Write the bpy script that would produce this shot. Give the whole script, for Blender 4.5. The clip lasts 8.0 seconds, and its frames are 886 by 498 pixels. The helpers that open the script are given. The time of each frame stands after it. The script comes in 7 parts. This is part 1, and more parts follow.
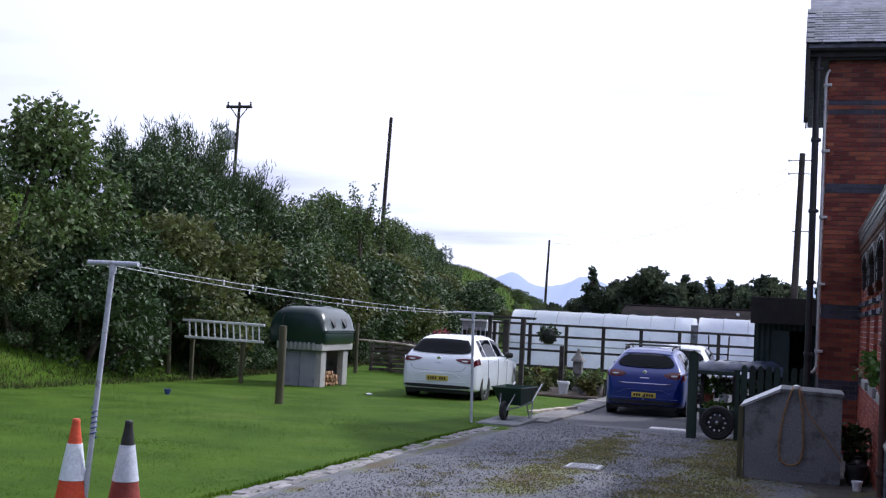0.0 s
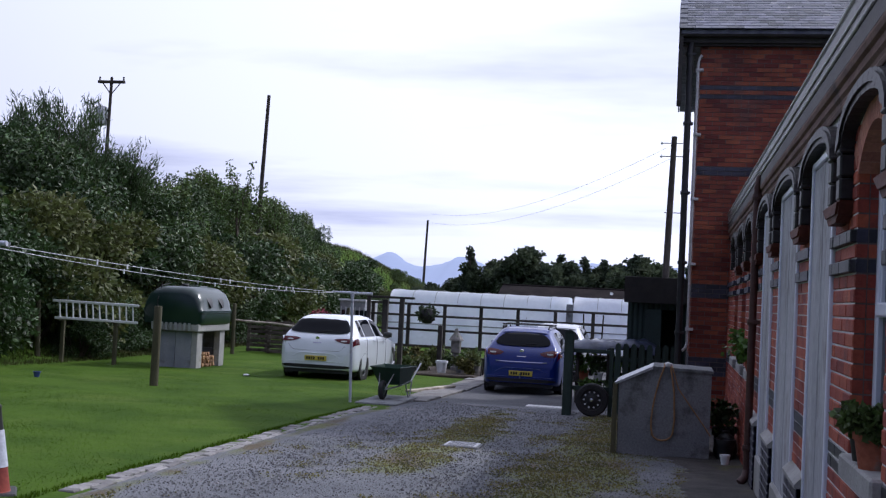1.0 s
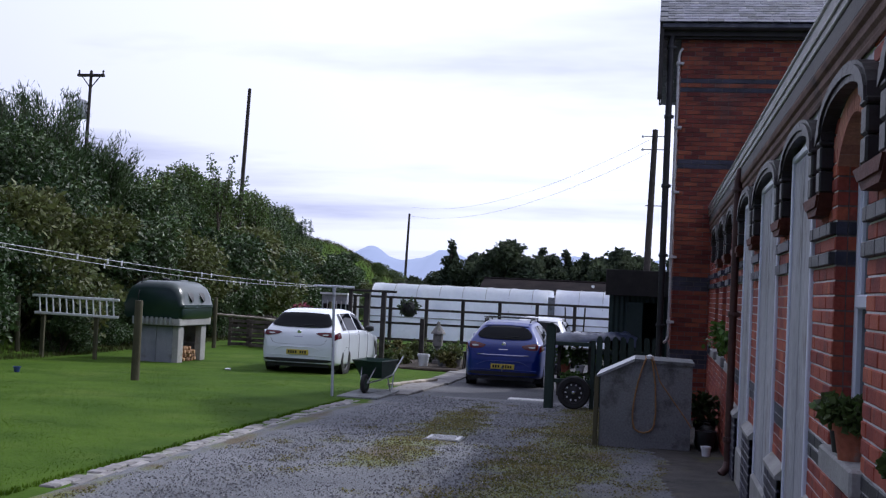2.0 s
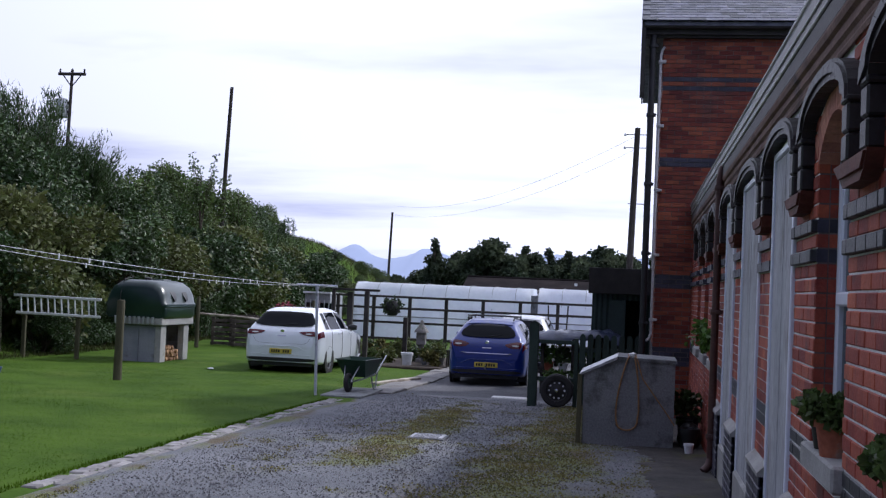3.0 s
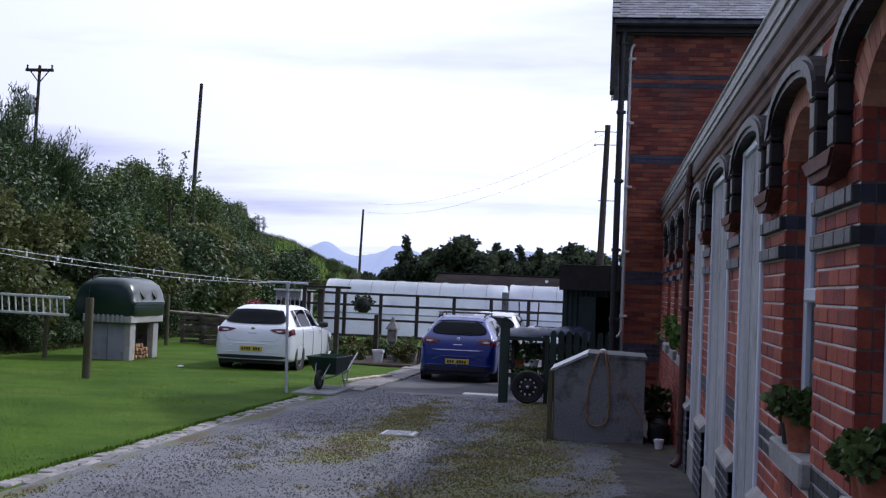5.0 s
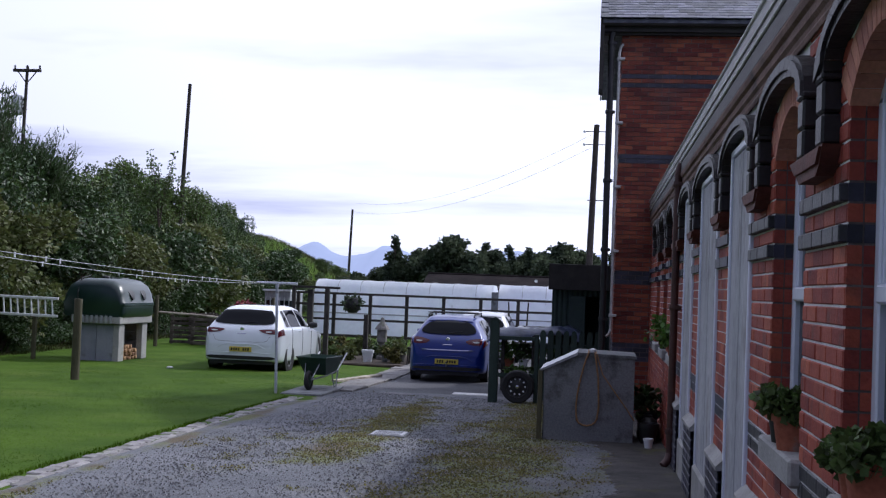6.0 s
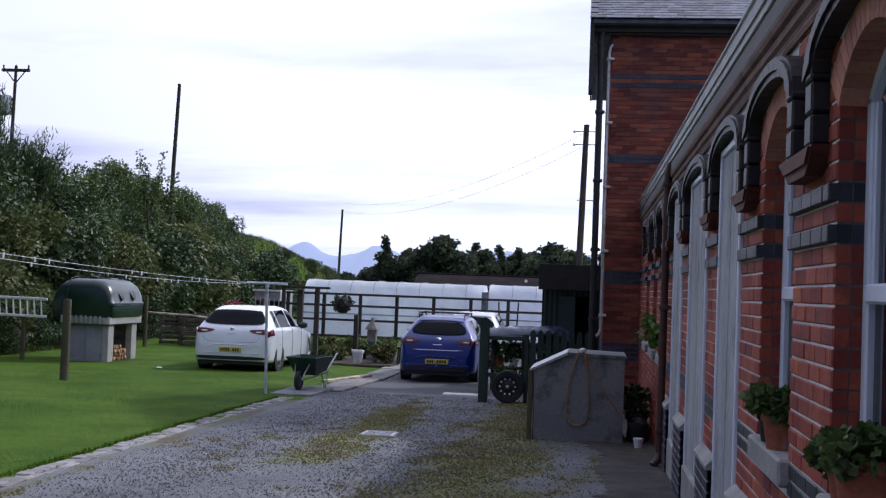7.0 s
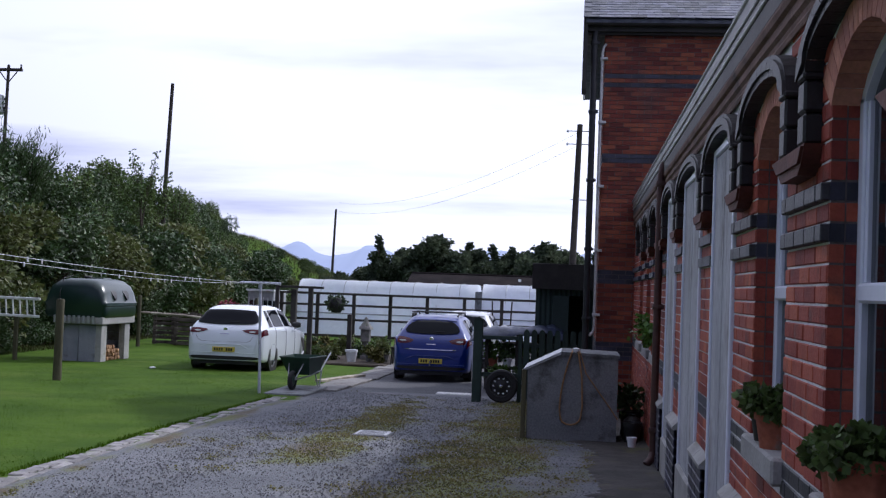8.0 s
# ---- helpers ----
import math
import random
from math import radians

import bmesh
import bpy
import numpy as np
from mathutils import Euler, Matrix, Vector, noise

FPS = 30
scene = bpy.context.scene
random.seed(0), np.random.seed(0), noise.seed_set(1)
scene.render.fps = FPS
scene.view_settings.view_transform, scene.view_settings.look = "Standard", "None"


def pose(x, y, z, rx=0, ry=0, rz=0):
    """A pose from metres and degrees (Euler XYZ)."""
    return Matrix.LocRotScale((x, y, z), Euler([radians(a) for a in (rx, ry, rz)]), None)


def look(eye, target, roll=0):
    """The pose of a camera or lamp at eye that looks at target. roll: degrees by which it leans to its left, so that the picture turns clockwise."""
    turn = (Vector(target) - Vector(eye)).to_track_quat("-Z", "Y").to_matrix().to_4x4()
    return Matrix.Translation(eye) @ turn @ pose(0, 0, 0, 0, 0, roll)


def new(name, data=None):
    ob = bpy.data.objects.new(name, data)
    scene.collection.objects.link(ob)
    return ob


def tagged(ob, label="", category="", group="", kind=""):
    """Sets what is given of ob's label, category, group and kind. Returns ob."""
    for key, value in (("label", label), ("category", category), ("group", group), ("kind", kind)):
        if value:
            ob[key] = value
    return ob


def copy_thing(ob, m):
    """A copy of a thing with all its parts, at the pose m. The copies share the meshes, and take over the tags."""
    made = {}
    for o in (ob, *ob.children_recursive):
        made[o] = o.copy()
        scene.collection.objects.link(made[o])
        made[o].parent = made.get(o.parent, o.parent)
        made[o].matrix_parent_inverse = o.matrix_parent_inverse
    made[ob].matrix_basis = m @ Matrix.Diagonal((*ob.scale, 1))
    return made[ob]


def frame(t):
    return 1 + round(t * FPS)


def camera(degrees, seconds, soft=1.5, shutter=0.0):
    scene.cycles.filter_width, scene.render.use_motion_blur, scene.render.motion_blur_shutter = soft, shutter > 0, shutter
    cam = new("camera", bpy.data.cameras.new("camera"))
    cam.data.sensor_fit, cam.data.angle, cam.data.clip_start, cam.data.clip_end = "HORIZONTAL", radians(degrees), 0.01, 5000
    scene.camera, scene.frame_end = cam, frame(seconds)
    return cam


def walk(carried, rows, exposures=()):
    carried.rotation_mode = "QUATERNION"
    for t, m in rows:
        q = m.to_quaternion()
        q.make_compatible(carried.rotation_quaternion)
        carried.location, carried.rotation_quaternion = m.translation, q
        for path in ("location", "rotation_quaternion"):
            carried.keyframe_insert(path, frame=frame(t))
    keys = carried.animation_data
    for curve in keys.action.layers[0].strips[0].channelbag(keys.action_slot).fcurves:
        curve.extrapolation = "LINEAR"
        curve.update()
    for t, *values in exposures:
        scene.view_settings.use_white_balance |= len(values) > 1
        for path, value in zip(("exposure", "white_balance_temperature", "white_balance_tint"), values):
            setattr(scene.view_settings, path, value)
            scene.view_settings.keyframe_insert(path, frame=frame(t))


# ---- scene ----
cam = camera(41.0, 8.0, soft=1.25)
EYE_H = 1.6
walk(cam, [
    (0.0, pose(0.02, 0, EYE_H, 92.93, -2.94, 16.90)),
    (0.2, pose(0.02, 0, EYE_H, 92.88, -2.95, 14.95)),
    (0.5, pose(0.01, 0, EYE_H, 92.65, -2.94, 12.49)),
    (1.0, pose(0, 0, EYE_H, 92.25, -2.84, 11.01)),
    (1.5, pose(0, 0, EYE_H, 92.04, -2.76, 10.55)),
    (3.0, pose(0, 0, EYE_H, 91.94, -2.49, 9.32)),
    (3.5, pose(0, 0, EYE_H, 91.92, -2.45, 8.96)),
    (4.0, pose(0, 0, EYE_H, 91.88, -2.36, 8.59)),
    (4.5, pose(0, 0, EYE_H, 91.86, -2.38, 8.23)),
    (6.0, pose(0, 0, EYE_H, 91.87, -2.20, 7.41)),
    (6.5, pose(0, 0, EYE_H, 91.89, -2.15, 7.18)),
    (7.0, pose(0, 0, EYE_H, 91.89, -2.15, 6.93)),
    (7.5, pose(0, 0, EYE_H, 91.88, -2.13, 6.69)),
    (8.0, pose(0, 0, EYE_H, 91.88, -2.10, 6.62)),
], exposures=[(0.0, 0.2, 5600, 16), (0.3, 0.0, 5600, 16), (0.6, -0.15, 5600, 16), (1.5, -0.14, 5600, 16), (3.0, -0.09, 5600, 16), (8.0, -0.08, 5600, 16)])

# ---------- light ----------
SUN_DIR = Vector((0.70, 0.71, 0.0)).normalized()
SUN_ELEV = radians(41)
to_sun = Vector((SUN_DIR.x * math.cos(SUN_ELEV), SUN_DIR.y * math.cos(SUN_ELEV), math.sin(SUN_ELEV)))
sun_data = bpy.data.lights.new("sun", "SUN")
sun_data.energy, sun_data.angle, sun_data.color = 3.2, radians(2.0), (1.0, 0.93, 0.82)
sun = new("sun", sun_data)
sun.matrix_world = look(to_sun * 50, (0, 0, 0))

world = bpy.data.worlds.new("sky")
scene.world = world
world.use_nodes = True
wn, wl = world.node_tree.nodes, world.node_tree.links
wn.clear()
w_out = wn.new("ShaderNodeOutputWorld")
w_bg = wn.new("ShaderNodeBackground")
w_sky = wn.new("ShaderNodeTexSky")
w_sky.sky_type, w_sky.sun_disc = "NISHITA", False
w_sky.sun_elevation, w_sky.sun_rotation = SUN_ELEV, math.atan2(SUN_DIR.x, SUN_DIR.y)
w_tc = wn.new("ShaderNodeTexCoord")
w_sep = wn.new("ShaderNodeSeparateXYZ")
wl.new(w_tc.outputs["Generated"], w_sep.inputs[0])
# flat cloud sheet: direction divided by its height
w_h = wn.new("ShaderNodeMath"); w_h.operation = "MAXIMUM"; w_h.inputs[1].default_value = 0.0
wl.new(w_sep.outputs["Z"], w_h.inputs[0])
w_h2 = wn.new("ShaderNodeMath"); w_h2.operation = "ADD"; w_h2.inputs[1].default_value = 0.09
wl.new(w_h.outputs[0], w_h2.inputs[0])
w_div = wn.new("ShaderNodeVectorMath"); w_div.operation = "DIVIDE"
w_cmb = wn.new("ShaderNodeCombineXYZ")
for k in range(3):
    wl.new(w_h2.outputs[0], w_cmb.inputs[k])
wl.new(w_tc.outputs["Generated"], w_div.inputs[0])
wl.new(w_cmb.outputs[0], w_div.inputs[1])
w_map = wn.new("ShaderNodeMapping")
w_map.inputs["Scale"].default_value = (0.55, 1.0, 1.0)
w_map.inputs["Location"].default_value = (3.1, 0.4, 0.0)
wl.new(w_div.outputs[0], w_map.inputs[0])
w_n = wn.new("ShaderNodeTexNoise")
w_n.inputs["Scale"].default_value, w_n.inputs["Detail"].default_value, w_n.inputs["Roughness"].default_value = 0.55, 6, 0.55
wl.new(w_map.outputs[0], w_n.inputs["Vector"])
w_r = wn.new("ShaderNodeValToRGB")
w_r.color_ramp.elements[0].position, w_r.color_ramp.elements[0].color = 0.30, (0.60, 0.605, 0.69, 1)
w_r.color_ramp.elements[1].position, w_r.color_ramp.elements[1].color = 0.48, (1.0, 0.99, 1.0, 1)
# low layers of cloud lie thicker
w_b1 = wn.new("ShaderNodeMapRange"); w_b1.interpolation_type = "SMOOTHSTEP"
for k_, v_ in zip(range(1, 5), (0.035, 0.07, 0.0, 0.17)):
    w_b1.inputs[k_].default_value = v_
w_b2 = wn.new("ShaderNodeMapRange"); w_b2.interpolation_type = "SMOOTHSTEP"
for k_, v_ in zip(range(1, 5), (0.09, 0.14, 1.0, 0.12)):
    w_b2.inputs[k_].default_value = v_
wl.new(w_sep.outputs["Z"], w_b1.inputs[0]); wl.new(w_sep.outputs["Z"], w_b2.inputs[0])
w_bm = wn.new("ShaderNodeMath"); w_bm.operation = "MULTIPLY"
wl.new(w_b1.outputs[0], w_bm.inputs[0]); wl.new(w_b2.outputs[0], w_bm.inputs[1])
w_sub = wn.new("ShaderNodeMath"); w_sub.operation = "SUBTRACT"
wl.new(w_n.outputs[0], w_sub.inputs[0]); wl.new(w_bm.outputs[0], w_sub.inputs[1])
wl.new(w_sub.outputs[0], w_r.inputs[0])
# small blue gaps, seen higher up
w_n2 = wn.new("ShaderNodeTexNoise")
w_n2.inputs["Scale"].default_value, w_n2.inputs["Detail"].default_value = 0.9, 5
w_map2 = wn.new("ShaderNodeMapping"); w_map2.inputs["Location"].default_value = (7.7, 2.2, 1.0)
wl.new(w_div.outputs[0], w_map2.inputs[0]); wl.new(w_map2.outputs[0], w_n2.inputs["Vector"])
w_r2 = wn.new("ShaderNodeValToRGB")
w_r2.color_ramp.elements[0].position, w_r2.color_ramp.elements[0].color = 0.16, (0, 0, 0, 1)
w_r2.color_ramp.elements[1].position, w_r2.color_ramp.elements[1].color = 0.25, (1, 1, 1, 1)
wl.new(w_n2.outputs[0], w_r2.inputs[0])
w_sk = wn.new("ShaderNodeMixRGB"); w_sk.blend_type = "MULTIPLY"; w_sk.inputs[0].default_value = 1
w_sk.inputs[2].default_value = (0.11, 0.11, 0.11, 1)
wl.new(w_sky.outputs[0], w_sk.inputs[1])
w_cl = wn.new("ShaderNodeMixRGB"); w_cl.blend_type = "MULTIPLY"; w_cl.inputs[0].default_value = 1
wl.new(w_r.outputs[0], w_cl.inputs[1])
# clouds glow towards the sun and dim away from it
w_dot = wn.new("ShaderNodeVectorMath"); w_dot.operation = "DOT_PRODUCT"; w_dot.inputs[1].default_value = to_sun
wl.new(w_tc.outputs["Generated"], w_dot.inputs[0])
w_glow = wn.new("ShaderNodeMapRange"); w_glow.interpolation_type = "SMOOTHSTEP"
for k_, v_ in zip(range(1, 5), (-0.5, 0.75, 0.22, 1.3)):
    w_glow.inputs[k_].default_value = v_
wl.new(w_dot.outputs["Value"], w_glow.inputs[0])
w_tint = wn.new("ShaderNodeCombineXYZ")
w_glow_b = wn.new("ShaderNodeMapRange"); w_glow_b.interpolation_type = "SMOOTHSTEP"
for k_, v_ in zip(range(1, 5), (-0.5, 0.75, 0.36, 1.36)):
    w_glow_b.inputs[k_].default_value = v_
wl.new(w_dot.outputs["Value"], w_glow_b.inputs[0])
for k in range(3):
    wl.new((w_glow_b if k == 2 else w_glow).outputs[0], w_tint.inputs[k])
wl.new(w_tint.outputs[0], w_cl.inputs[2])
w_mix = wn.new("ShaderNodeMixRGB")
wl.new(w_r2.outputs[0], w_mix.inputs[0]); wl.new(w_sk.outputs[0], w_mix.inputs[1]); wl.new(w_cl.outputs[0], w_mix.inputs[2])
wl.new(w_mix.outputs[0], w_bg.inputs[0])
w_bg.inputs[1].default_value = 1.0
wl.new(w_bg.outputs[0], w_out.inputs[0])


# ---------- materials ----------
def mat(name, c1, c2, scale=3.0, rough=0.8, bump=0.15, fine=40.0, metal=0.0, spec=0.4, vary=0.0, island=0.0,
        stain=None, stain_scale=0.8, stain_at=0.55, stretch=(1, 1, 1), through_light=0.0, fine_mix=0.35):
    """Two noise scales of colour, an optional stain colour, fine relief, and a shift of brightness piece by piece."""
    m = bpy.data.materials.new(name)
    m.use_nodes = True
    n, l = m.node_tree.nodes, m.node_tree.links
    b = n["Principled BSDF"]
    tc = n.new("ShaderNodeTexCoord")
    mp = n.new("ShaderNodeMapping"); mp.inputs["Scale"].default_value = stretch
    geo = n.new("ShaderNodeNewGeometry")
    info = n.new("ShaderNodeObjectInfo")
    if vary:
        off = n.new("ShaderNodeVectorMath"); off.operation = "MULTIPLY_ADD"
        off.inputs[1].default_value = (1, 1, 1)
        rnd = n.new("ShaderNodeMath"); rnd.operation = "MULTIPLY"; rnd.inputs[1].default_value = 37.0
        l.new(info.outputs["Random"], rnd.inputs[0])
        l.new(tc.outputs["Object"], off.inputs[0]); l.new(rnd.outputs[0], off.inputs[2])
        l.new(off.outputs[0], mp.inputs[0])
    else:
        l.new(tc.outputs["Object"], mp.inputs[0])
    n1 = n.new("ShaderNodeTexNoise"); n1.inputs["Scale"].default_value = scale; n1.inputs["Detail"].default_value = 5
    n2 = n.new("ShaderNodeTexNoise"); n2.inputs["Scale"].default_value = fine; n2.inputs["Detail"].default_value = 4
    l.new(mp.outputs[0], n1.inputs["Vector"]); l.new(mp.outputs[0], n2.inputs["Vector"])
    r = n.new("ShaderNodeValToRGB")
    r.color_ramp.elements[0].position, r.color_ramp.elements[0].color = 0.35, (*c1, 1)
    r.color_ramp.elements[1].position, r.color_ramp.elements[1].color = 0.65, (*c2, 1)
    l.new(n1.outputs[0], r.inputs[0])
    col = r.outputs[0]
    if stain:
        n3 = n.new("ShaderNodeTexNoise"); n3.inputs["Scale"].default_value = stain_scale; n3.inputs["Detail"].default_value = 7
        n3.inputs["Roughness"].default_value = 0.65
        l.new(mp.outputs[0], n3.inputs["Vector"])
        r3 = n.new("ShaderNodeValToRGB")
        r3.color_ramp.elements[0].position, r3.color_ramp.elements[1].position = stain_at, stain_at + 0.12
        l.new(n3.outputs[0], r3.inputs[0])
        mx = n.new("ShaderNodeMixRGB"); mx.inputs[2].default_value = (*stain, 1)
        l.new(r3.outputs[0], mx.inputs[0]); l.new(col, mx.inputs[1])
        col = mx.outputs[0]
    hsv = n.new("ShaderNodeHueSaturation")
    l.new(col, hsv.inputs["Color"])
    val = n.new("ShaderNodeMath"); val.operation = "MULTIPLY_ADD"
    val.inputs[1].default_value, val.inputs[2].default_value = fine_mix * 2, 1 - fine_mix
    l.new(n2.outputs[0], val.inputs[0])
    v = val.outputs[0]
    for amount, source in ((vary, info.outputs["Random"]), (island, geo.outputs["Random Per Island"])):
        if amount:
            k = n.new("ShaderNodeMath"); k.operation = "MULTIPLY_ADD"
            k.inputs[1].default_value, k.inputs[2].default_value = amount * 2, 1 - amount
            l.new(source, k.inputs[0])
            p = n.new("ShaderNodeMath"); p.operation = "MULTIPLY"
            l.new(v, p.inputs[0]); l.new(k.outputs[0], p.inputs[1])
            v = p.outputs[0]
            hs = n.new("ShaderNodeMath"); hs.operation = "MULTIPLY_ADD"
            hs.inputs[1].default_value, hs.inputs[2].default_value = amount * 0.05, 0.5 - amount * 0.025
            l.new(source, hs.inputs[0]); l.new(hs.outputs[0], hsv.inputs["Hue"])
    l.new(v, hsv.inputs["Value"])
    l.new(hsv.outputs[0], b.inputs["Base Color"])
    b.inputs["Roughness"].default_value = rough
    b.inputs["Metallic"].default_value = metal
    b.inputs["Specular IOR Level"].default_value = spec
    if bump:
        bp = n.new("ShaderNodeBump"); bp.inputs["Strength"].default_value = bump; bp.inputs["Distance"].default_value = 0.02
        l.new(n2.outputs[0], bp.inputs["Height"]); l.new(bp.outputs[0], b.inputs["Normal"])
    if through_light:
        tr = n.new("ShaderNodeBsdfTranslucent"); l.new(hsv.outputs[0], tr.inputs[0])
        ms = n.new("ShaderNodeMixShader"); ms.inputs[0].default_value = through_light
        l.new(b.outputs[0], ms.inputs[1]); l.new(tr.outputs[0], ms.inputs[2])
        l.new(ms.outputs[0], n["Material Output"].inputs[0])
    return m


def paint(name, col, rough=0.25, metal=0.0, coat=1.0):
    m = mat(name, col, tuple(c * 0.93 for c in col), 2.0, rough, 0.0, 60, metal, 0.5, fine_mix=0.04)
    b = m.node_tree.nodes["Principled BSDF"]
    b.inputs["Coat Weight"].default_value, b.inputs["Coat Roughness"].default_value = coat, 0.06
    return m


def glass(name, tint=(0.6, 0.65, 0.68), clear=0.25):
    """A pane: mirror-smooth gloss over a dark, partly see-through body."""
    m = bpy.data.materials.new(name)
    m.use_nodes = True
    n, l = m.node_tree.nodes, m.node_tree.links
    b = n["Principled BSDF"]
    b.inputs["Base Color"].default_value = (0.012, 0.016, 0.018, 1)
    b.inputs["Roughness"].default_value = 0.04
    b.inputs["IOR"].default_value = 1.5
    t = n.new("ShaderNodeBsdfTransparent"); t.inputs[0].default_value = (*tint, 1)
    ms = n.new("ShaderNodeMixShader"); ms.inputs[0].default_value = clear
    l.new(b.outputs[0], ms.inputs[1]); l.new(t.outputs[0], ms.inputs[2])
    l.new(ms.outputs[0], n["Material Output"].inputs[0])
    return m


M_GRASS = mat("grass_soil", (0.033, 0.070, 0.004), (0.053, 0.098, 0.007), 0.9, 0.95, 0.15, 25, spec=0.1, stain=(0.064, 0.102, 0.012), stain_scale=0.5, stain_at=0.54)
M_BLADE = mat("grass_blade", (0.037, 0.078, 0.004), (0.064, 0.118, 0.008), 0.9, 0.8, 0, 3, island=0.10, spec=0.08, through_light=0.4)
M_ROUGH = mat("rough_grass_blade", (0.04, 0.055, 0.018), (0.075, 0.078, 0.032), 0.35, 0.8, 0, 3, island=0.35, spec=0.1, through_light=0.3)
M_LANE = mat("lane_gravel", (0.085, 0.090, 0.102), (0.142, 0.146, 0.158), 0.6, 0.9, 0.9, 38, stain=(0.175, 0.175, 0.18), stain_scale=0.45, stain_at=0.57, fine_mix=0.55)
M_MOSS = mat("moss", (0.06, 0.062, 0.014), (0.125, 0.108, 0.028), 1.6, 0.95, 0.4, 22, island=0.35)
# moss grows into the lane's surface where the wheels do not run
ln, ll = M_LANE.node_tree.nodes, M_LANE.node_tree.links
l_bsdf = ln["Principled BSDF"]
l_att = ln.new("ShaderNodeAttribute"); l_att.attribute_name = "moss_cover"
l_tc = ln.new("ShaderNodeTexCoord")
l_n = ln.new("ShaderNodeTexNoise"); l_n.inputs["Scale"].default_value = 14; l_n.inputs["Detail"].default_value = 6; l_n.inputs["Roughness"].default_value = 0.7
l_n2 = ln.new("ShaderNodeTexNoise"); l_n2.inputs["Scale"].default_value = 1.3; l_n2.inputs["Detail"].default_value = 4
l_n3 = ln.new("ShaderNodeTexNoise"); l_n3.inputs["Scale"].default_value = 70; l_n3.inputs["Detail"].default_value = 3
for node in (l_n, l_n2, l_n3):
    ll.new(l_tc.outputs["Object"], node.inputs["Vector"])
l_add = ln.new("ShaderNodeMath"); l_add.operation = "MULTIPLY_ADD"; l_add.inputs[1].default_value = 1.1
ll.new(l_n.outputs[0], l_add.inputs[0]); ll.new(l_att.outputs["Fac"], l_add.inputs[2])
l_map = ln.new("ShaderNodeMapRange"); l_map.interpolation_type = "SMOOTHSTEP"
for k_, v_ in zip(range(1, 5), (0.62, 1.30, 0.0, 0.92)):
    l_map.inputs[k_].default_value = v_
ll.new(l_add.outputs[0], l_map.inputs[0])
l_ramp = ln.new("ShaderNodeValToRGB")
l_ramp.color_ramp.elements[0].position, l_ramp.color_ramp.elements[0].color = 0.40, (0.075, 0.055, 0.022, 1)
l_ramp.color_ramp.elements[1].position, l_ramp.color_ramp.elements[1].color = 0.56, (0.095, 0.105, 0.022, 1)
ll.new(l_n2.outputs[0], l_ramp.inputs[0])
l_fine = ln.new("ShaderNodeHueSaturation")
l_val = ln.new("ShaderNodeMath"); l_val.operation = "MULTIPLY_ADD"; l_val.inputs[1].default_value, l_val.inputs[2].default_value = 1.6, 0.2
ll.new(l_n3.outputs[0], l_val.inputs[0]); ll.new(l_val.outputs[0], l_fine.inputs["Value"]); ll.new(l_ramp.outputs[0], l_fine.inputs["Color"])
l_mix = ln.new("ShaderNodeMixRGB")
ll.new(l_map.outputs[0], l_mix.inputs[0]); ll.new(l_bsdf.inputs["Base Color"].links[0].from_socket, l_mix.inputs[1]); ll.new(l_fine.outputs[0], l_mix.inputs[2])
ll.new(l_mix.outputs[0], l_bsdf.inputs["Base Color"])
M_GRAVEL = mat("stone_chips", (0.09, 0.09, 0.10), (0.2, 0.2, 0.205), 9, 0.85, 0, 30, island=0.45)
M_SETT = mat("edging_stone", (0.15, 0.142, 0.142), (0.25, 0.24, 0.235), 4, 0.85, 0.4, 30, vary=0.25, stain=(0.09, 0.10, 0.05), stain_scale=2.0)
M_CONC = mat("concrete", (0.14, 0.15, 0.16), (0.20, 0.205, 0.21), 1.3, 0.85, 0.3, 45, stain=(0.075, 0.08, 0.078), stain_scale=2.2, stain_at=0.5, fine_mix=0.5)
M_CONC_L = mat("pale_concrete", (0.25, 0.25, 0.24), (0.35, 0.345, 0.33), 2.3, 0.85, 0.25, 50, stain=(0.20, 0.20, 0.16), stain_scale=2.2)
M_MORTAR = mat("mortar", (0.62, 0.62, 0.62), (0.74, 0.73, 0.72), 3, 0.95, 0.4, 60)
M_MORTAR_D = mat("weathered_and_shade_mortar", (0.10, 0.085, 0.08), (0.16, 0.14, 0.13), 3, 0.95, 0.4, 60)
M_BRICK = mat("red_brick", (0.24, 0.043, 0.026), (0.34, 0.072, 0.04), 5, 0.75, 0.25, 55, vary=0.32, stain=(0.15, 0.04, 0.03), stain_scale=4)
M_BRICK_I = mat("red_brick_run", (0.23, 0.043, 0.027), (0.33, 0.072, 0.04), 5, 0.75, 0.25, 55, island=0.36, stain=(0.15, 0.04, 0.03), stain_scale=3)
M_BRICK_T = mat("tower_brick", (0.15, 0.036, 0.022), (0.23, 0.055, 0.032), 3, 0.8, 0.2, 45, island=0.42, stain=(0.10, 0.04, 0.035), stain_scale=0.9)
M_BRICK_P = mat("rubbed_brick", (0.40, 0.17, 0.11), (0.47, 0.21, 0.145), 6, 0.85, 0.2, 50, island=0.18, stain=(0.28, 0.12, 0.09), stain_scale=3)
M_BLACK_B = mat("blue_brick", (0.022, 0.023, 0.028), (0.05, 0.05, 0.056), 5, 0.5, 0.2, 55, vary=0.35)
M_BLACK_I = mat("blue_brick_run", (0.022, 0.023, 0.036), (0.05, 0.05, 0.075), 5, 0.5, 0.2, 55, island=0.35)
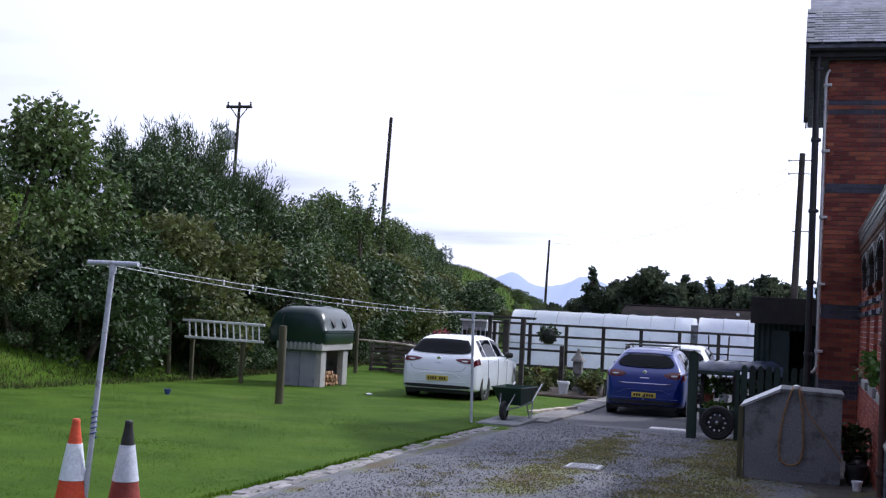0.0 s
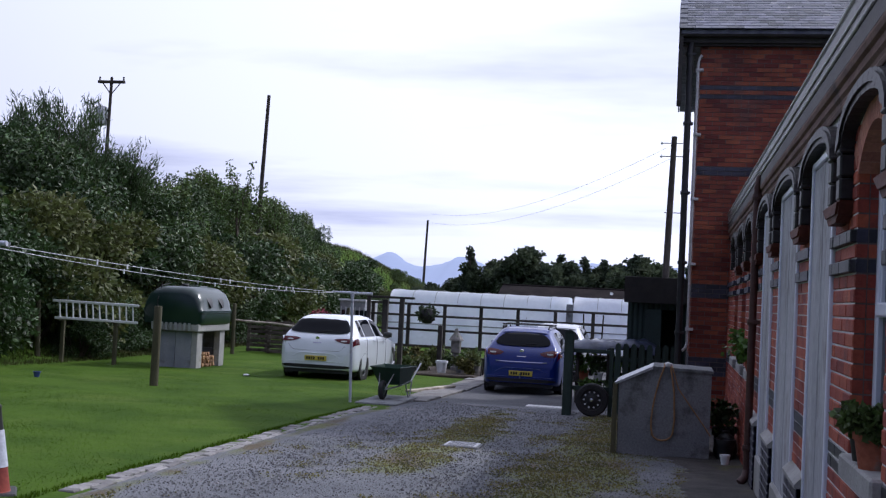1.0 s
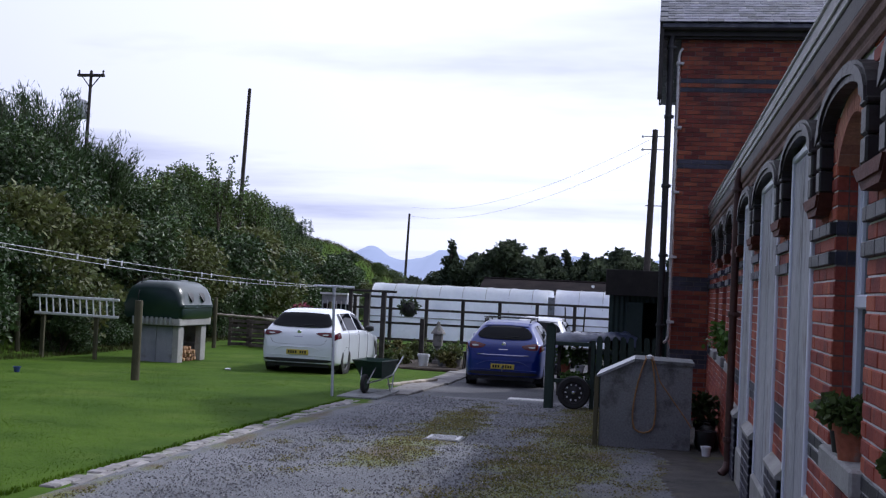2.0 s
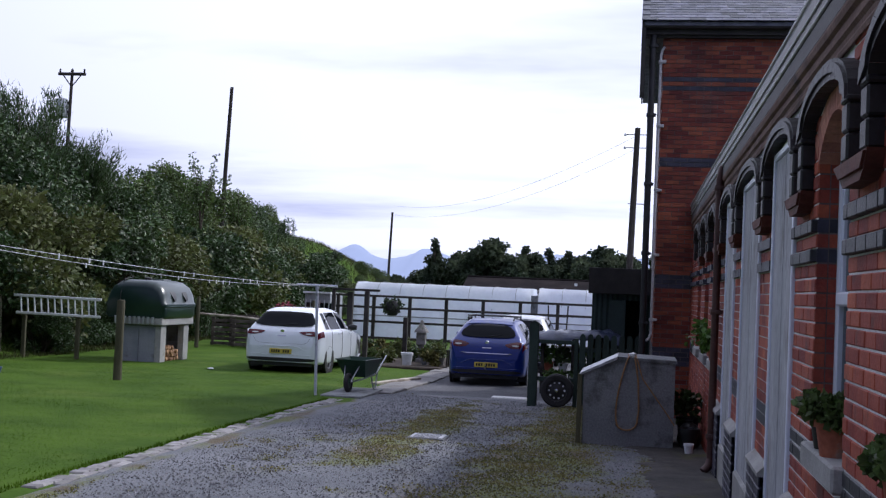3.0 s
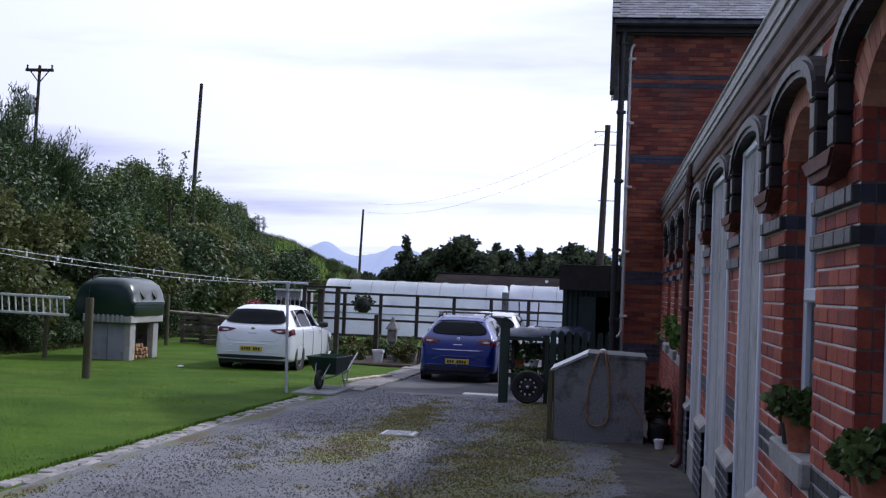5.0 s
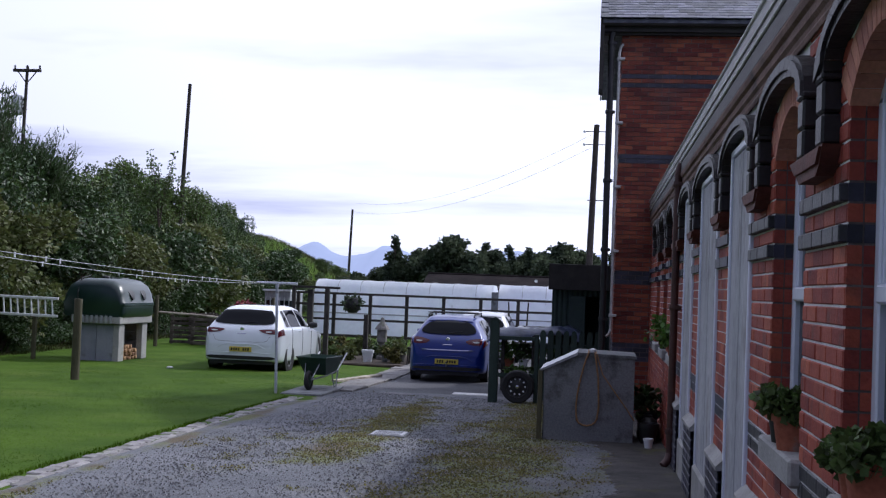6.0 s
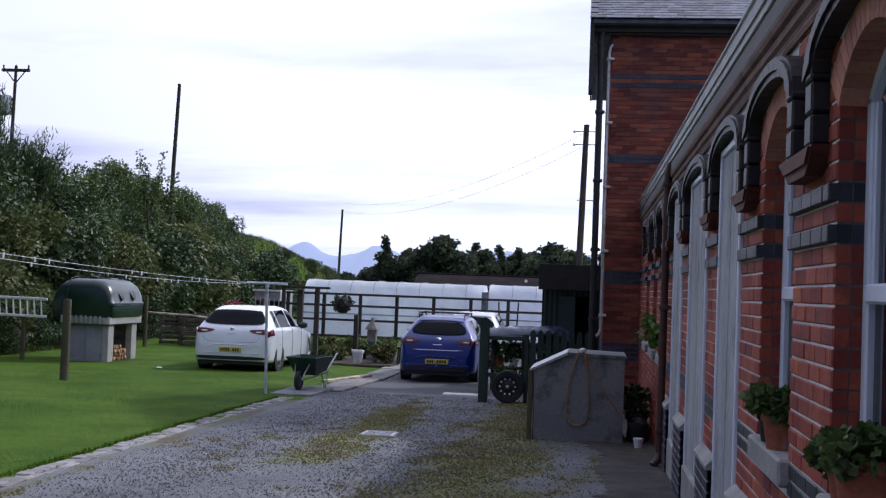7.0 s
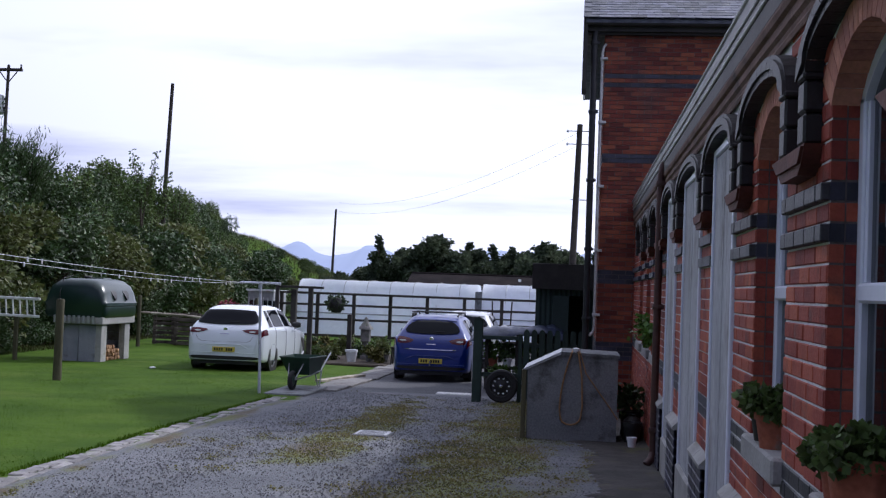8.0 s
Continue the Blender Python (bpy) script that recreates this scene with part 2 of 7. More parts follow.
M_HOOD = mat("glazed_hood_brick", (0.012, 0.012, 0.014), (0.030, 0.029, 0.030), 4, 0.5, 0.2, 50, island=0.3)
M_CORBEL = mat("terracotta", (0.07, 0.02, 0.014), (0.12, 0.035, 0.022), 6, 0.7, 0.3, 45)
M_SLATE = mat("slate", (0.055, 0.06, 0.085), (0.12, 0.125, 0.155), 5, 0.6, 0.4, 35, vary=0.5, stain=(0.24, 0.24, 0.23), stain_scale=2.5, stain_at=0.6)
M_DARKWOOD = mat("dark_painted_wood", (0.018, 0.016, 0.015), (0.035, 0.03, 0.027), 4, 0.6, 0.2, 40)
M_PIPE = mat("cast_iron_pipe", (0.05, 0.022, 0.018), (0.075, 0.035, 0.028), 5, 0.5, 0.2, 40)
M_PIPE_D = mat("black_pipe", (0.012, 0.012, 0.014), (0.025, 0.025, 0.028), 5, 0.45, 0.1, 40)
M_GUTTER = mat("highlight_and_pipe_paint", (0.46, 0.46, 0.47), (0.58, 0.57, 0.57), 3, 0.45, 0.1, 40, stain=(0.25, 0.22, 0.2), stain_scale=2)
M_GUTTER_D = mat("gutter_iron", (0.13, 0.125, 0.13), (0.20, 0.19, 0.19), 3, 0.4, 0.1, 40, stain=(0.07, 0.06, 0.06), stain_scale=2)
M_MOULD = mat("eaves_stone", (0.12, 0.068, 0.052), (0.19, 0.115, 0.09), 4, 0.85, 0.3, 40, stain=(0.07, 0.05, 0.045), stain_scale=1.8)
M_PANEL = mat("grey_boarding", (0.31, 0.32, 0.34), (0.42, 0.43, 0.45), 2.2, 0.85, 0.3, 30, stretch=(1, 1, 0.4), stain=(0.22, 0.21, 0.2), stain_scale=2.6, stain_at=0.54, fine_mix=0.5)
M_UPVC = mat("white_frame", (0.66, 0.70, 0.80), (0.72, 0.75, 0.84), 2, 0.4, 0.0, 30, fine_mix=0.06)
M_PANE = glass("window_glass", (0.5, 0.55, 0.6), 0.2)
M_CURTAIN = mat("net_curtain", (0.55, 0.58, 0.62), (0.65, 0.68, 0.72), 3, 0.9, 0.2, 25, stretch=(1, 6, 0.3))
M_TERRA = mat("flower_pot_clay", (0.26, 0.075, 0.04), (0.36, 0.12, 0.065), 5, 0.85, 0.2, 40, stain=(0.3, 0.2, 0.16), stain_scale=6)
M_LEAF_O = mat("olive_leaf", (0.065, 0.084, 0.024), (0.115, 0.128, 0.042), 0.7, 0.55, 0, 6, island=0.5, spec=0.3, through_light=0.25)
M_LEAF = mat("shrub_leaf", (0.052, 0.090, 0.022), (0.112, 0.150, 0.045), 0.45, 0.52, 0, 6, island=0.55, spec=0.35, through_light=0.25)
M_LEAF_D = mat("dark_leaf", (0.030, 0.058, 0.018), (0.060, 0.095, 0.030), 0.6, 0.5, 0, 6, island=0.5, spec=0.4, through_light=0.15)
M_LEAF_B = mat("bright_leaf", (0.06, 0.13, 0.02), (0.11, 0.19, 0.035), 2.0, 0.5, 0, 12, island=0.4, spec=0.4, through_light=0.3)
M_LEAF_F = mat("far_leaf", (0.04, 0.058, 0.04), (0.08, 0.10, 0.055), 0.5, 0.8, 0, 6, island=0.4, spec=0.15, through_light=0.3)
M_FLOWER = mat("red_flower", (0.16, 0.02, 0.04), (0.28, 0.04, 0.075), 6, 0.7, 0, 30, island=0.4)
M_BARK = mat("bark", (0.05, 0.04, 0.03), (0.10, 0.08, 0.06), 8, 0.9, 0.5, 40)
M_POST = mat("weathered_post", (0.045, 0.042, 0.022), (0.085, 0.08, 0.045), 4, 0.9, 0.4, 50, stretch=(1, 1, 0.25))
M_TIMBER = mat("dark_fence_timber", (0.02, 0.018, 0.016), (0.045, 0.04, 0.036), 4, 0.9, 0.3, 50, vary=0.2)
M_PALLET = mat("pallet_wood", (0.17, 0.145, 0.115), (0.42, 0.37, 0.31), 5, 0.85, 0.3, 50, vary=0.35)
M_PALLET_D = mat("dark_pallet_wood", (0.035, 0.028, 0.022), (0.10, 0.085, 0.07), 5, 0.9, 0.3, 50, vary=0.45)
M_LOG = mat("split_log", (0.25, 0.14, 0.07), (0.42, 0.26, 0.14), 6, 0.85, 0.3, 40, vary=0.4)
M_ALU = mat("aluminium", (0.62, 0.63, 0.64), (0.72, 0.73, 0.74), 6, 0.45, 0.05, 50, metal=0.4)
M_GALV = mat("galvanised_steel", (0.30, 0.31, 0.33), (0.42, 0.43, 0.45), 7, 0.45, 0.1, 50, metal=0.6)
M_GPOLE = mat("pole_paint", (0.34, 0.36, 0.44), (0.46, 0.48, 0.54), 9, 0.55, 0.2, 60, stain=(0.18, 0.17, 0.18), stain_scale=9)
M_TANK = mat("green_tank_plastic", (0.004, 0.017, 0.014), (0.008, 0.025, 0.020), 2, 0.34, 0.05, 40, stain=(0.03, 0.05, 0.04), stain_scale=1.8, stain_at=0.64)
M_BLOCK = mat("grey_block", (0.17, 0.185, 0.215), (0.235, 0.245, 0.27), 2, 0.9, 0.4, 50, vary=0.12, stain=(0.12, 0.12, 0.12), stain_scale=2.5)
M_FLAG = mat("worn_flagstone", (0.13, 0.125, 0.122), (0.21, 0.20, 0.195), 2.5, 0.85, 0.3, 45, vary=0.2, stain=(0.09, 0.085, 0.07), stain_scale=2.5)
M_TARMAC = mat("worn_tarmac", (0.045, 0.046, 0.054), (0.075, 0.076, 0.085), 0.8, 0.85, 0.5, 45, stain=(0.10, 0.10, 0.105), stain_scale=0.6, stain_at=0.58, fine_mix=0.45)
M_GREEN = mat("green_stain_wood", (0.013, 0.026, 0.021), (0.024, 0.042, 0.034), 5, 0.8, 0.2, 50, vary=0.2, stretch=(1, 1, 0.25))
M_SHED = mat("green_sheet", (0.016, 0.032, 0.028), (0.028, 0.048, 0.042), 2, 0.55, 0.1, 40)
M_POLY = mat("polythene", (0.78, 0.82, 0.90), (0.84, 0.87, 0.93), 0.8, 0.6, 0.1, 8, stain=(0.68, 0.72, 0.82), stain_scale=0.5, fine_mix=0.1, through_light=0.62)
M_ROOFTILE = mat("far_roof", (0.014, 0.012, 0.013), (0.024, 0.02, 0.02), 1, 1.0, 0.2, 8, spec=0.05)
M_RENDER = mat("far_render", (0.30, 0.29, 0.27), (0.38, 0.37, 0.35), 1, 0.9, 0.1, 8)
M_UPOLE = mat("creosoted_pole", (0.025, 0.02, 0.018), (0.05, 0.042, 0.036), 4, 0.85, 0.2, 40)
M_RUBBER = mat("tyre_rubber", (0.012, 0.012, 0.013), (0.022, 0.022, 0.023), 6, 0.8, 0.1, 60)
M_BLACKP = mat("black_plastic", (0.012, 0.012, 0.013), (0.02, 0.02, 0.021), 4, 0.5, 0.05, 60)
M_RIM = mat("alloy_rim", (0.16, 0.165, 0.17), (0.24, 0.245, 0.25), 6, 0.35, 0, 40, metal=0.7)
M_WHITE = paint("white_car_paint", (0.74, 0.78, 0.84))
M_BLUE = paint("blue_car_paint", (0.002, 0.019, 0.185), 0.3, 0.1, 0.35)
M_SILVER = paint("silver_car_paint", (0.45, 0.46, 0.48), 0.35, 0.5)
M_CARGLASS = glass("car_glass", (0.35, 0.4, 0.42), 0.0)
M_CARGLASS.node_tree.nodes["Principled BSDF"].inputs["IOR"].default_value = 1.15
M_CARGLASS.node_tree.nodes["Principled BSDF"].inputs["Base Color"].default_value = (0.004, 0.005, 0.008, 1)
M_TAIL = paint("tail_light_red", (0.085, 0.003, 0.006), 0.25, 0.0, 0.15)
M_CLEARL = paint("clear_lens", (0.6, 0.58, 0.56), 0.15)
M_PLATE = mat("yellow_plate", (0.50, 0.40, 0.05), (0.56, 0.45, 0.07), 8, 0.5, 0, 30, fine_mix=0.08)
M_INK = mat("black_ink", (0.01, 0.01, 0.01), (0.015, 0.015, 0.015), 8, 0.6, 0, 30)
M_CHROME = mat("chrome", (0.65, 0.66, 0.68), (0.75, 0.76, 0.78), 5, 0.15, 0, 30, metal=1.0)
M_ORANGE = mat("cone_orange", (0.50, 0.055, 0.02), (0.58, 0.085, 0.03), 5, 0.6, 0.1, 40, stain=(0.25, 0.05, 0.03), stain_scale=5)
M_REDDARK = mat("cone_faded_red", (0.16, 0.025, 0.02), (0.26, 0.05, 0.035), 7, 0.7, 0.1, 40)
M_SLEEVE = mat("reflective_sleeve", (0.62, 0.66, 0.74), (0.7, 0.73, 0.8), 4, 0.45, 0.05, 40, stain=(0.35, 0.36, 0.4), stain_scale=5, stain_at=0.6)
M_SLEEVE_D = mat("scuffed_sleeve", (0.45, 0.48, 0.56), (0.56, 0.58, 0.66), 4, 0.5, 0.05, 40, stain=(0.06, 0.06, 0.07), stain_scale=9, stain_at=0.58)
M_BARROW = mat("barrow_green", (0.012, 0.04, 0.024), (0.022, 0.055, 0.034), 4, 0.45, 0.05, 40, stain=(0.06, 0.06, 0.05), stain_scale=6)
M_ROPE = mat("orange_hose", (0.22, 0.125, 0.055), (0.29, 0.165, 0.075), 20, 0.7, 0.1, 80)
M_CORD = mat("clothes_line", (0.62, 0.64, 0.68), (0.2, 0.21, 0.24), 14, 0.7, 0, 60)
M_TARP = mat("blue_grey_tarp", (0.02, 0.028, 0.06), (0.06, 0.075, 0.13), 3, 0.35, 0.4, 12)
M_STONE = mat("garden_stone", (0.13, 0.125, 0.12), (0.22, 0.21, 0.2), 6, 0.9, 0.4, 40, stain=(0.09, 0.1, 0.06), stain_scale=5)
M_WHITEP = mat("white_plastic", (0.62, 0.64, 0.66), (0.7, 0.71, 0.73), 3, 0.45, 0, 30, stain=(0.45, 0.45, 0.42), stain_scale=4, fine_mix=0.08)
M_BLUEP = mat("blue_plastic", (0.03, 0.05, 0.16), (0.05, 0.08, 0.22), 3, 0.4, 0, 30)
M_IRON = mat("worn_iron_cover", (0.30, 0.30, 0.31), (0.42, 0.42, 0.43), 9, 0.3, 0.3, 60, metal=0.7)
M_LINE = mat("white_stone_strip", (0.55, 0.55, 0.54), (0.68, 0.68, 0.66), 9, 0.8, 0.3, 50, stain=(0.2, 0.2, 0.2), stain_scale=9, stain_at=0.56)
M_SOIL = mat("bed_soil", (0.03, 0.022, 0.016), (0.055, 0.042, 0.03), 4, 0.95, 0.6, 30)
# dark ground colour that carries the shade at the wall's foot
M_WALL_SHADE = mat("wall_shade_earth", (0.028, 0.026, 0.025), (0.06, 0.055, 0.05), 3, 0.9, 0.8, 30, stain=(0.06, 0.06, 0.02), stain_scale=2.0, stain_at=0.57, fine_mix=0.55)
M_DARK = mat("room_shade", (0.02, 0.02, 0.022), (0.03, 0.03, 0.032), 2, 0.9, 0, 20)

for m_, coat_, rough_ in ((M_TANK, 0.25, 0.2),):
    b_ = m_.node_tree.nodes["Principled BSDF"]
    b_.inputs["Coat Weight"].default_value, b_.inputs["Coat Roughness"].default_value = coat_, rough_

# ---------- mesh building ----------
class Build:
    """Collects vertices and faces of one mesh."""

    def __init__(self):
        self.v, self.f = [], []

    def add(self, verts, faces):
        k = len(self.v)
        self.v += [tuple(p) for p in verts]
        self.f += [tuple(i + k for i in q) for q in faces]
        return self

    def box(self, x0, x1, y0, y1, z0, z1, b=0.0, m=None):
        if b:
            hx, hy, hz = (x1 - x0) / 2, (y1 - y0) / 2, (z1 - z0) / 2
            b = min(b, hx * 0.9, hy * 0.9, hz * 0.9)
            c = ((x0 + x1) / 2, (y0 + y1) / 2, (z0 + z1) / 2)
            vs, ids = [], {}
            for sx in (-1, 1):
                for sy in (-1, 1):
                    for sz in (-1, 1):
                        for a in range(3):
                            d = [hx - b, hy - b, hz - b]
                            d[a] += b
                            ids[sx, sy, sz, a] = len(vs)
                            vs.append((c[0] + sx * d[0], c[1] + sy * d[1], c[2] + sz * d[2]))
            fs = []
            for s in (-1, 1):
                for a in range(3):
                    o, p = [i for i in range(3) if i != a]
                    q = []
                    for so, sp in ((-1, -1), (1, -1), (1, 1), (-1, 1)):
                        k = [0, 0, 0]; k[a], k[o], k[p] = s, so, sp
                        q.append(ids[k[0], k[1], k[2], a])
                    if s * (1 if a != 1 else -1) < 0:
                        q.reverse()
                    fs.append(q)
            for a in range(3):
                o, p = [i for i in range(3) if i != a]
                for so in (-1, 1):
                    for sp in (-1, 1):
                        k0, k1 = [0, 0, 0], [0, 0, 0]
                        k0[a], k0[o], k0[p] = -1, so, sp
                        k1[a], k1[o], k1[p] = 1, so, sp
                        q = [ids[(*k0, o)], ids[(*k1, o)], ids[(*k1, p)], ids[(*k0, p)]]
                        if so * sp * (1 if a != 1 else -1) > 0:
                            q.reverse()
                        fs.append(q)
            for sx in (-1, 1):
                for sy in (-1, 1):
                    for sz in (-1, 1):
                        q = [ids[sx, sy, sz, a] for a in range(3)]
                        if sx * sy * sz < 0:
                            q.reverse()
                        fs.append(q)
        else:
            vs = [(x, y, z) for x in (x0, x1) for y in (y0, y1) for z in (z0, z1)]
            fs = [(0, 1, 3, 2), (4, 6, 7, 5), (0, 4, 5, 1), (2, 3, 7, 6), (0, 2, 6, 4), (1, 5, 7, 3)]
        if m is not None:
            vs = [m @ Vector(p) for p in vs]
        return self.add(vs, fs)

    def tube(self, pts, r, n=8, cap=True, r1=None):
        pts = [Vector(p) for p in pts]
        rings, k0 = [], len(self.v)
        side = None
        for i, p in enumerate(pts):
            d = (pts[min(i + 1, len(pts) - 1)] - pts[max(i - 1, 0)]).normalized()
            if side is None:
                side = d.orthogonal().normalized()
            side = (side - d * side.dot(d)).normalized()
            up = d.cross(side)
            rr = r if r1 is None else r + (r1 - r) * i / (len(pts) - 1)
            for j in range(n):
                a = 2 * math.pi * j / n
                self.v.append(tuple(p + (side * math.cos(a) + up * math.sin(a)) * rr))
        for i in range(len(pts) - 1):
            for j in range(n):
                a, b = k0 + i * n + j, k0 + i * n + (j + 1) % n
                self.f.append((a, b, b + n, a + n))
        if cap:
            self.f.append(tuple(k0 + j for j in reversed(range(n))))
            self.f.append(tuple(k0 + (len(pts) - 1) * n + j for j in range(n)))
        return self

    def lathe(self, prof, n=20, m=None, cap=True):
        """Spins (radius, height) pairs round z."""
        k0, vs = len(self.v), []
        for r, z in prof:
            for j in range(n):
                a = 2 * math.pi * j / n
                vs.append(Vector((r * math.cos(a), r * math.sin(a), z)))
        if m is not None:
            vs = [m @ p for p in vs]
        self.v += [tuple(p) for p in vs]
        for i in range(len(prof) - 1):
            for j in range(n):
                a, b = k0 + i * n + j, k0 + i * n + (j + 1) % n
                self.f.append((a, b, b + n, a + n))
        if cap and prof[0][0] > 1e-4:
            self.f.append(tuple(k0 + j for j in reversed(range(n))))
        if cap and prof[-1][0] > 1e-4:
            self.f.append(tuple(k0 + (len(prof) - 1) * n + j for j in range(n)))
        return self

    def prism(self, poly, a, b, axis="y"):
        """Pushes a flat outline of (u, v) pairs from a to b along an axis."""
        n = len(poly)
        put = {"y": lambda u, v, w: (u, w, v), "x": lambda u, v, w: (w, u, v), "z": lambda u, v, w: (u, v, w)}[axis]
        vs = [put(u, v, a) for u, v in poly] + [put(u, v, b) for u, v in poly]
        fs = [tuple(range(n)), tuple(range(2 * n - 1, n - 1, -1))]
        fs += [(i, i + n, (i + 1) % n + n, (i + 1) % n) for i in range(n)]
        return self.add(vs, fs)

    def mesh(self, name, smooth=False):
        me = bpy.data.meshes.new(name)
        me.from_pydata(self.v, [], self.f)
        bm = bmesh.new(); bm.from_mesh(me)
        bmesh.ops.recalc_face_normals(bm, faces=bm.faces)
        bm.to_mesh(me); bm.free()
        if smooth:
            me.shade_smooth()
            me.set_sharp_from_angle(angle=radians(40))
        return me


def quick_mesh(name, verts, faces):
    me = bpy.data.meshes.new(name)
    me.from_pydata(verts, [], faces)
    return me


def part(name, b, material, parent=None, label="", smooth=False, kind=""):
    me = b.mesh(name, smooth) if isinstance(b, Build) else b
    if material is not None and not me.materials:
        me.materials.append(material)
    ob = new(name, me)
    if parent is not None:
        ob.parent = parent
    return tagged(ob, label=label, kind=kind)


def thing(name, label, category, m, group=""):
    ob = new(name)
    ob.empty_display_size = 0.2
    ob.matrix_world = m
    return tagged(ob, label=label, category=category, group=group)


def structure(name, b, material, label, category, smooth=False):
    ob = part(name, b, material, None, label, smooth, "structure")
    ob["category"] = category
    return ob


def smooth_step(a, b, x):
    t = min(1.0, max(0.0, (x - a) / (b - a)))
    return t * t * (3 - 2 * t)


# ---------- ground ----------
LANE_EDGE = -4.67


def edge_x(y):
    """The middle of the stone edging, which draws away from the lane as it goes."""
    return -4.66 - 0.032 * min(max(y - 9.6, -2.0), 8.2)


def lane_z(y):
    return -0.0214 * (min(max(y, 4.0), 26.0) - 4.0)


def crest(y):
    return 5.3 - 2.9 * smooth_step(66, 112, y) - 1.9 * smooth_step(105, 180, y)


def ground_z(x, y):
    z = lane_z(y)
    foot = -14.6 - 0.5 * math.sin(y * 0.21) - 2.5 * smooth_step(22, 8, y)
    k = smooth_step(foot, foot - 8.0, x)
    z += k * (crest(y) + 0.35 * noise.noise((x * 0.2, y * 0.2, 0.3)))
    if x < LANE_EDGE - 0.3 and x > foot - 2:
        z += 0.03 * noise.noise((x * 0.5, y * 0.5, 1.7)) + 0.05 * smooth_step(-4.9, -7.5, x)
    far = smooth_step(150, 900, math.hypot(x, y))
    return z * (1 - far) + far * (-0.5 + 3.0 * noise.noise((x * 0.002, y * 0.002, 0)))


def axis_steps(lo, hi, near_lo, near_hi, step):
    near = list(np.arange(near_lo, near_hi + 1e-6, step))
    out, s, p = [], step, near_hi
    while p < hi:
        s *= 1.3; p += s; out.append(min(p, hi))
    back, s, p = [], step, near_lo
    while p > lo:
        s *= 1.3; p -= s; back.append(max(p, lo))
    return back[::-1] + near + out


gx, gy = axis_steps(-4500, 4500, -30, 8, 0.6), axis_steps(-600, 4600, -6, 75, 0.9)
gv = [(x, y, ground_z(x, y) - (0.03 if x > LANE_EDGE - 0.1 and x < 12 and -12 < y < 60 else 0.0)) for y in gy for x in gx]
gf = [(j * len(gx) + i, j * len(gx) + i + 1, (j + 1) * len(gx) + i + 1, (j + 1) * len(gx) + i)
      for j in range(len(gy) - 1) for i in range(len(gx) - 1)]
ground = structure("ground", quick_mesh("ground", gv, gf), M_GRASS, "mown green lawn rising to a rough grassy bank", "ground", False)
ground.data.shade_smooth()

def moss_amount(x, y):
    strip = math.exp(-((x + 2.75) / 0.42) ** 2) * smooth_step(10.5, 13, y) * smooth_step(21.5, 18, y)
    right = math.exp(-((x + 0.95) / 0.75) ** 2) * smooth_step(8.5, 11.5, y) * smooth_step(22.0, 19.5, y)
    lower = 0.72 * math.exp(-((x + 0.9) / 1.1) ** 2) * smooth_step(6.0, 8.0, y) * smooth_step(14, 11, y)
    verge = 0.7 * math.exp(-((x - edge_x(y) - 0.22) / 0.12) ** 2)
    return max(strip, right, lower, verge)


def moss_patch(x, y):
    return noise.noise((x * 1.1, y * 0.55, 3.3)) * 0.55 + noise.noise((x * 3.2, y * 2.2, 1.0)) * 0.45


# lane of rolled stone chippings, with worn wheel tracks
lx, ly = np.concatenate([np.linspace(0, 1, 90)[:-1] * 5.6, np.linspace(5.6, 11.6, 20)]), np.concatenate([np.linspace(-12, 5, 30)[:-1], np.linspace(5, 23, 230)[:-1], np.linspace(23, 60, 80)])
lv, l_moss = [], []
for y in ly:
    for u in lx:
        x = edge_x(y) + 0.10 + u
        rut = -0.012 * (math.exp(-((x + 3.6) / 0.35) ** 2) + math.exp(-((x + 1.9) / 0.35) ** 2))
        lv.append((x, y, lane_z(y) + rut + 0.012 * noise.noise((x * 0.9, y * 0.7, 5.0)) + 0.004 * noise.noise((x * 4, y * 4, 2.0))))
        l_moss.append(moss_amount(x, y) * 1.05 + moss_patch(x, y) * 1.0 - 0.10)
n_l = len(lx)
lf = [(j * n_l + i, j * n_l + i + 1, (j + 1) * n_l + i + 1, (j + 1) * n_l + i) for j in range(len(ly) - 1) for i in range(n_l - 1)]
lane = structure("lane", quick_mesh("lane", lv, lf), M_LANE, "grey stone-chipping lane with mossy centre strip", "lane")
lane.data.shade_smooth()
lane.data.materials.append(M_TARMAC)  # smoother, darker surface past the stone strip
for face in lane.data.polygons:
    face.material_index = 1 if face.center.y > 22.1 + 0.15 * noise.noise((face.center.x, 0, 0)) else 0
lane.data.attributes.new("moss_cover", "FLOAT", "POINT").data.foreach_set("value", l_moss)

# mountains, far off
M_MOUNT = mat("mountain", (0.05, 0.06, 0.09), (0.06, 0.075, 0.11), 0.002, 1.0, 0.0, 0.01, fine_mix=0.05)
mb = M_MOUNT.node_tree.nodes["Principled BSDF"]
# haze of distance put in as an even bluish glow of the ridge
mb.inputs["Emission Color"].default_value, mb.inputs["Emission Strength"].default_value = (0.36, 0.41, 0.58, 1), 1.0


def ridge(x):
    h = 0
    for cx, w, a in ((-968, 46, 19), (-985, 95, 20), (-715, 80, 38), (-1250, 240, 30), (-300, 300, 30), (300, 500, 40), (-1900, 500, 40)):
        h += a * math.exp(-((x - cx) / w) ** 2)
    return h + 9 * noise.noise((x * 0.012, 0, 0)) + 4 * noise.noise((x * 0.04, 3, 0)) + 92


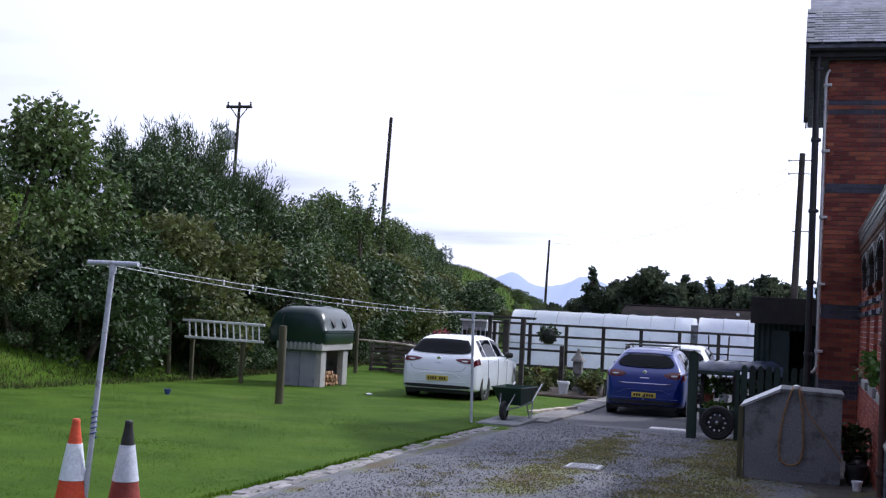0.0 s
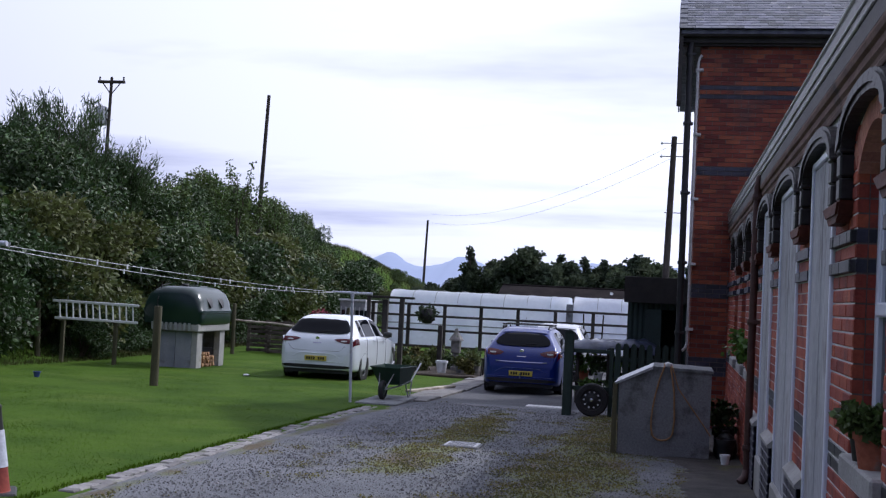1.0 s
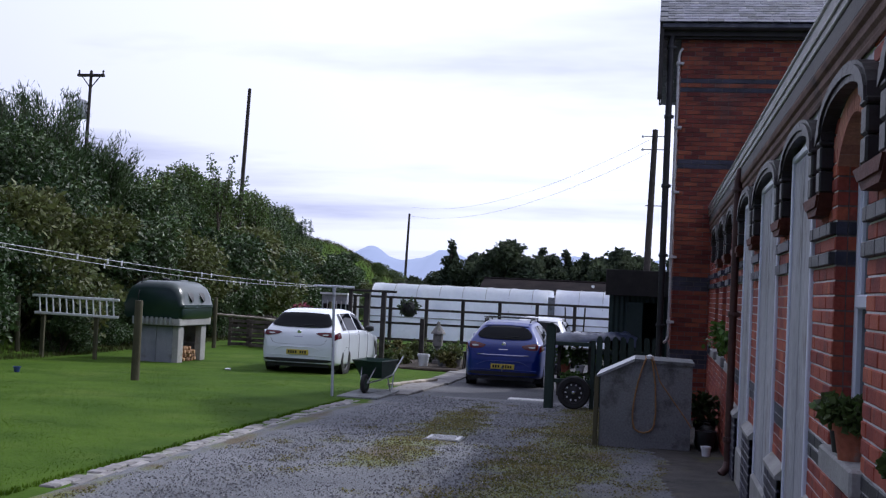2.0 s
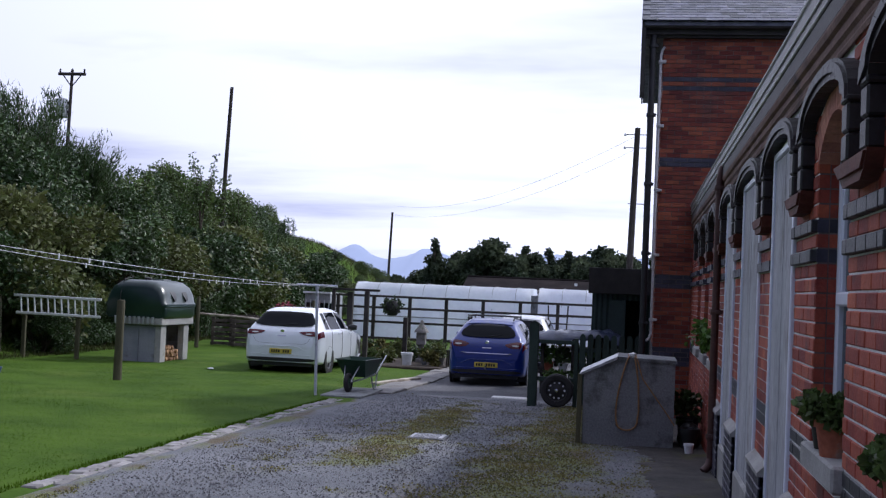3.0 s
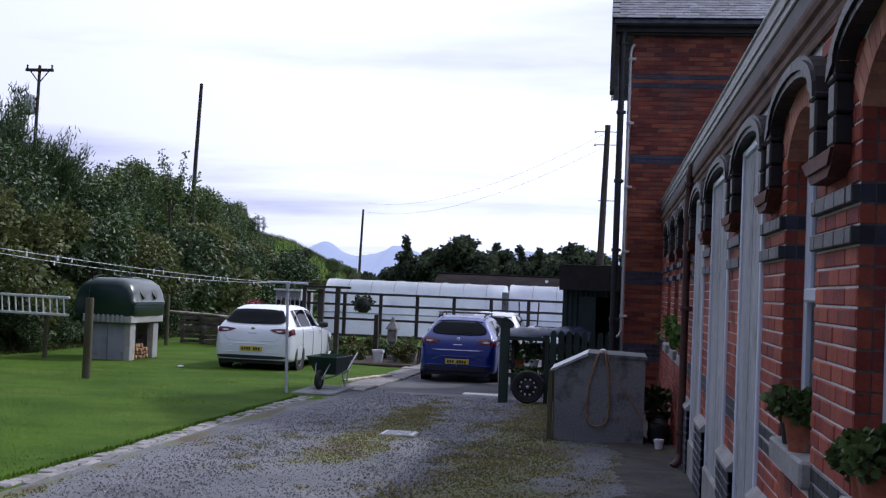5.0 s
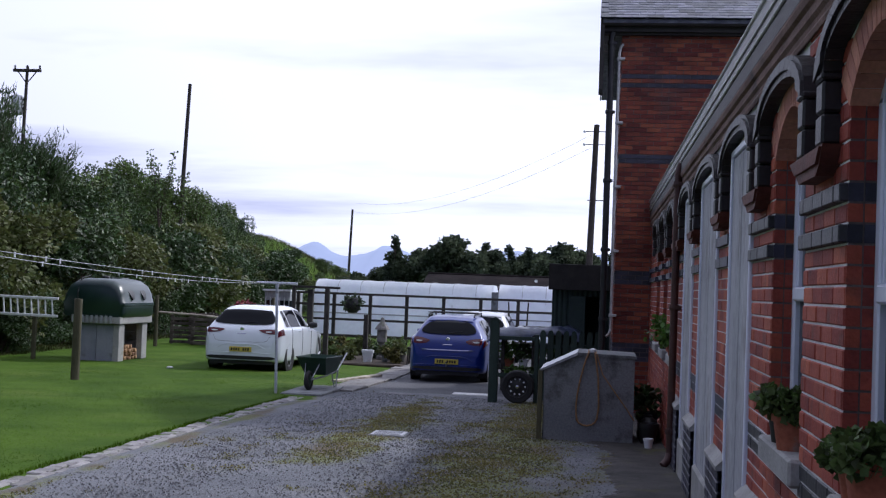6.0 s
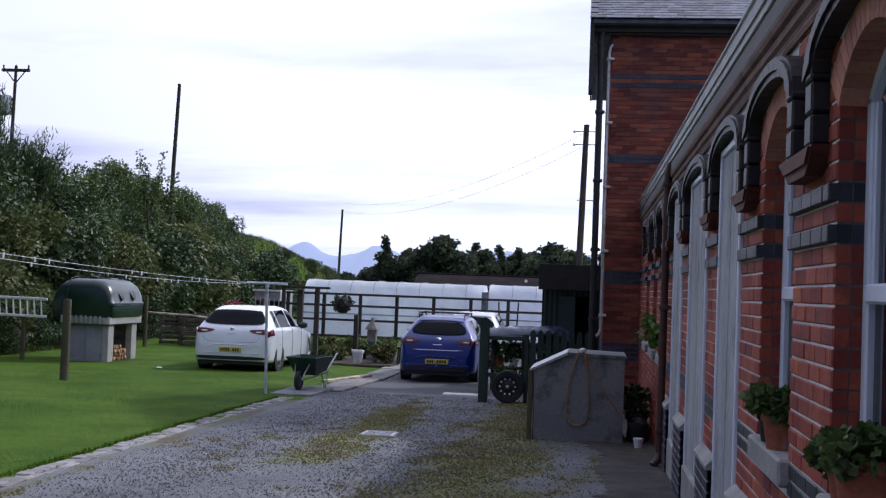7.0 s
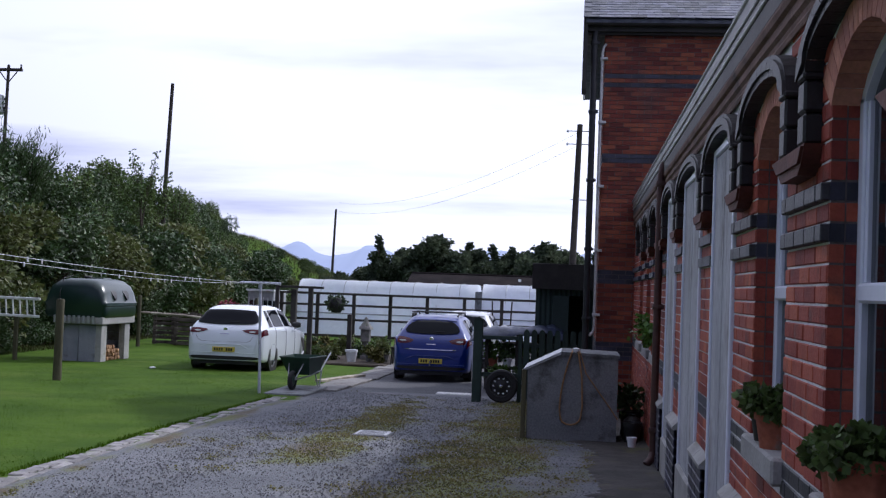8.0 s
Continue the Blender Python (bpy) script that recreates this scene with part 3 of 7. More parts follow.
mv, mf = [], []
xs = np.arange(-3400, 2200, 8.0)
for row, (dy, k) in enumerate(((-500, 0.0), (-250, 0.45), (-80, 0.85), (0, 1.0), (200, 0.6))):
    for x in xs:
        mv.append((x, 4000 + dy, ridge(x) * k + (8 * noise.noise((x * 0.01, dy * 0.01, 0)) if 0 < k < 1 else 0) - (12 if k == 0 else 0)))
for r_ in range(4):
    for i in range(len(xs) - 1):
        a = r_ * len(xs) + i
        mf.append((a, a + 1, a + 1 + len(xs), a + len(xs)))
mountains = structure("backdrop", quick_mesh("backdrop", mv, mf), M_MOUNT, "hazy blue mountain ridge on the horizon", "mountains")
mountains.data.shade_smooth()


# ---------- the low wing: a brick wall with arched bays ----------
FACE = 0.87
COURSE = 0.0743
BAYS = [  # y from, y to, kind
    (0.10, 1.02, "window"), (1.78, 2.70, "window"), (3.44, 4.36, "window"), (5.21, 6.13, "window"), (6.90, 8.00, "door"), (8.80, 10.25, "door"),
    (11.03, 12.10, "door"), (13.35, 14.25, "window"), (15.05, 15.95, "window"), (16.85, 17.75, "window")]
WALL_Y0, WALL_Y1, WALL_TOP, WALL_BASE = -8.0, 19.79, 2.98, -0.6
SPRING, RISE, SILL = 2.31, 0.20, 0.93

wing = Build()
edges = [WALL_Y0] + [y for a, b, _ in BAYS for y in (a, b)] + [WALL_Y1]
for a, b in zip(edges[::2], edges[1::2]):
    wing.box(FACE + 0.006, FACE + 0.36, a, b, WALL_BASE, WALL_TOP)


def arch_curve(a, b, spring, rise, n=12):
    c, half = (a + b) / 2, (b - a) / 2
    rad = (half * half + rise * rise) / (2 * rise)
    return [
        (a + (b - a) * i / n, spring + rise - rad + math.sqrt(rad * rad - (a + (b - a) * i / n - c) ** 2)) for i in range(n + 1)]


for a, b, kind in BAYS:
    if kind == "window":
        wing.box(FACE + 0.006, FACE + 0.36, a, b, WALL_BASE, SILL - 0.1)
    top = arch_curve(a, b, SPRING if kind == "window" else 2.57, RISE if kind == "window" else 0.03)
    wing.prism(top + [(b, WALL_TOP), (a, WALL_TOP)], FACE + 0.006, FACE + 0.36, "x")
wall_wing = structure("wall_wing", wing, M_MORTAR, "low red brick wall with arched window and door bays", "wall")

# the rooms behind: back wall that panes look into, dimness put in its colour
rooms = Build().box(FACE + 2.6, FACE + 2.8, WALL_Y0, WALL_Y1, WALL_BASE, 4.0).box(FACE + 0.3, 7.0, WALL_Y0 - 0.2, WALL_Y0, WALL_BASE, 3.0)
structure("wall_back", rooms, M_DARK, "back wall coloured near-black for the dimness of the rooms", "wall")

# wing roof, slated, behind the gutter
wr = Build().prism([(0.88, 3.10), (4.3, 4.9), (7.8, 3.10), (7.8, 2.99), (0.88, 2.99)], WALL_Y0, WALL_Y1 - 0.01)
structure("roof_wing", wr, M_SLATE, "low grey slate roof of the wing", "roof")

# eaves: moulded stone cornice and an ogee gutter
eaves = Build()
eaves.prism([(0.868, 2.715), (0.858, 2.715), (0.852, 2.735), (0.858, 2.75), (0.855, 2.77), (0.840, 2.785), (0.838, 2.81), (0.846, 2.82), (0.846, 2.835), (0.828, 2.845), (0.820, 2.87), (0.820, 2.885), (0.868, 2.885)], WALL_Y0, WALL_Y1 - 0.02)
eaves_board = Build().box(0.822, 0.866, WALL_Y0, WALL_Y1 - 0.025, 2.887, 2.99, 0.004)
structure("soffit_board", eaves_board, M_DARKWOOD, "black board under the gutter", "trim")
structure("cornice", eaves, M_MOULD, "weathered moulded brick cornice under the gutter", "trim")
gut = Build().prism([(0.875, 2.992), (0.818, 2.992), (0.822, 3.02), (0.816, 3.06), (0.808, 3.10), (0.806, 3.115), (0.80, 3.13), (0.812, 3.14),
                     (0.83, 3.06), (0.86, 3.05), (0.875, 3.05)], WALL_Y0, WALL_Y1 - 0.03)
gutter = structure("gutter", gut, M_GUTTER_D, "grey ogee gutter with painted edge highlights along the eaves", "gutter")
# thin pale tubes paint the highlights along the gutter's edges
for z_, r_ in ((3.135, 0.011), (3.058, 0.006), (3.002, 0.009)):
    part("gutter_bead", Build().tube([(0.80 + (3.135 - z_) * 0.13, WALL_Y0, z_), (0.80 + (3.135 - z_) * 0.13, WALL_Y1 - 0.03, z_)], r_, 8), M_GUTTER, gutter, "pale bead painting an edge highlight")

# ---------- the two-storey house at the end ----------
TX0, TX1, TY0, TY1, T_EAVE = 0.28, 7.5, 19.80, 27.5, 6.10
tower = Build().box(TX0 + 0.004, TX1, TY0 + 0.004, TY1, -0.7, T_EAVE)
house_wall = structure("wall_house", tower, M_MORTAR_D, "tall red brick house wall with dark banding", "wall")


def brick_mesh(name, lx_, ly_, lz_):
    return Build().box(-lx_ / 2, lx_ / 2, -ly_ / 2, ly_ / 2, -lz_ / 2, lz_ / 2, 0.004).mesh(name)


bands_t = [(5.05, 5.13), (5.19, 5.30), (3.82, 3.96), (1.75, 1.98), (0.55, 0.78)]
run, run_d = Build(), Build()
z, row = -0.6, 0
while z < T_EAVE - 0.03:
    zc = z + COURSE / 2
    into = run_d if any(lo < zc < hi for lo, hi in bands_t) else run
    for (u0, u1, put) in ((TX0, 4.4, "front"), (TY0, 22.5, "side")):
        u = u0 - (0.113 if row % 2 else 0.0)
        while u < u1:
            a, b = max(u, u0), u + 0.215
            if b - a > 0.05 and not (put == "front" and a > FACE and z < 2.6):
                d = random.uniform(-0.002, 0.003)
                if put == "front":
                    into.box(a, b, TY0 - 0.004 - d, TY0 + 0.06, z, z + COURSE - 0.011)
                elif u > u0 + 0.1:
                    into.box(TX0 - 0.004 - d, TX0 + 0.06, a, b, z, z + COURSE - 0.011)
            u += 0.226
    z += COURSE; row += 1
part("brickwork", run, M_BRICK_T, house_wall, "weathered dark red brick courses", kind="stuff")
part("brick_band", run_d, M_BLACK_I, house_wall, "blue-black brick bands", kind="stuff")

# house roof: slope facing the yard, slates laid in courses
roof_core = Build().prism([(TY0 - 0.28, T_EAVE + 0.02), (TY0 + 4.0, T_EAVE + 2.1), (TY1 + 0.3, T_EAVE + 0.02), (TY0 - 0.28, T_EAVE - 0.04)], TX0 - 0.33, TX1 + 0.3, "x")
roof_house = structure("roof_house", roof_core, M_SLATE, "steep slate roof of the brick house", "roof")
slope = math.atan2(2.08, 4.28)
slate_me = Build().box(-0.125, 0.125, -0.21, 0.21, -0.007, 0.007, 0.003).mesh("slate")
slate_me.materials.append(M_SLATE)
for r_ in range(13):
    for c_ in range(19):
        s_ob = new("slate", slate_me)
        s_ob.parent = roof_house
        dist = 0.17 + r_ * 0.19
        s_ob.matrix_basis = pose(TX0 - 0.25 + (c_ + 0.5 * (r_ % 2)) * 0.258, TY0 - 0.30 + dist * math.cos(slope),
                                 T_EAVE + 0.045 + dist * math.sin(slope), math.degrees(slope) - 2.2, 0, random.uniform(-0.8, 0.8))
fas = Build().box(TX0 - 0.34, TX1, TY0 - 0.16, TY0 - 0.10, T_EAVE - 0.16, T_EAVE + 0.0).tube([(TX0 - 0.34, TY0 - 0.22, T_EAVE - 0.03), (TX1, TY0 - 0.22, T_EAVE - 0.03)], 0.055, 10)
fas.box(TX0 - 0.3, TX1, TY0 - 0.10, TY0 - 0.006, T_EAVE - 0.20, T_EAVE - 0.10)
structure("fascia", fas, M_DARKWOOD, "black fascia board and gutter of the house", "trim")
barge = Build().prism([(TY0 - 0.26, T_EAVE + 0.05), (TY0 - 0.26, 4.96), (TY0 - 0.22, 4.87), (TY0 - 0.12, 4.90), (TY0 - 0.05, 5.4), (TY0 + 0.6, 6.0), (TY0 + 1.5, 6.72), (TY0 + 1.2, 6.76)],
                      TX0 - 0.37, TX0 - 0.30, "x")
barge.tube([(TX0 - 0.33, TY0 - 0.2, 4.9), (TX0 - 0.33, TY0 - 0.2, 4.78)], 0.012, 6)
structure("bargeboard", barge, M_DARKWOOD, "dark timber bargeboard under the roof verge", "trim")

# ---------- wing details: bricks, bands, hoods ----------
Z0 = 1.741 - 23 * COURSE - 5 * COURSE


def course_kind(k):
    return "black" if k in (10, 11, 24, 26) else "red"


BRICK_BOX = {}


def brick_object(material, length, y, z, x, deep, name="brick"):
    key = (material.name, round(length, 2), round(deep, 2))
    if key not in BRICK_BOX:
        me = Build().box(-deep / 2, deep / 2, -length / 2 + 0.0025, length / 2 - 0.0025, 0, COURSE - 0.009, 0.005).mesh("brick")
        me.materials.append(material)
        BRICK_BOX[key] = me
    ob = new(name, BRICK_BOX[key])
    ob.parent = wall_wing
    ob.matrix_basis = pose(x + random.uniform(-0.0025, 0.0015), y, z, 0, 0, random.uniform(-0.5, 0.5))
    return ob


rest_red, rest_black, rest_pink, jamb_back = Build(), Build(), Build(), Build()
near_piers = {3, 4}
n_courses = int((WALL_TOP - Z0) / COURSE)
for i, (a, b) in enumerate(zip(edges[::2], edges[1::2])):
    for k in range(n_courses):
        z = Z0 + k * COURSE
        kind = course_kind(k - 5)
        proud = 0.028 if kind == "black" and k > 20 else 0.0
        whole = max(1, round((b - a) / 0.226))
        unit = (b - a) / whole
        cuts = [a + unit * (j + (0.5 if k % 2 else 0)) for j in range(whole + 1)]
        cuts = [a] + [c for c in cuts if a + 0.02 < c < b - 0.02] + [b]
        for c0, c1 in zip(cuts, cuts[1:]):
            if i in near_piers and z > -0.05:
                brick_object(M_BLACK_B if kind == "black" else M_BRICK, c1 - c0, (c0 + c1) / 2, z, FACE - proud + 0.04, 0.08)
            else:
                d = random.uniform(-0.002, 0.002) - proud
                (rest_black if kind == "black" else rest_red).box(FACE + d, FACE + 0.05, c0 + 0.0025, c1 - 0.0025, z, z + COURSE - 0.009)
    # jamb seen from the yard: two header columns to each course
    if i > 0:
        # darker mortar backing: the jamb's shade is put into its colour
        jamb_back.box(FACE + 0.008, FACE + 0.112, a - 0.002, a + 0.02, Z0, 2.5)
        for k in range(n_courses - 5):
            z = Z0 + k * COURSE
            kind = course_kind(k - 5)
            into = rest_black if kind == "black" else rest_red
            for x0, x1 in ((FACE + 0.004, FACE + 0.056), (FACE + 0.062, FACE + 0.112)):
                into.box(x0, x1, a - 0.004 - random.uniform(0, 0.002), a + 0.03, z, z + COURSE - 0.009)

for a, b, kind in BAYS:
    # brickwork below the sills
    if kind == "window":
        for k in range(int((SILL - 0.11 - Z0) / COURSE)):
            z = Z0 + k * COURSE
            y = a + (0.113 if k % 2 else 0.0)
            cuts = [a] + [c for c in np.arange(y, b, 0.226) if a + 0.03 < c < b - 0.03] + [b]
            for c0, c1 in zip(cuts, cuts[1:]):
                (rest_black if course_kind(k - 5) == "black" else rest_red).box(FACE + random.uniform(-0.002, 0.002), FACE + 0.05, c0 + 0.0025, c1 - 0.0025, z, z + COURSE - 0.009)
    # rubbed arch ring between the opening and the hood
    spring, rise = (SPRING, RISE) if kind == "window" else (2.57, 0.03)
    inner = arch_curve(a, b, spring, rise, 16)
    outer = arch_curve(a - 0.16, b + 0.16, 2.42, 0.20, 16)
    for j in range(16):
        (y0, z0), (y1, z1) = inner[j], inner[j + 1]
        (u0, w0), (u1, w1) = outer[j], outer[j + 1]
        if min(w0 - z0, w1 - z1) > 0.02:
            g = 0.004
            rest_pink.prism([(y0 + g, z0 - 0.007), (y1 - g, z1 - 0.007), (u1 - g, w1), (u0 + g, w0)], FACE - 0.001, FACE + 0.11, "x")
part("brickwork", rest_red, M_BRICK_I, wall_wing, "red brick courses with pale joints", kind="stuff")
part("brick_band", rest_black, M_BLACK_I, wall_wing, "blue-black brick bands", kind="stuff")
part("jamb_mortar", jamb_back, M_MORTAR_D, wall_wing, "jamb mortar with the recess shade put in its colour")
part("arch_ring", rest_pink, M_BRICK_P, wall_wing, "pale rubbed brick arches", kind="stuff")

# hood moulds over each bay, with stubby shafts on shared corbels
def round_arch(a, b, spring, rise, n=14):
    """Half an ellipse over an opening: steep shoulders and a flat crown."""
    c, half = (a + b) / 2, (b - a) / 2
    return [(c - half * math.cos(math.pi * i / n), spring + rise * math.sin(math.pi * i / n) ** 0.9) for i in range(n + 1)]


for a, b, kind in BAYS:
    h = Build()
    for y0 in (a - 0.28, b + 0.15):
        for z0, z1 in ((2.185, 2.30), (2.306, 2.425)):
            h.box(0.802, FACE + 0.02, y0, y0 + 0.13, z0, z1, 0.010)
        h.box(0.796, FACE + 0.02, y0 - 0.008, y0 + 0.138, 2.427, 2.455, 0.008)
    lo, hi = round_arch(a - 0.15, b + 0.15, 2.455, 0.155), round_arch(a - 0.28, b + 0.28, 2.455, 0.25)
    for (y0, z0), (y1, z1), (u0, w0), (u1, w1) in zip(lo, lo[1:], hi, hi[1:]):
        g = 0.003
        h.prism([(y0 + g, z0), (y1 - g, z1), (u1 - g, w1), (u0 + g, w0)], 0.802, FACE + 0.02, "x")
        h.prism([(y0 + g, z0 + 0.03), (y1 - g, z1 + 0.03), (u1 - g, w1 - 0.02), (u0 + g, w0 - 0.02)], 0.788, 0.803, "x")
    structure("hood_mould", h, M_HOOD, "glossy black moulded brick hood over a bay", "hood mould")
for a, b in zip(edges[2:-1:2], edges[3:-1:2]):
    c = Build()
    c.prism([(a + 0.11, 2.182), (b - 0.06, 2.182), (b - 0.08, 2.15), (b - 0.17, 2.11), (b - 0.24, 2.075), (a + 0.24, 2.075), (a + 0.17, 2.11), (a + 0.13, 2.15)], 0.80, FACE + 0.02, "x")
    c.prism([(a + 0.12, 2.172), (b - 0.07, 2.172), (b - 0.19, 2.115), (a + 0.19, 2.115)], 0.788, 0.80, "x")
    structure("corbel", c, M_CORBEL, "dark terracotta corbel block on the pier", "corbel")

# pier feet with sloped stone caps
for i, (a, b) in enumerate(zip(edges[::2], edges[1::2])):
    if 4 <= i <= 7:
        foot, cap = Build(), Build()
        y_end = min(b, a + 0.8)
        for k in range(11):
            z = Z0 + k * COURSE
            cuts = [a - 0.02, (a * 0.62 + y_end * 0.38), (a * 0.3 + y_end * 0.7), y_end + 0.02]
            for c0, c1 in zip(cuts, cuts[1:]):
                foot.box(0.818 + random.uniform(-0.002, 0.002), FACE + 0.01, c0 + 0.004, c1 - 0.004, z, z + COURSE - 0.010, 0.004)
        foot.box(0.826, FACE + 0.01, a - 0.016, y_end + 0.016, Z0, Z0 + 11 * COURSE)
        zt = Z0 + 11 * COURSE - 0.006
        cap.prism([(0.806, zt), (0.806, zt + 0.025), (FACE + 0.01, zt + 0.10), (FACE + 0.01, zt)], a - 0.03, (a + y_end) / 2 - 0.004)
        cap.prism([(0.807, zt), (0.807, zt + 0.025), (FACE + 0.01, zt + 0.099), (FACE + 0.01, zt)], (a + y_end) / 2 + 0.004, y_end + 0.03)
        structure("pier_foot", foot, M_BLACK_I, "blue-black brick foot of a pier", "plinth")
        structure("plinth_cap", cap, M_CONC_L, "sloped stone cap on a brick pier foot", "plinth cap")
step = Build().box(0.838, FACE + 0.02, 8.78, 12.45, -0.5, 0.20, 0.02)
structure("door_step", step, M_CONC_L, "worn concrete step along the doorways", "step")

# windows and boarded doors
win_no = 0
for a, b, kind in BAYS:
    if kind == "window":
        win_no += 1
        fr = Build()
        x0, x1 = FACE + 0.10, FACE + 0.17
        fr.box(x0, x1, a, a + 0.07, SILL, SPRING + 0.02, 0.008).box(x0, x1, b - 0.07, b, SILL, SPRING + 0.02, 0.008)
        fr.box(x0, x1, a + 0.07, b - 0.07, SILL, SILL + 0.07, 0.008).box(x0 - 0.01, x1, a + 0.07, b - 0.07, 1.60, 1.67, 0.01)
        top, low = arch_curve(a, b, SPRING, RISE, 12), arch_curve(a + 0.07, b - 0.07, SPRING, RISE - 0.06, 12)
        for j in range(12):
            fr.prism([low[j], low[j + 1], top[j + 1], top[j]], x0, x1, "x")
        for y0 in (a + 0.07, b - 0.10):
            fr.box(x0 + 0.012, x1 - 0.01, y0, y0 + 0.03, 1.67, SPRING, 0.004)
        win = structure(f"window_{win_no}", fr, M_UPVC, "white framed arched window in a brick bay", "window")
        part("pane", Build().prism([(a + 0.07, 1.67), (b - 0.07, 1.67)] + low[::-1], x0 + 0.03, x0 + 0.04, "x"), M_PANE, win).visible_shadow = False
        part("pane", Build().box(x0 + 0.03, x0 + 0.04, a + 0.07, b - 0.07, SILL + 0.07, 1.60), M_PANE, win).visible_shadow = False
        cv = Build()
        ys = np.linspace(a - 0.05, b + 0.05, 40)
        for y0, y1 in zip(ys, ys[1:]):
            f0, f1 = 0.02 * math.sin(y0 * 55), 0.02 * math.sin(y1 * 55)
            cv.add([(x1 + 0.06 + f0, y0, SILL), (x1 + 0.06 + f1, y1, SILL), (x1 + 0.06 + f1, y1, 1.62), (x1 + 0.06 + f0, y0, 1.62)], [(0, 1, 2, 3)])
        part("net_curtain", cv, M_CURTAIN, win, "pale net curtain behind the lower pane", smooth=True)
        part("window_sill", Build().box(0.822, FACE + 0.12, a - 0.04, b - 0.02, SILL - 0.12, SILL, 0.012), M_CONC_L, win, "pale concrete sill")
door_no = 0
for a, b, kind in BAYS:
    if kind == "door":
        door_no += 1
        pn = Build().box(FACE - 0.004, FACE + 0.03, a + 0.055, (a + b) / 2 - 0.003, -0.05, 2.52, 0.006).box(FACE - 0.006, FACE + 0.03, (a + b) / 2 + 0.003, b - 0.055, -0.05, 2.52, 0.006)
        d = structure(f"door_{door_no}", pn, M_PANEL, "doorway boarded flush with plain grey panels", "boarded doorway")
        part("door_frame", Build().box(FACE - 0.02, FACE + 0.05, a, a + 0.05, -0.05, 2.57, 0.006).box(FACE - 0.02, FACE + 0.05, b - 0.05, b, -0.05, 2.57, 0.006)
             .box(FACE - 0.02, FACE + 0.05, a + 0.05, b - 0.05, 2.525, 2.57, 0.006), M_UPVC, d, "white painted frame")


def downpipe(name, x, y, z0, z1, r, material, label):
    root = thing(name, label, "downpipe", pose(x, y, z0))
    h = z1 - z0
    part("pipe", Build().tube([(0, 0, 0), (0, 0, h - 0.15), (0.02, 0, h - 0.05), (0.06, 0, h)], r, 12), material, root, smooth=True)
    for k in range(max(2, int(h / 0.9))):
        zz = 0.25 + k * (h - 0.5) / max(1, int(h / 0.9) - 1)
        part("bracket", Build().lathe([(r + 0.012, zz - 0.03), (r + 0.016, zz), (r + 0.012, zz + 0.03)], 12).box(0, 0.09, -0.06, 0.06, zz - 0.02, zz + 0.02, 0.004), material, root)
    part("shoe", Build().tube([(0, 0, 0.02), (-0.02, -0.02, -0.05), (-0.07, -0.05, -0.1)], r * 1.05, 10), material, root, smooth=True)
    return root


downpipe("downpipe", 0.80, 12.55, -0.05, 3.02, 0.04, M_PIPE, "brown cast iron downpipe on the low wall")
downpipe("downpipe", 0.10, 19.70, -0.2, 6.0, 0.055, M_PIPE_D, "black downpipe at the corner of the house")
downpipe("downpipe", 0.235, 19.74, 1.0, 5.75, 0.022, M_GUTTER, "thin pale pipe beside the black downpipe")


# ---------- plants ----------
def leaf_mesh(name, centres, radii, count, size, seed, squash=0.8, droop=0.2, shell=0.55, sharp=1.0):
    """Many small folded leaves, scattered through the outer part of a set of clumps."""
    rng = np.random.default_rng(seed)
    centres, radii = np.array(centres, float), np.array(radii, float)
    share = radii ** 2 / (radii ** 2).sum()
    which = rng.choice(len(centres), count, p=share)
    d = rng.normal(size=(count, 3))
    d /= np.linalg.norm(d, axis=1)[:, None]
    rr = shell + (1 - shell) * rng.random(count) ** 0.6
    wob = 1 + 0.25 * np.sin(d[:, 0] * 7 + which) * np.sin(d[:, 1] * 6 + which * 2)
    p = centres[which] + d * (radii[which] * rr * wob)[:, None] * np.array([1, 1, squash])
    out = d * 0.6 + rng.normal(size=(count, 3)) * 0.7
    out[:, 2] -= droop
    out /= np.linalg.norm(out, axis=1)[:, None]
    side = np.cross(out, rng.normal(size=(count, 3)))
    side /= np.linalg.norm(side, axis=1)[:, None]
    up = np.cross(side, out)
    s = size * rng.uniform(0.6, 1.35, count)[:, None]
    w = s * 0.32 * sharp
    v = np.stack([p, p + out * s * 0.5 + side * w + up * s * 0.08, p + out * s, p + out * s * 0.5 - side * w + up * s * 0.08], 1).reshape(-1, 3)
    f = np.arange(count * 4).reshape(-1, 4)
    me = bpy.data.meshes.new(name)
    me.from_pydata(v.tolist(), [], f.tolist())
    return me


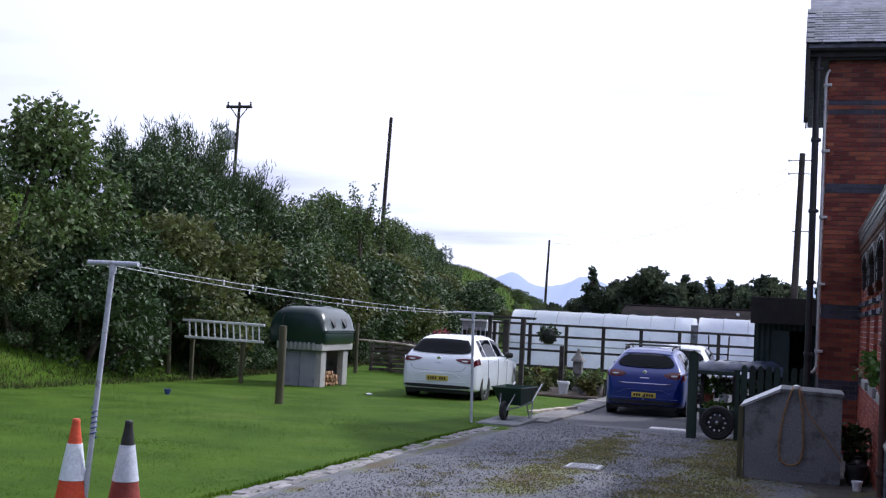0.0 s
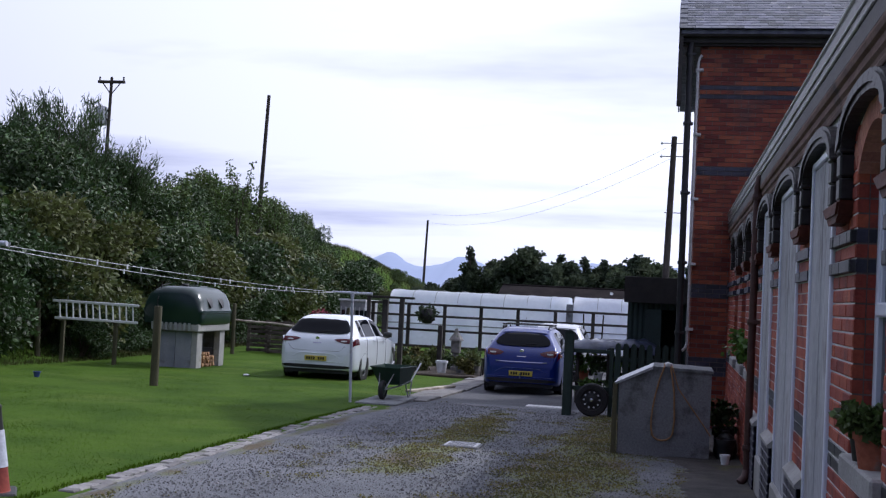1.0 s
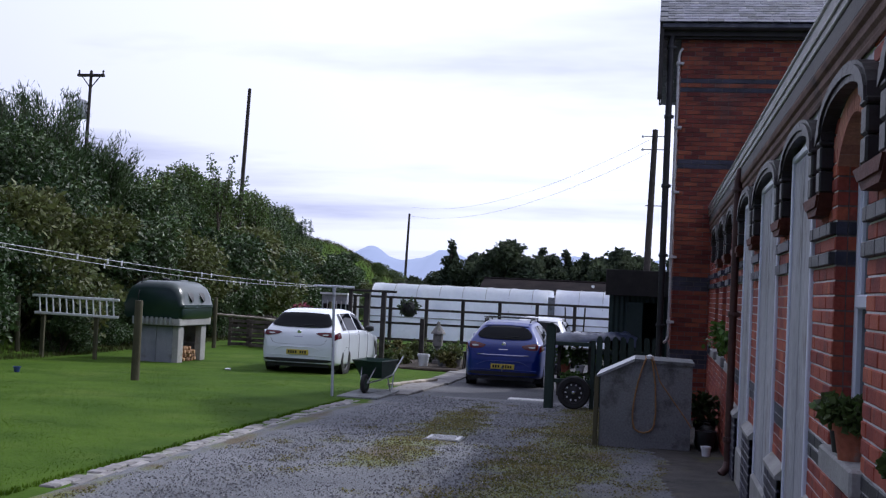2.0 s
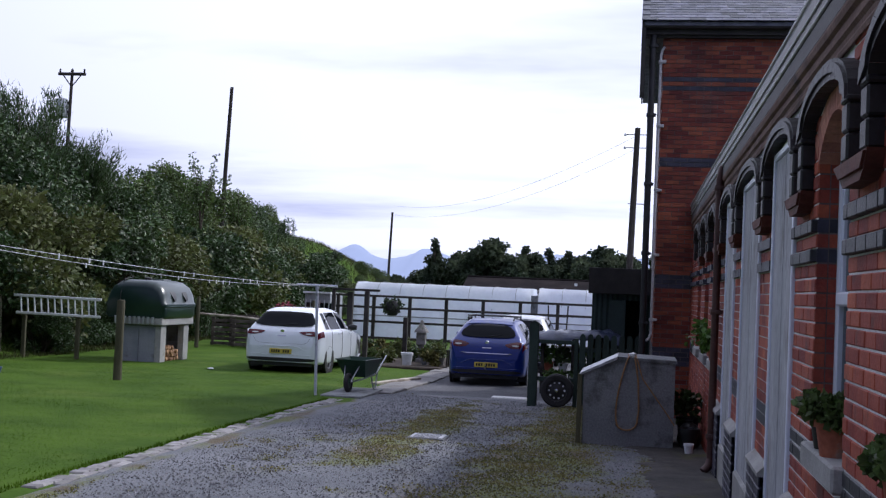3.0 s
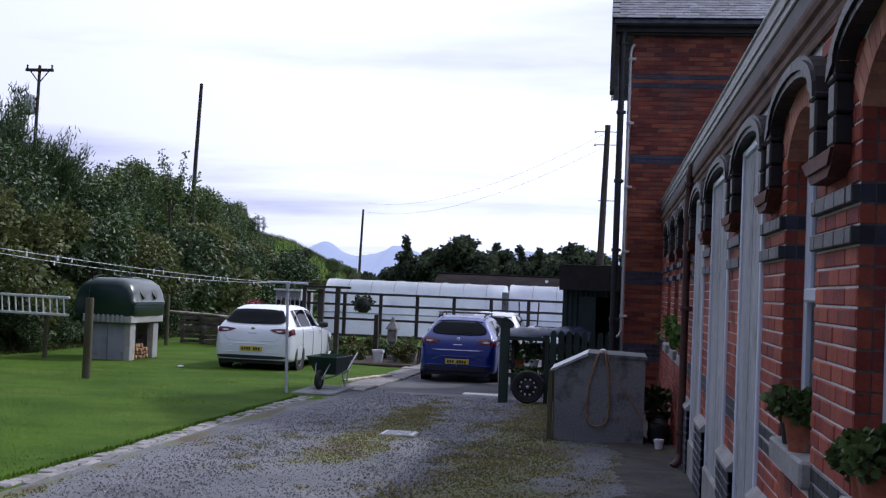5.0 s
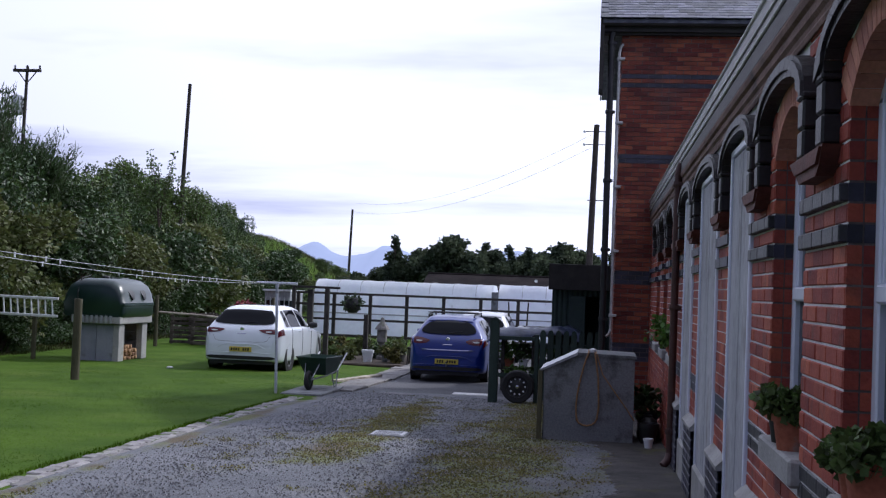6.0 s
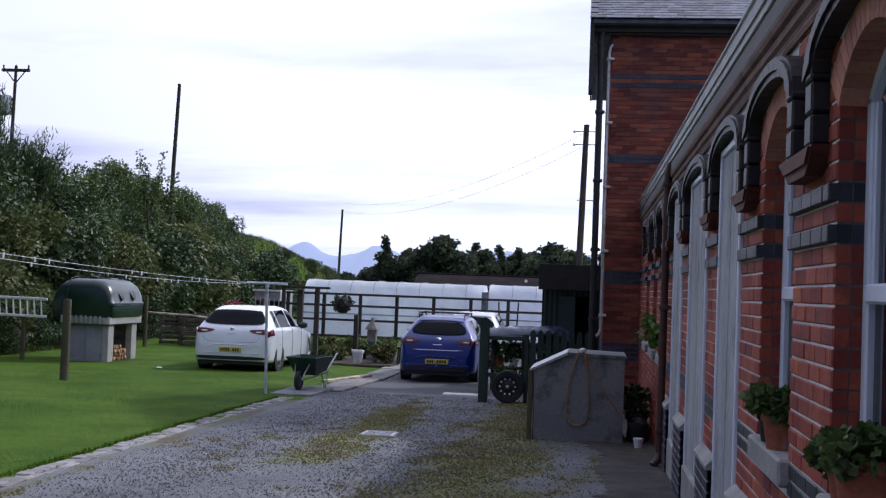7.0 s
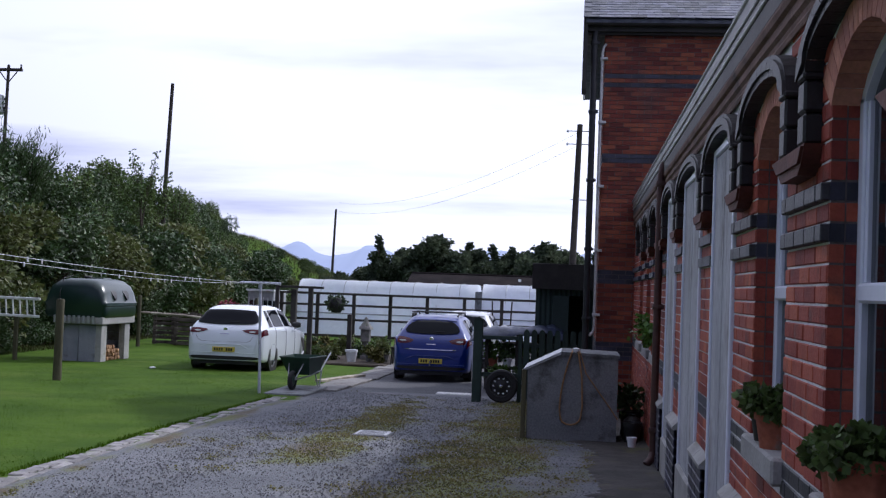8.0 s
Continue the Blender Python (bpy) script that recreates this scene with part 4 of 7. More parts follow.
def bush(name, label, category, m, rx, rz, leaves, size, seed, material, clumps=26, group="", trunk=0.07):
    """A shrub: several limbs from the base, and a lumpy crown of leaves."""
    rng = random.Random(seed)
    root = thing(name, label, category, m, group)
    centres, radii = [], []
    for _ in range(clumps):
        a, t = rng.uniform(0, 2 * math.pi), rng.random()
        zz = rz * (0.10 + 0.86 * t)
        reach = rx * math.sqrt(max(0.05, 1 - (2 * t - 0.75) ** 2 / 1.7)) * rng.uniform(0.35, 0.9)
        centres.append((reach * math.cos(a), reach * math.sin(a), zz))
        radii.append(rx * rng.uniform(0.22, 0.42))
    limbs = Build()
    for c in centres[:12]:
        b0 = Vector((rng.uniform(-0.25, 0.25), rng.uniform(-0.25, 0.25), -0.3))
        mid = b0.lerp(Vector(c), 0.5) + Vector((rng.uniform(-0.2, 0.2), rng.uniform(-0.2, 0.2), 0.2))
        limbs.tube([b0, mid, c], trunk, 6, r1=trunk * 0.25)
    part("trunk", limbs, M_BARK, root, smooth=True)
    part("crown", leaf_mesh("crown", centres, radii, leaves, size, seed), material, root)
    return root


HEDGE = "shrubs on the bank"
kinds = [
    bush("shrub", "dense green broad-leaved shrub on the bank", "shrub", pose(-18.0, 24.0, 0.9), 2.7, 4.7, 15000, 0.15, 11, M_LEAF, group=HEDGE),
    bush("shrub", "dark dense evergreen shrub on the bank", "shrub", pose(-19.0, 20.0, 1.4), 2.6, 4.1, 15000, 0.13, 12, M_LEAF_D, group=HEDGE),
    bush("shrub", "leafy green shrub with paler leaves", "shrub", pose(-16.0, 27.6, -0.35), 2.2, 4.2, 12000, 0.17, 13, M_LEAF_O, group=HEDGE),
    bush("shrub", "low dark shrub at the foot of the bank", "shrub", pose(-15.9, 23.4, -0.45), 2.0, 3.6, 13000, 0.13, 14, M_LEAF_D, group=HEDGE),
]
rb = random.Random(5)
top_profile = [(16, 5.6), (22, 5.6), (25, 5.4), (28, 5.5), (33, 4.9), (37, 4.9), (42, 5.0), (46, 5.1), (50, 5.1), (56, 4.95), (60, 4.6), (63, 4.2)]


def top_at(y):
    return float(np.interp(y, [p[0] for p in top_profile], [p[1] for p in top_profile])) + 0.55 + 0.45 * math.exp(-((y - 46) / 9) ** 2)


HEIGHTS = {0: 5.2, 1: 4.6, 2: 4.7, 3: 4.05}
n_b = 0
for y in (16.5, 30.0, 33.2, 36.0, 39.0, 42.3, 45.5, 48.8, 52.0, 55.0, 57.8, 60.8):  # back row
    k = (0, 1)[n_b % 2]
    x = -17.9 + rb.uniform(-0.6, 0.4) - 0.03 * (y - 20)
    g = ground_z(x, y) - 0.25
    s = (top_at(y) - g) / HEIGHTS[k] * rb.uniform(0.93, 1.03)
    c = copy_thing(kinds[k], pose(x, y, g, 0, 0, rb.uniform(0, 360)))
    c.scale = (s * 1.05, s * 1.05, s) if y < 56 else (s * 0.7, s * 0.7, s)
    n_b += 1
for y in (15.5, 18.2, 20.6, 26.0, 30.8, 33.8, 37.0, 40.2, 43.6, 47.0, 50.5, 54.2):  # front row
    k = (2, 3)[n_b % 2]
    x = -16.0 + rb.uniform(-0.4, 0.3)
    if y < 22:
        x -= 0.9
    g = ground_z(x, y) - 0.15
    s = (min(top_at(y) - 0.9, 4.2) - g) / HEIGHTS[k] * rb.uniform(0.85, 1.05)
    c = copy_thing(kinds[k], pose(x, y, g, 0, 0, rb.uniform(0, 360)))
    c.scale = (s * 1.15, s * 1.15, s)
    n_b += 1

for y in (27.6, 29.6, 31.6, 33.9, 36.2, 38.6, 24.0, 21.6):  # low growth at the foot
    x = -14.9 + rb.uniform(-0.3, 0.3) - (0.9 if y < 25 else 0)
    c = copy_thing(kinds[3], pose(x, y, ground_z(x, y) - 0.1, 0, 0, rb.uniform(0, 360)))
    s = rb.uniform(0.36, 0.5)
    c.scale = (s * 1.1, s * 1.1, s)


def broom_bush(m, h, seed):
    """A feathery upright shrub: many thin upswept sprays."""
    rng = np.random.default_rng(seed)
    root = thing("broom_shrub", "dark feathery upright shrub on the bank", "shrub", m, HEDGE)
    limbs, v, f = Build(), [], []
    for _ in range(60):
        a, lean = rng.uniform(0, 6.28), rng.uniform(0.1, 0.55)
        L = h * rng.uniform(0.55, 1.0)
        d = np.array([math.cos(a) * lean, math.sin(a) * lean, 1.0]); d /= np.linalg.norm(d)
        limbs.tube([(0, 0, 0), tuple(d * L * 0.5 + [0, 0, -0.1]), tuple(d * L)], 0.03, 4, r1=0.004)
        for _ in range(320):
            p = d * L * rng.uniform(0.3, 1.0) + rng.normal(size=3) * 0.12
            o = d * 0.8 + rng.normal(size=3) * 0.35; o /= np.linalg.norm(o)
            sd = np.cross(o, rng.normal(size=3)); sd /= np.linalg.norm(sd)
            s = rng.uniform(0.14, 0.26)
            k = len(v)
            v += [tuple(p - sd * 0.018), tuple(p + sd * 0.018), tuple(p + o * s)]
            f.append((k, k + 1, k + 2))
    part("trunk", limbs, M_BARK, root)
    part("crown", quick_mesh("crown", v, f), M_LEAF_D, root)
    return root


broom_bush(pose(-18.6, 33.4, 2.7), 4.6, 3)
broom_bush(pose(-18.0, 35.6, 2.5), 3.7, 4)
broom_bush(pose(-19.4, 31.4, 2.9), 3.9, 9)
for k in range(26):  # brambles over the open end of the bank
    y = 60 + k * 1.15
    x = -16.2 - rb.random() * 3.6
    c = copy_thing(kinds[(2, 3, 0)[k % 3]], pose(x, y, ground_z(x, y) - 0.1, 0, 0, rb.uniform(0, 360)))
    s = rb.uniform(0.16, 0.30) * (1 - 0.35 * smooth_step(60, 90, y))
    c.scale = (s * 1.7, s * 1.7, s)


def sapling(m, h, seed):
    rng = random.Random(seed)
    root = thing("sapling", "thin upright sapling rising over the shrubs", "sapling", m, HEDGE)
    st, cs, rs = Build(), [], []
    for k in range(5):
        a = rng.uniform(0, 6.28); l = h * rng.uniform(0.7, 1)
        tip = (0.35 * math.cos(a) * l / h * 1.6, 0.35 * math.sin(a) * l / h * 1.6, l)
        st.tube([(0, 0, 0), (tip[0] * 0.3, tip[1] * 0.3, l * 0.5), tip], 0.03, 5, r1=0.006)
        for t in np.linspace(0.45, 1, 7):
            cs.append((tip[0] * t, tip[1] * t, l * t)); rs.append(0.2 * (1.25 - t) + 0.05)
    part("trunk", st, M_BARK, root)
    part("crown", leaf_mesh("crown", cs, rs, 800, 0.13, seed), M_LEAF, root)
    return root


sapling(pose(-16.9, 44.0, 3.4), 3.2, 1)
sapling(pose(-17.1, 46.2, 3.4), 2.4, 2)
sapling(pose(-17.0, 48.6, 3.2), 2.2, 6)
sapling(pose(-17.2, 38.5, 3.2), 2.2, 7)

# rough grass and low growth along the foot of the bank; one sheet of countless blades
rng = np.random.default_rng(8)


def blades(name, n, xr, yr, h, seed, material, label, keep=None):
    rng = np.random.default_rng(seed)
    x, y = rng.uniform(*xr, n), rng.uniform(*yr, n)
    if keep is not None:
        k = keep(x, y); x, y = x[k], y[k]
    n = len(x)
    z = np.array([ground_z(a, b) for a, b in zip(x, y)]) - 0.004
    a, lean = rng.uniform(0, 6.28, n), rng.uniform(0.1, 0.9, n) * (2.6 if h < 0.03 else 1.0)
    hh = rng.uniform(h * 0.5, h, n)
    wd = rng.uniform(0.004, 0.009, n) * (h / 0.05) ** 0.4
    p = np.stack([x, y, z], 1)
    s = np.stack([np.cos(a) * wd, np.sin(a) * wd, 0 * a], 1)
    t = np.stack([-np.sin(a) * lean * hh, np.cos(a) * lean * hh, hh], 1)
    v = np.stack([p - s, p + s, p + t], 1).reshape(-1, 3)
    ob = part(name, quick_mesh(name, v.tolist(), np.arange(n * 3).reshape(-1, 3).tolist()), material, None, label, kind="stuff")
    ob["category"] = "grass"
    return ob


def edge_line(y):
    return -4.66 - 0.032 * np.clip(y - 9.6, -2.0, 8.2)


blades("lawn_grass", 150000, (-15.2, LANE_EDGE - 0.1), (7.5, 31), 0.018, 1, M_BLADE, "short mown bright green lawn grass",
       lambda x, y: (np.random.default_rng(2).random(len(x)) < np.clip(14 / y, 0.25, 1)) & (x < edge_line(y) - 0.15))
blades("rough_grass", 60000, (-24, -13.9), (16, 40), 0.13, 3, M_ROUGH, "longer rough grass at the foot of the bank")
blades("verge_grass", 16000, (-5.2, -4.6), (6, 19.5), 0.05, 4, M_BLADE, "untrimmed grass along the stone edging", lambda x, y: np.abs(x - edge_line(y) + 0.16) < 0.05)
blades("bank_grass", 60000, (-32, -15.5), (52, 115), 0.32, 5, M_ROUGH, "tall grass on the far end of the bank")

# moss and weeds on the lane, loose chippings
rng = np.random.default_rng(21)


mvs, mfs = [], []
for _ in range(160000):
    x, y = rng.uniform(-4.4, 0.6), rng.uniform(6.5, 22)
    if rng.random() > 0.5 * (moss_amount(x, y) * 1.1 + moss_patch(x, y) * 1.2 - 0.28):
        continue
    s, a = rng.uniform(0.006, 0.018), rng.uniform(0, 6.28)
    z = lane_z(y) + 0.012 * noise.noise((x * 0.9, y * 0.7, 5.0)) + rng.uniform(0.002, 0.008)
    k = len(mvs)
    for j in range(3):
        mvs.append((x + s * math.cos(a + j * 2.1), y + s * math.sin(a + j * 2.1) * 1.3, z - 0.006))
    mvs.append((x, y, z + s * 0.5))
    mfs += [(k, k + 1, k + 3), (k + 1, k + 2, k + 3), (k + 2, k, k + 3)]
moss = part("moss", quick_mesh("moss", mvs, mfs), M_MOSS, None, "yellow-green moss and weeds on the lane", kind="stuff")
moss["category"] = "moss"
cvs, cfs = [], []
for _ in range(42000):
    y = 5.5 + 16 * rng.random() ** 1.6
    x = rng.uniform(-4.45, 0.75)
    s, a = rng.uniform(0.006, 0.017), rng.uniform(0, 6.28)
    z = lane_z(y) + 0.012 * noise.noise((x * 0.9, y * 0.7, 5.0))
    k = len(cvs)
    for j in range(3):
        cvs.append((x + s * math.cos(a + j * 2.1), y + s * math.sin(a + j * 2.1), z - 0.004))
    cvs.append((x + rng.normal() * 0.003, y, z + s * 0.7))
    cfs += [(k, k + 1, k + 3), (k + 1, k + 2, k + 3), (k + 2, k, k + 3)]
chips = part("stone_chippings", quick_mesh("stone_chippings", cvs, cfs), M_GRAVEL, None, "loose grey stone chippings on the lane", kind="stuff")
chips["category"] = "gravel"

# dark strip painting the wall's shade along its foot, with a ragged edge
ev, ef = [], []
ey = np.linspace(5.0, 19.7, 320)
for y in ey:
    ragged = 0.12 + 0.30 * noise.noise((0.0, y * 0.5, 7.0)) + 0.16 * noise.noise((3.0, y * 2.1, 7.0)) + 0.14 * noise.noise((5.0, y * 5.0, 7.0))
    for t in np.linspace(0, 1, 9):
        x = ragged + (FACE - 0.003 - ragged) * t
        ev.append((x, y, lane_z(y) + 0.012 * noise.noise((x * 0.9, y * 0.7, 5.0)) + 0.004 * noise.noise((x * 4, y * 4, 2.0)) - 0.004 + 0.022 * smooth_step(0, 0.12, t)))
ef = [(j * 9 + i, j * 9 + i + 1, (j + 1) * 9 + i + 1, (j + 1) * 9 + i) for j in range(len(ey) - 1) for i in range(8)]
earth = structure("earth_strip", quick_mesh("earth_strip", ev, ef), M_WALL_SHADE, "dark earth strip with the shade of the wall in its colour", "earth")
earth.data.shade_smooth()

# far trees beyond the tunnels
FAR = "far trees"
far_base = []


def far_tree(m, h, r, seed, conifer):
    rng = random.Random(seed)
    root = thing("tree", "dark distant conifer above the roofs" if conifer else "dark rounded distant tree", "tree", m, FAR)
    cs, rs = [], []
    for k in range(30 if conifer else 24):
        t = rng.random()
        if conifer:
            zz = h * (0.12 + 0.86 * t); reach = r * (1.05 - t) * rng.uniform(0.2, 0.9); rad = r * (0.42 * (1.08 - t) + 0.05)
        else:
            zz = h * (0.3 + 0.62 * t); reach = r * math.sqrt(max(0.05, 1 - (2 * t - 0.9) ** 2)) * rng.uniform(0.3, 0.85); rad = r * rng.uniform(0.25, 0.42)
        a = rng.uniform(0, 6.28)
        cs.append((reach * math.cos(a), reach * math.sin(a), zz)); rs.append(rad)
    part("trunk", Build().tube([(0, 0, -0.5), (0, 0, h * 0.5), (0, 0, h * 0.95)], 0.25, 7, r1=0.04), M_BARK, root)
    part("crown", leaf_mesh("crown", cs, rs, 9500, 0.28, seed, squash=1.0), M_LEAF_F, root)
    return root


fa = far_tree(pose(-16.4, 95, -0.5), 6.1, 1.5, 31, True)
fb = far_tree(pose(-14.7, 96, -0.5), 5.0, 2.0, 32, False)
for x, h, con in ((-18.4, 3.6, False), (-13.0, 4.9, False), (-11.7, 6.0, False), (-10.6, 5.0, True), (-9.5, 6.0, True), (-8.5, 5.2, False), (-7.4, 5.8, True), (-6.3, 5.0, False),
                  (-5.6, 5.6, True), (-4.5, 5.2, False), (-3.5, 5.6, True), (-2.6, 5.7, False), (-1.5, 5.2, False), (-0.3, 4.9, False), (1.0, 5.2, True), (-19.8, 3.0, False)):
    src, h0 = (fa, 6.1) if con else (fb, 5.0)
    c = copy_thing(src, pose(x, 95 + rb.uniform(-3, 8), -0.5, 0, 0, rb.uniform(0, 360)))
    s = h / h0
    c.scale = (s * rb.uniform(0.9, 1.25), s * 1.1, s)


# ---------- cars ----------
def spline(keys, t):
    """Smooth curve through (t, value) pairs."""
    ts = [k[0] for k in keys]
    i = max(0, min(len(ts) - 2, int(np.searchsorted(ts, t, side="right")) - 1))
    h = ts[i + 1] - ts[i]
    u = min(1.0, max(0.0, (t - ts[i]) / h))

    def slope(j):
        if j == 0 or j == len(ts) - 1:
            return 0.0 if j else (keys[1][1] - keys[0][1]) / (ts[1] - ts[0])
        a, b = (keys[j][1] - keys[j - 1][1]) / (ts[j] - ts[j - 1]), (keys[j + 1][1] - keys[j][1]) / (ts[j + 1] - ts[j])
        return 0.0 if a * b <= 0 else 2 * a * b / (a + b)
    p0, p1, m0, m1 = keys[i][1], keys[i + 1][1], slope(i) * h, slope(i + 1) * h
    return (2 * u ** 3 - 3 * u ** 2 + 1) * p0 + (u ** 3 - 2 * u ** 2 + u) * m0 + (-2 * u ** 3 + 3 * u ** 2) * p1 + (u ** 3 - u ** 2) * m1


class CarShape:
    def __init__(self, length, width, height):
        L, W, H = length, width / 2, height
        self.L = L
        self.w = [(0, W * 0.74), (0.025, W * 0.83), (0.08, W * 0.905), (0.20, W * 0.965), (0.5, W), (L * 0.6, W), (L * 0.85, W * 0.96), (L - 0.12, W * 0.86), (L, W * 0.66)]
        self.low = [(0, 0.25), (0.3, 0.20), (L - 0.3, 0.18), (L, 0.24)]
        self.belt = [(0, 0.56), (0.03, 0.74), (0.07, 0.86), (0.14, 0.93), (0.3, 0.955), (0.9, 0.95), (L * 0.62, 0.92), (L * 0.72, 0.86), (L - 0.25, 0.72), (L, 0.52)]
        self.top = [(0, 0.60), (0.02, 0.76), (0.06, 0.91), (0.12, 0.99), (0.20, 1.07), (0.36, 1.22), (0.54, H - 0.09), (0.74, H - 0.035), (1.1, H - 0.005), (L * 0.42, H), (L * 0.52, H - 0.05),
                    (L * 0.62, 1.18), (L * 0.70, 0.965), (L * 0.8, 0.90), (L - 0.25, 0.76), (L, 0.56)]
        self.roof = [(0, W * 0.80), (0.1, W * 0.82), (0.2, W * 0.78), (0.54, W * 0.63), (0.8, W * 0.63), (L * 0.45, W * 0.67), (L * 0.6, W * 0.74), (L * 0.72, W * 0.80), (L, W * 0.6)]

    def rear_y(self, x, z):
        """The station at which a line from behind, at this offset and height, first meets the body."""
        if not hasattr(self, "rings"):
            self.stations = [0.9 * (k / 90) ** 1.6 for k in range(91)]
            self.rings = [[self.point(y, k / 30) for k in range(31)] for y in self.stations]
        before = None
        for y, ring in zip(self.stations, self.rings):
            wide = max((p.x + (q.x - p.x) * (z - p.z) / (q.z - p.z) for p, q in zip(ring, ring[1:]) if (p.z - z) * (q.z - z) <= 0 and abs(q.z - p.z) > 1e-6), default=-1.0)
            over = wide - abs(x)
            if over >= 0:
                if before is None or before[1] < -0.3:
                    return y
                return before[0] + (y - before[0]) * before[1] / (before[1] - over)
            before = (y, over)
        return 0.9

    def rear_piece(self, b, columns, lift=0.008, rows=4, fine=3):
        """A piece laid on the tail: columns of (x, lower z, upper z)."""
        cols = []
        for p, q in zip(columns, columns[1:]):
            cols += [tuple(u + (v - u) * t / fine for u, v in zip(p, q)) for t in range(fine)]
        cols.append(columns[-1])
        front = []
        for x, z0, z1 in cols:
            front.append([(x, self.rear_y(x, z0 + (z1 - z0) * r / rows), z0 + (z1 - z0) * r / rows) for r in range(rows + 1)])
        k0, m = len(b.v), rows + 1
        for off in (-lift, 0.03):
            for col in front:
                b.v += [(x, y + off, z) for x, y, z in col]
        n = len(front)
        for i in range(n - 1):
            for r in range(rows):
                a = k0 + i * m + r
                b.f.append((a, a + m, a + m + 1, a + 1))
            for r in (0, rows):
                a = k0 + i * m + r
                b.f.append((a, a + m, a + m + n * m, a + n * m))
        for i in (0, n - 1):
            for r in range(rows):
                a = k0 + i * m + r
                b.f.append((a, a + 1, a + 1 + n * m, a + n * m))
        return b

    def point(self, y, v):
        """v from 0, under the middle, by the flank to 1, the roof's middle."""
        w, lo, be, to, ro = (spline(k, y) for k in (self.w, self.low, self.belt, self.top, self.roof))
        to = max(to, be + 0.015)
        ring_x = [(0, 0), (0.12, w * 0.9), (0.18, w * 0.975), (0.30, w), (0.42, w * 1.0), (0.50, w * 0.985), (0.545, w * 0.955), (0.76, ro + (w - ro) * 0.10), (0.82, ro * 0.93), (0.88, ro * 0.72), (1, 0)]
        ring_z = [(0, lo), (0.12, lo), (0.18, lo + 0.05), (0.30, lo + (be - lo) * 0.45), (0.42, lo + (be - lo) * 0.84), (0.50, be), (0.545, be + (to - be) * 0.05), (0.76, be + (to - be) * 0.84),
                  (0.82, be + (to - be) * 0.945), (0.88, be + (to - be) * 0.985), (1, to)]
        return Vector((spline(ring_x, v), y, spline(ring_z, v)))

    def patch(self, b, y0, y1, v0, v1, side, lift=0.006, ny=8, nv=6, thick=True, y0b=None, y1b=None):
        """A piece of skin laid on the body between two stations and two heights; y0b, y1b: the stations at its upper edge."""
        y0b = y0 if y0b is None else y0b
        y1b = y1 if y1b is None else y1b
        k0 = len(b.v)
        for i in range(ny + 1):
            for j in range(nv + 1):
                v = v0 + (v1 - v0) * j / nv
                t = j / nv
                y = (y0 + (y0b - y0) * t) * (1 - i / ny) + (y1 + (y1b - y1) * t) * i / ny
                p = self.point(y, v)
                du, dv = self.point(y + 0.01, v) - self.point(y - 0.01, v), self.point(y, v + 0.01) - self.point(y, v - 0.01)
                n = dv.cross(du)
                n = n.normalized() if n.length > 1e-9 else Vector((1, 0, 0))
                if n.dot(p - Vector((0, self.L / 2, 0.6))) < 0:
                    n = -n
                p = p + n * lift
                b.v.append((p.x * side, p.y, p.z))
        for i in range(ny):
            for j in range(nv):
                a = k0 + i * (nv + 1) + j
                b.f.append((a, a + 1, a + nv + 2, a + nv + 1))
        return b


def wheel(parent, x, y, r, side, rim_material, spokes=10):
    tyre = Build()
    m = Matrix.Translation((x, y, r)) @ Euler((0, radians(90) * side, 0)).to_matrix().to_4x4()
    tyre.lathe([(r * 0.66, -0.10), (r * 0.94, -0.10), (r, -0.07), (r, 0.06), (r * 0.95, 0.09), (r * 0.70, 0.085), (r * 0.66, 0.06)], 28, m, False)
    t = part("tyre", tyre, M_RUBBER, parent, smooth=True)
    rim = Build()
    rim.lathe([(r * 0.68, 0.055), (r * 0.70, 0.08), (r * 0.64, 0.075), (r * 0.62, 0.03)], 28, m, False)
    rim.lathe([(0.001, 0.072), (r * 0.16, 0.07), (r * 0.17, 0.03), (0.001, 0.03)], 14, m)
    for k in range(spokes):
        a = 2 * math.pi * k / spokes
        rim.box(r * 0.12, r * 0.66, -0.014, 0.014, 0.045, 0.066, 0.004, m @ pose(0, 0, 0, 0, 0, math.degrees(a)))
    part("rim", rim, rim_material, t, "alloy rim", smooth=False)
    part("brake_disc", Build().lathe([(0.001, 0.0), (r * 0.6, 0.0), (r * 0.6, 0.02), (0.001, 0.02)], 20, m), M_BLACKP, t)
    return t


def plate_with_bars(parent, w, h, y, z, bars):
    p = part("number_plate", Build().box(-w / 2, w / 2, y - 0.012, y, z - h / 2, z + h / 2, 0.006), M_PLATE, parent, "yellow plate with dark bars")
    lw = w * 0.80 / len(bars)
    for k, on in enumerate(bars):
        if on:
            part("plate_bar", Build().box(-w * 0.42 + k * lw * 1.05, -w * 0.42 + k * lw * 1.05 + lw * 0.72, y - 0.0145, y - 0.012, z - h * 0.28, z + h * 0.28), M_INK, p)


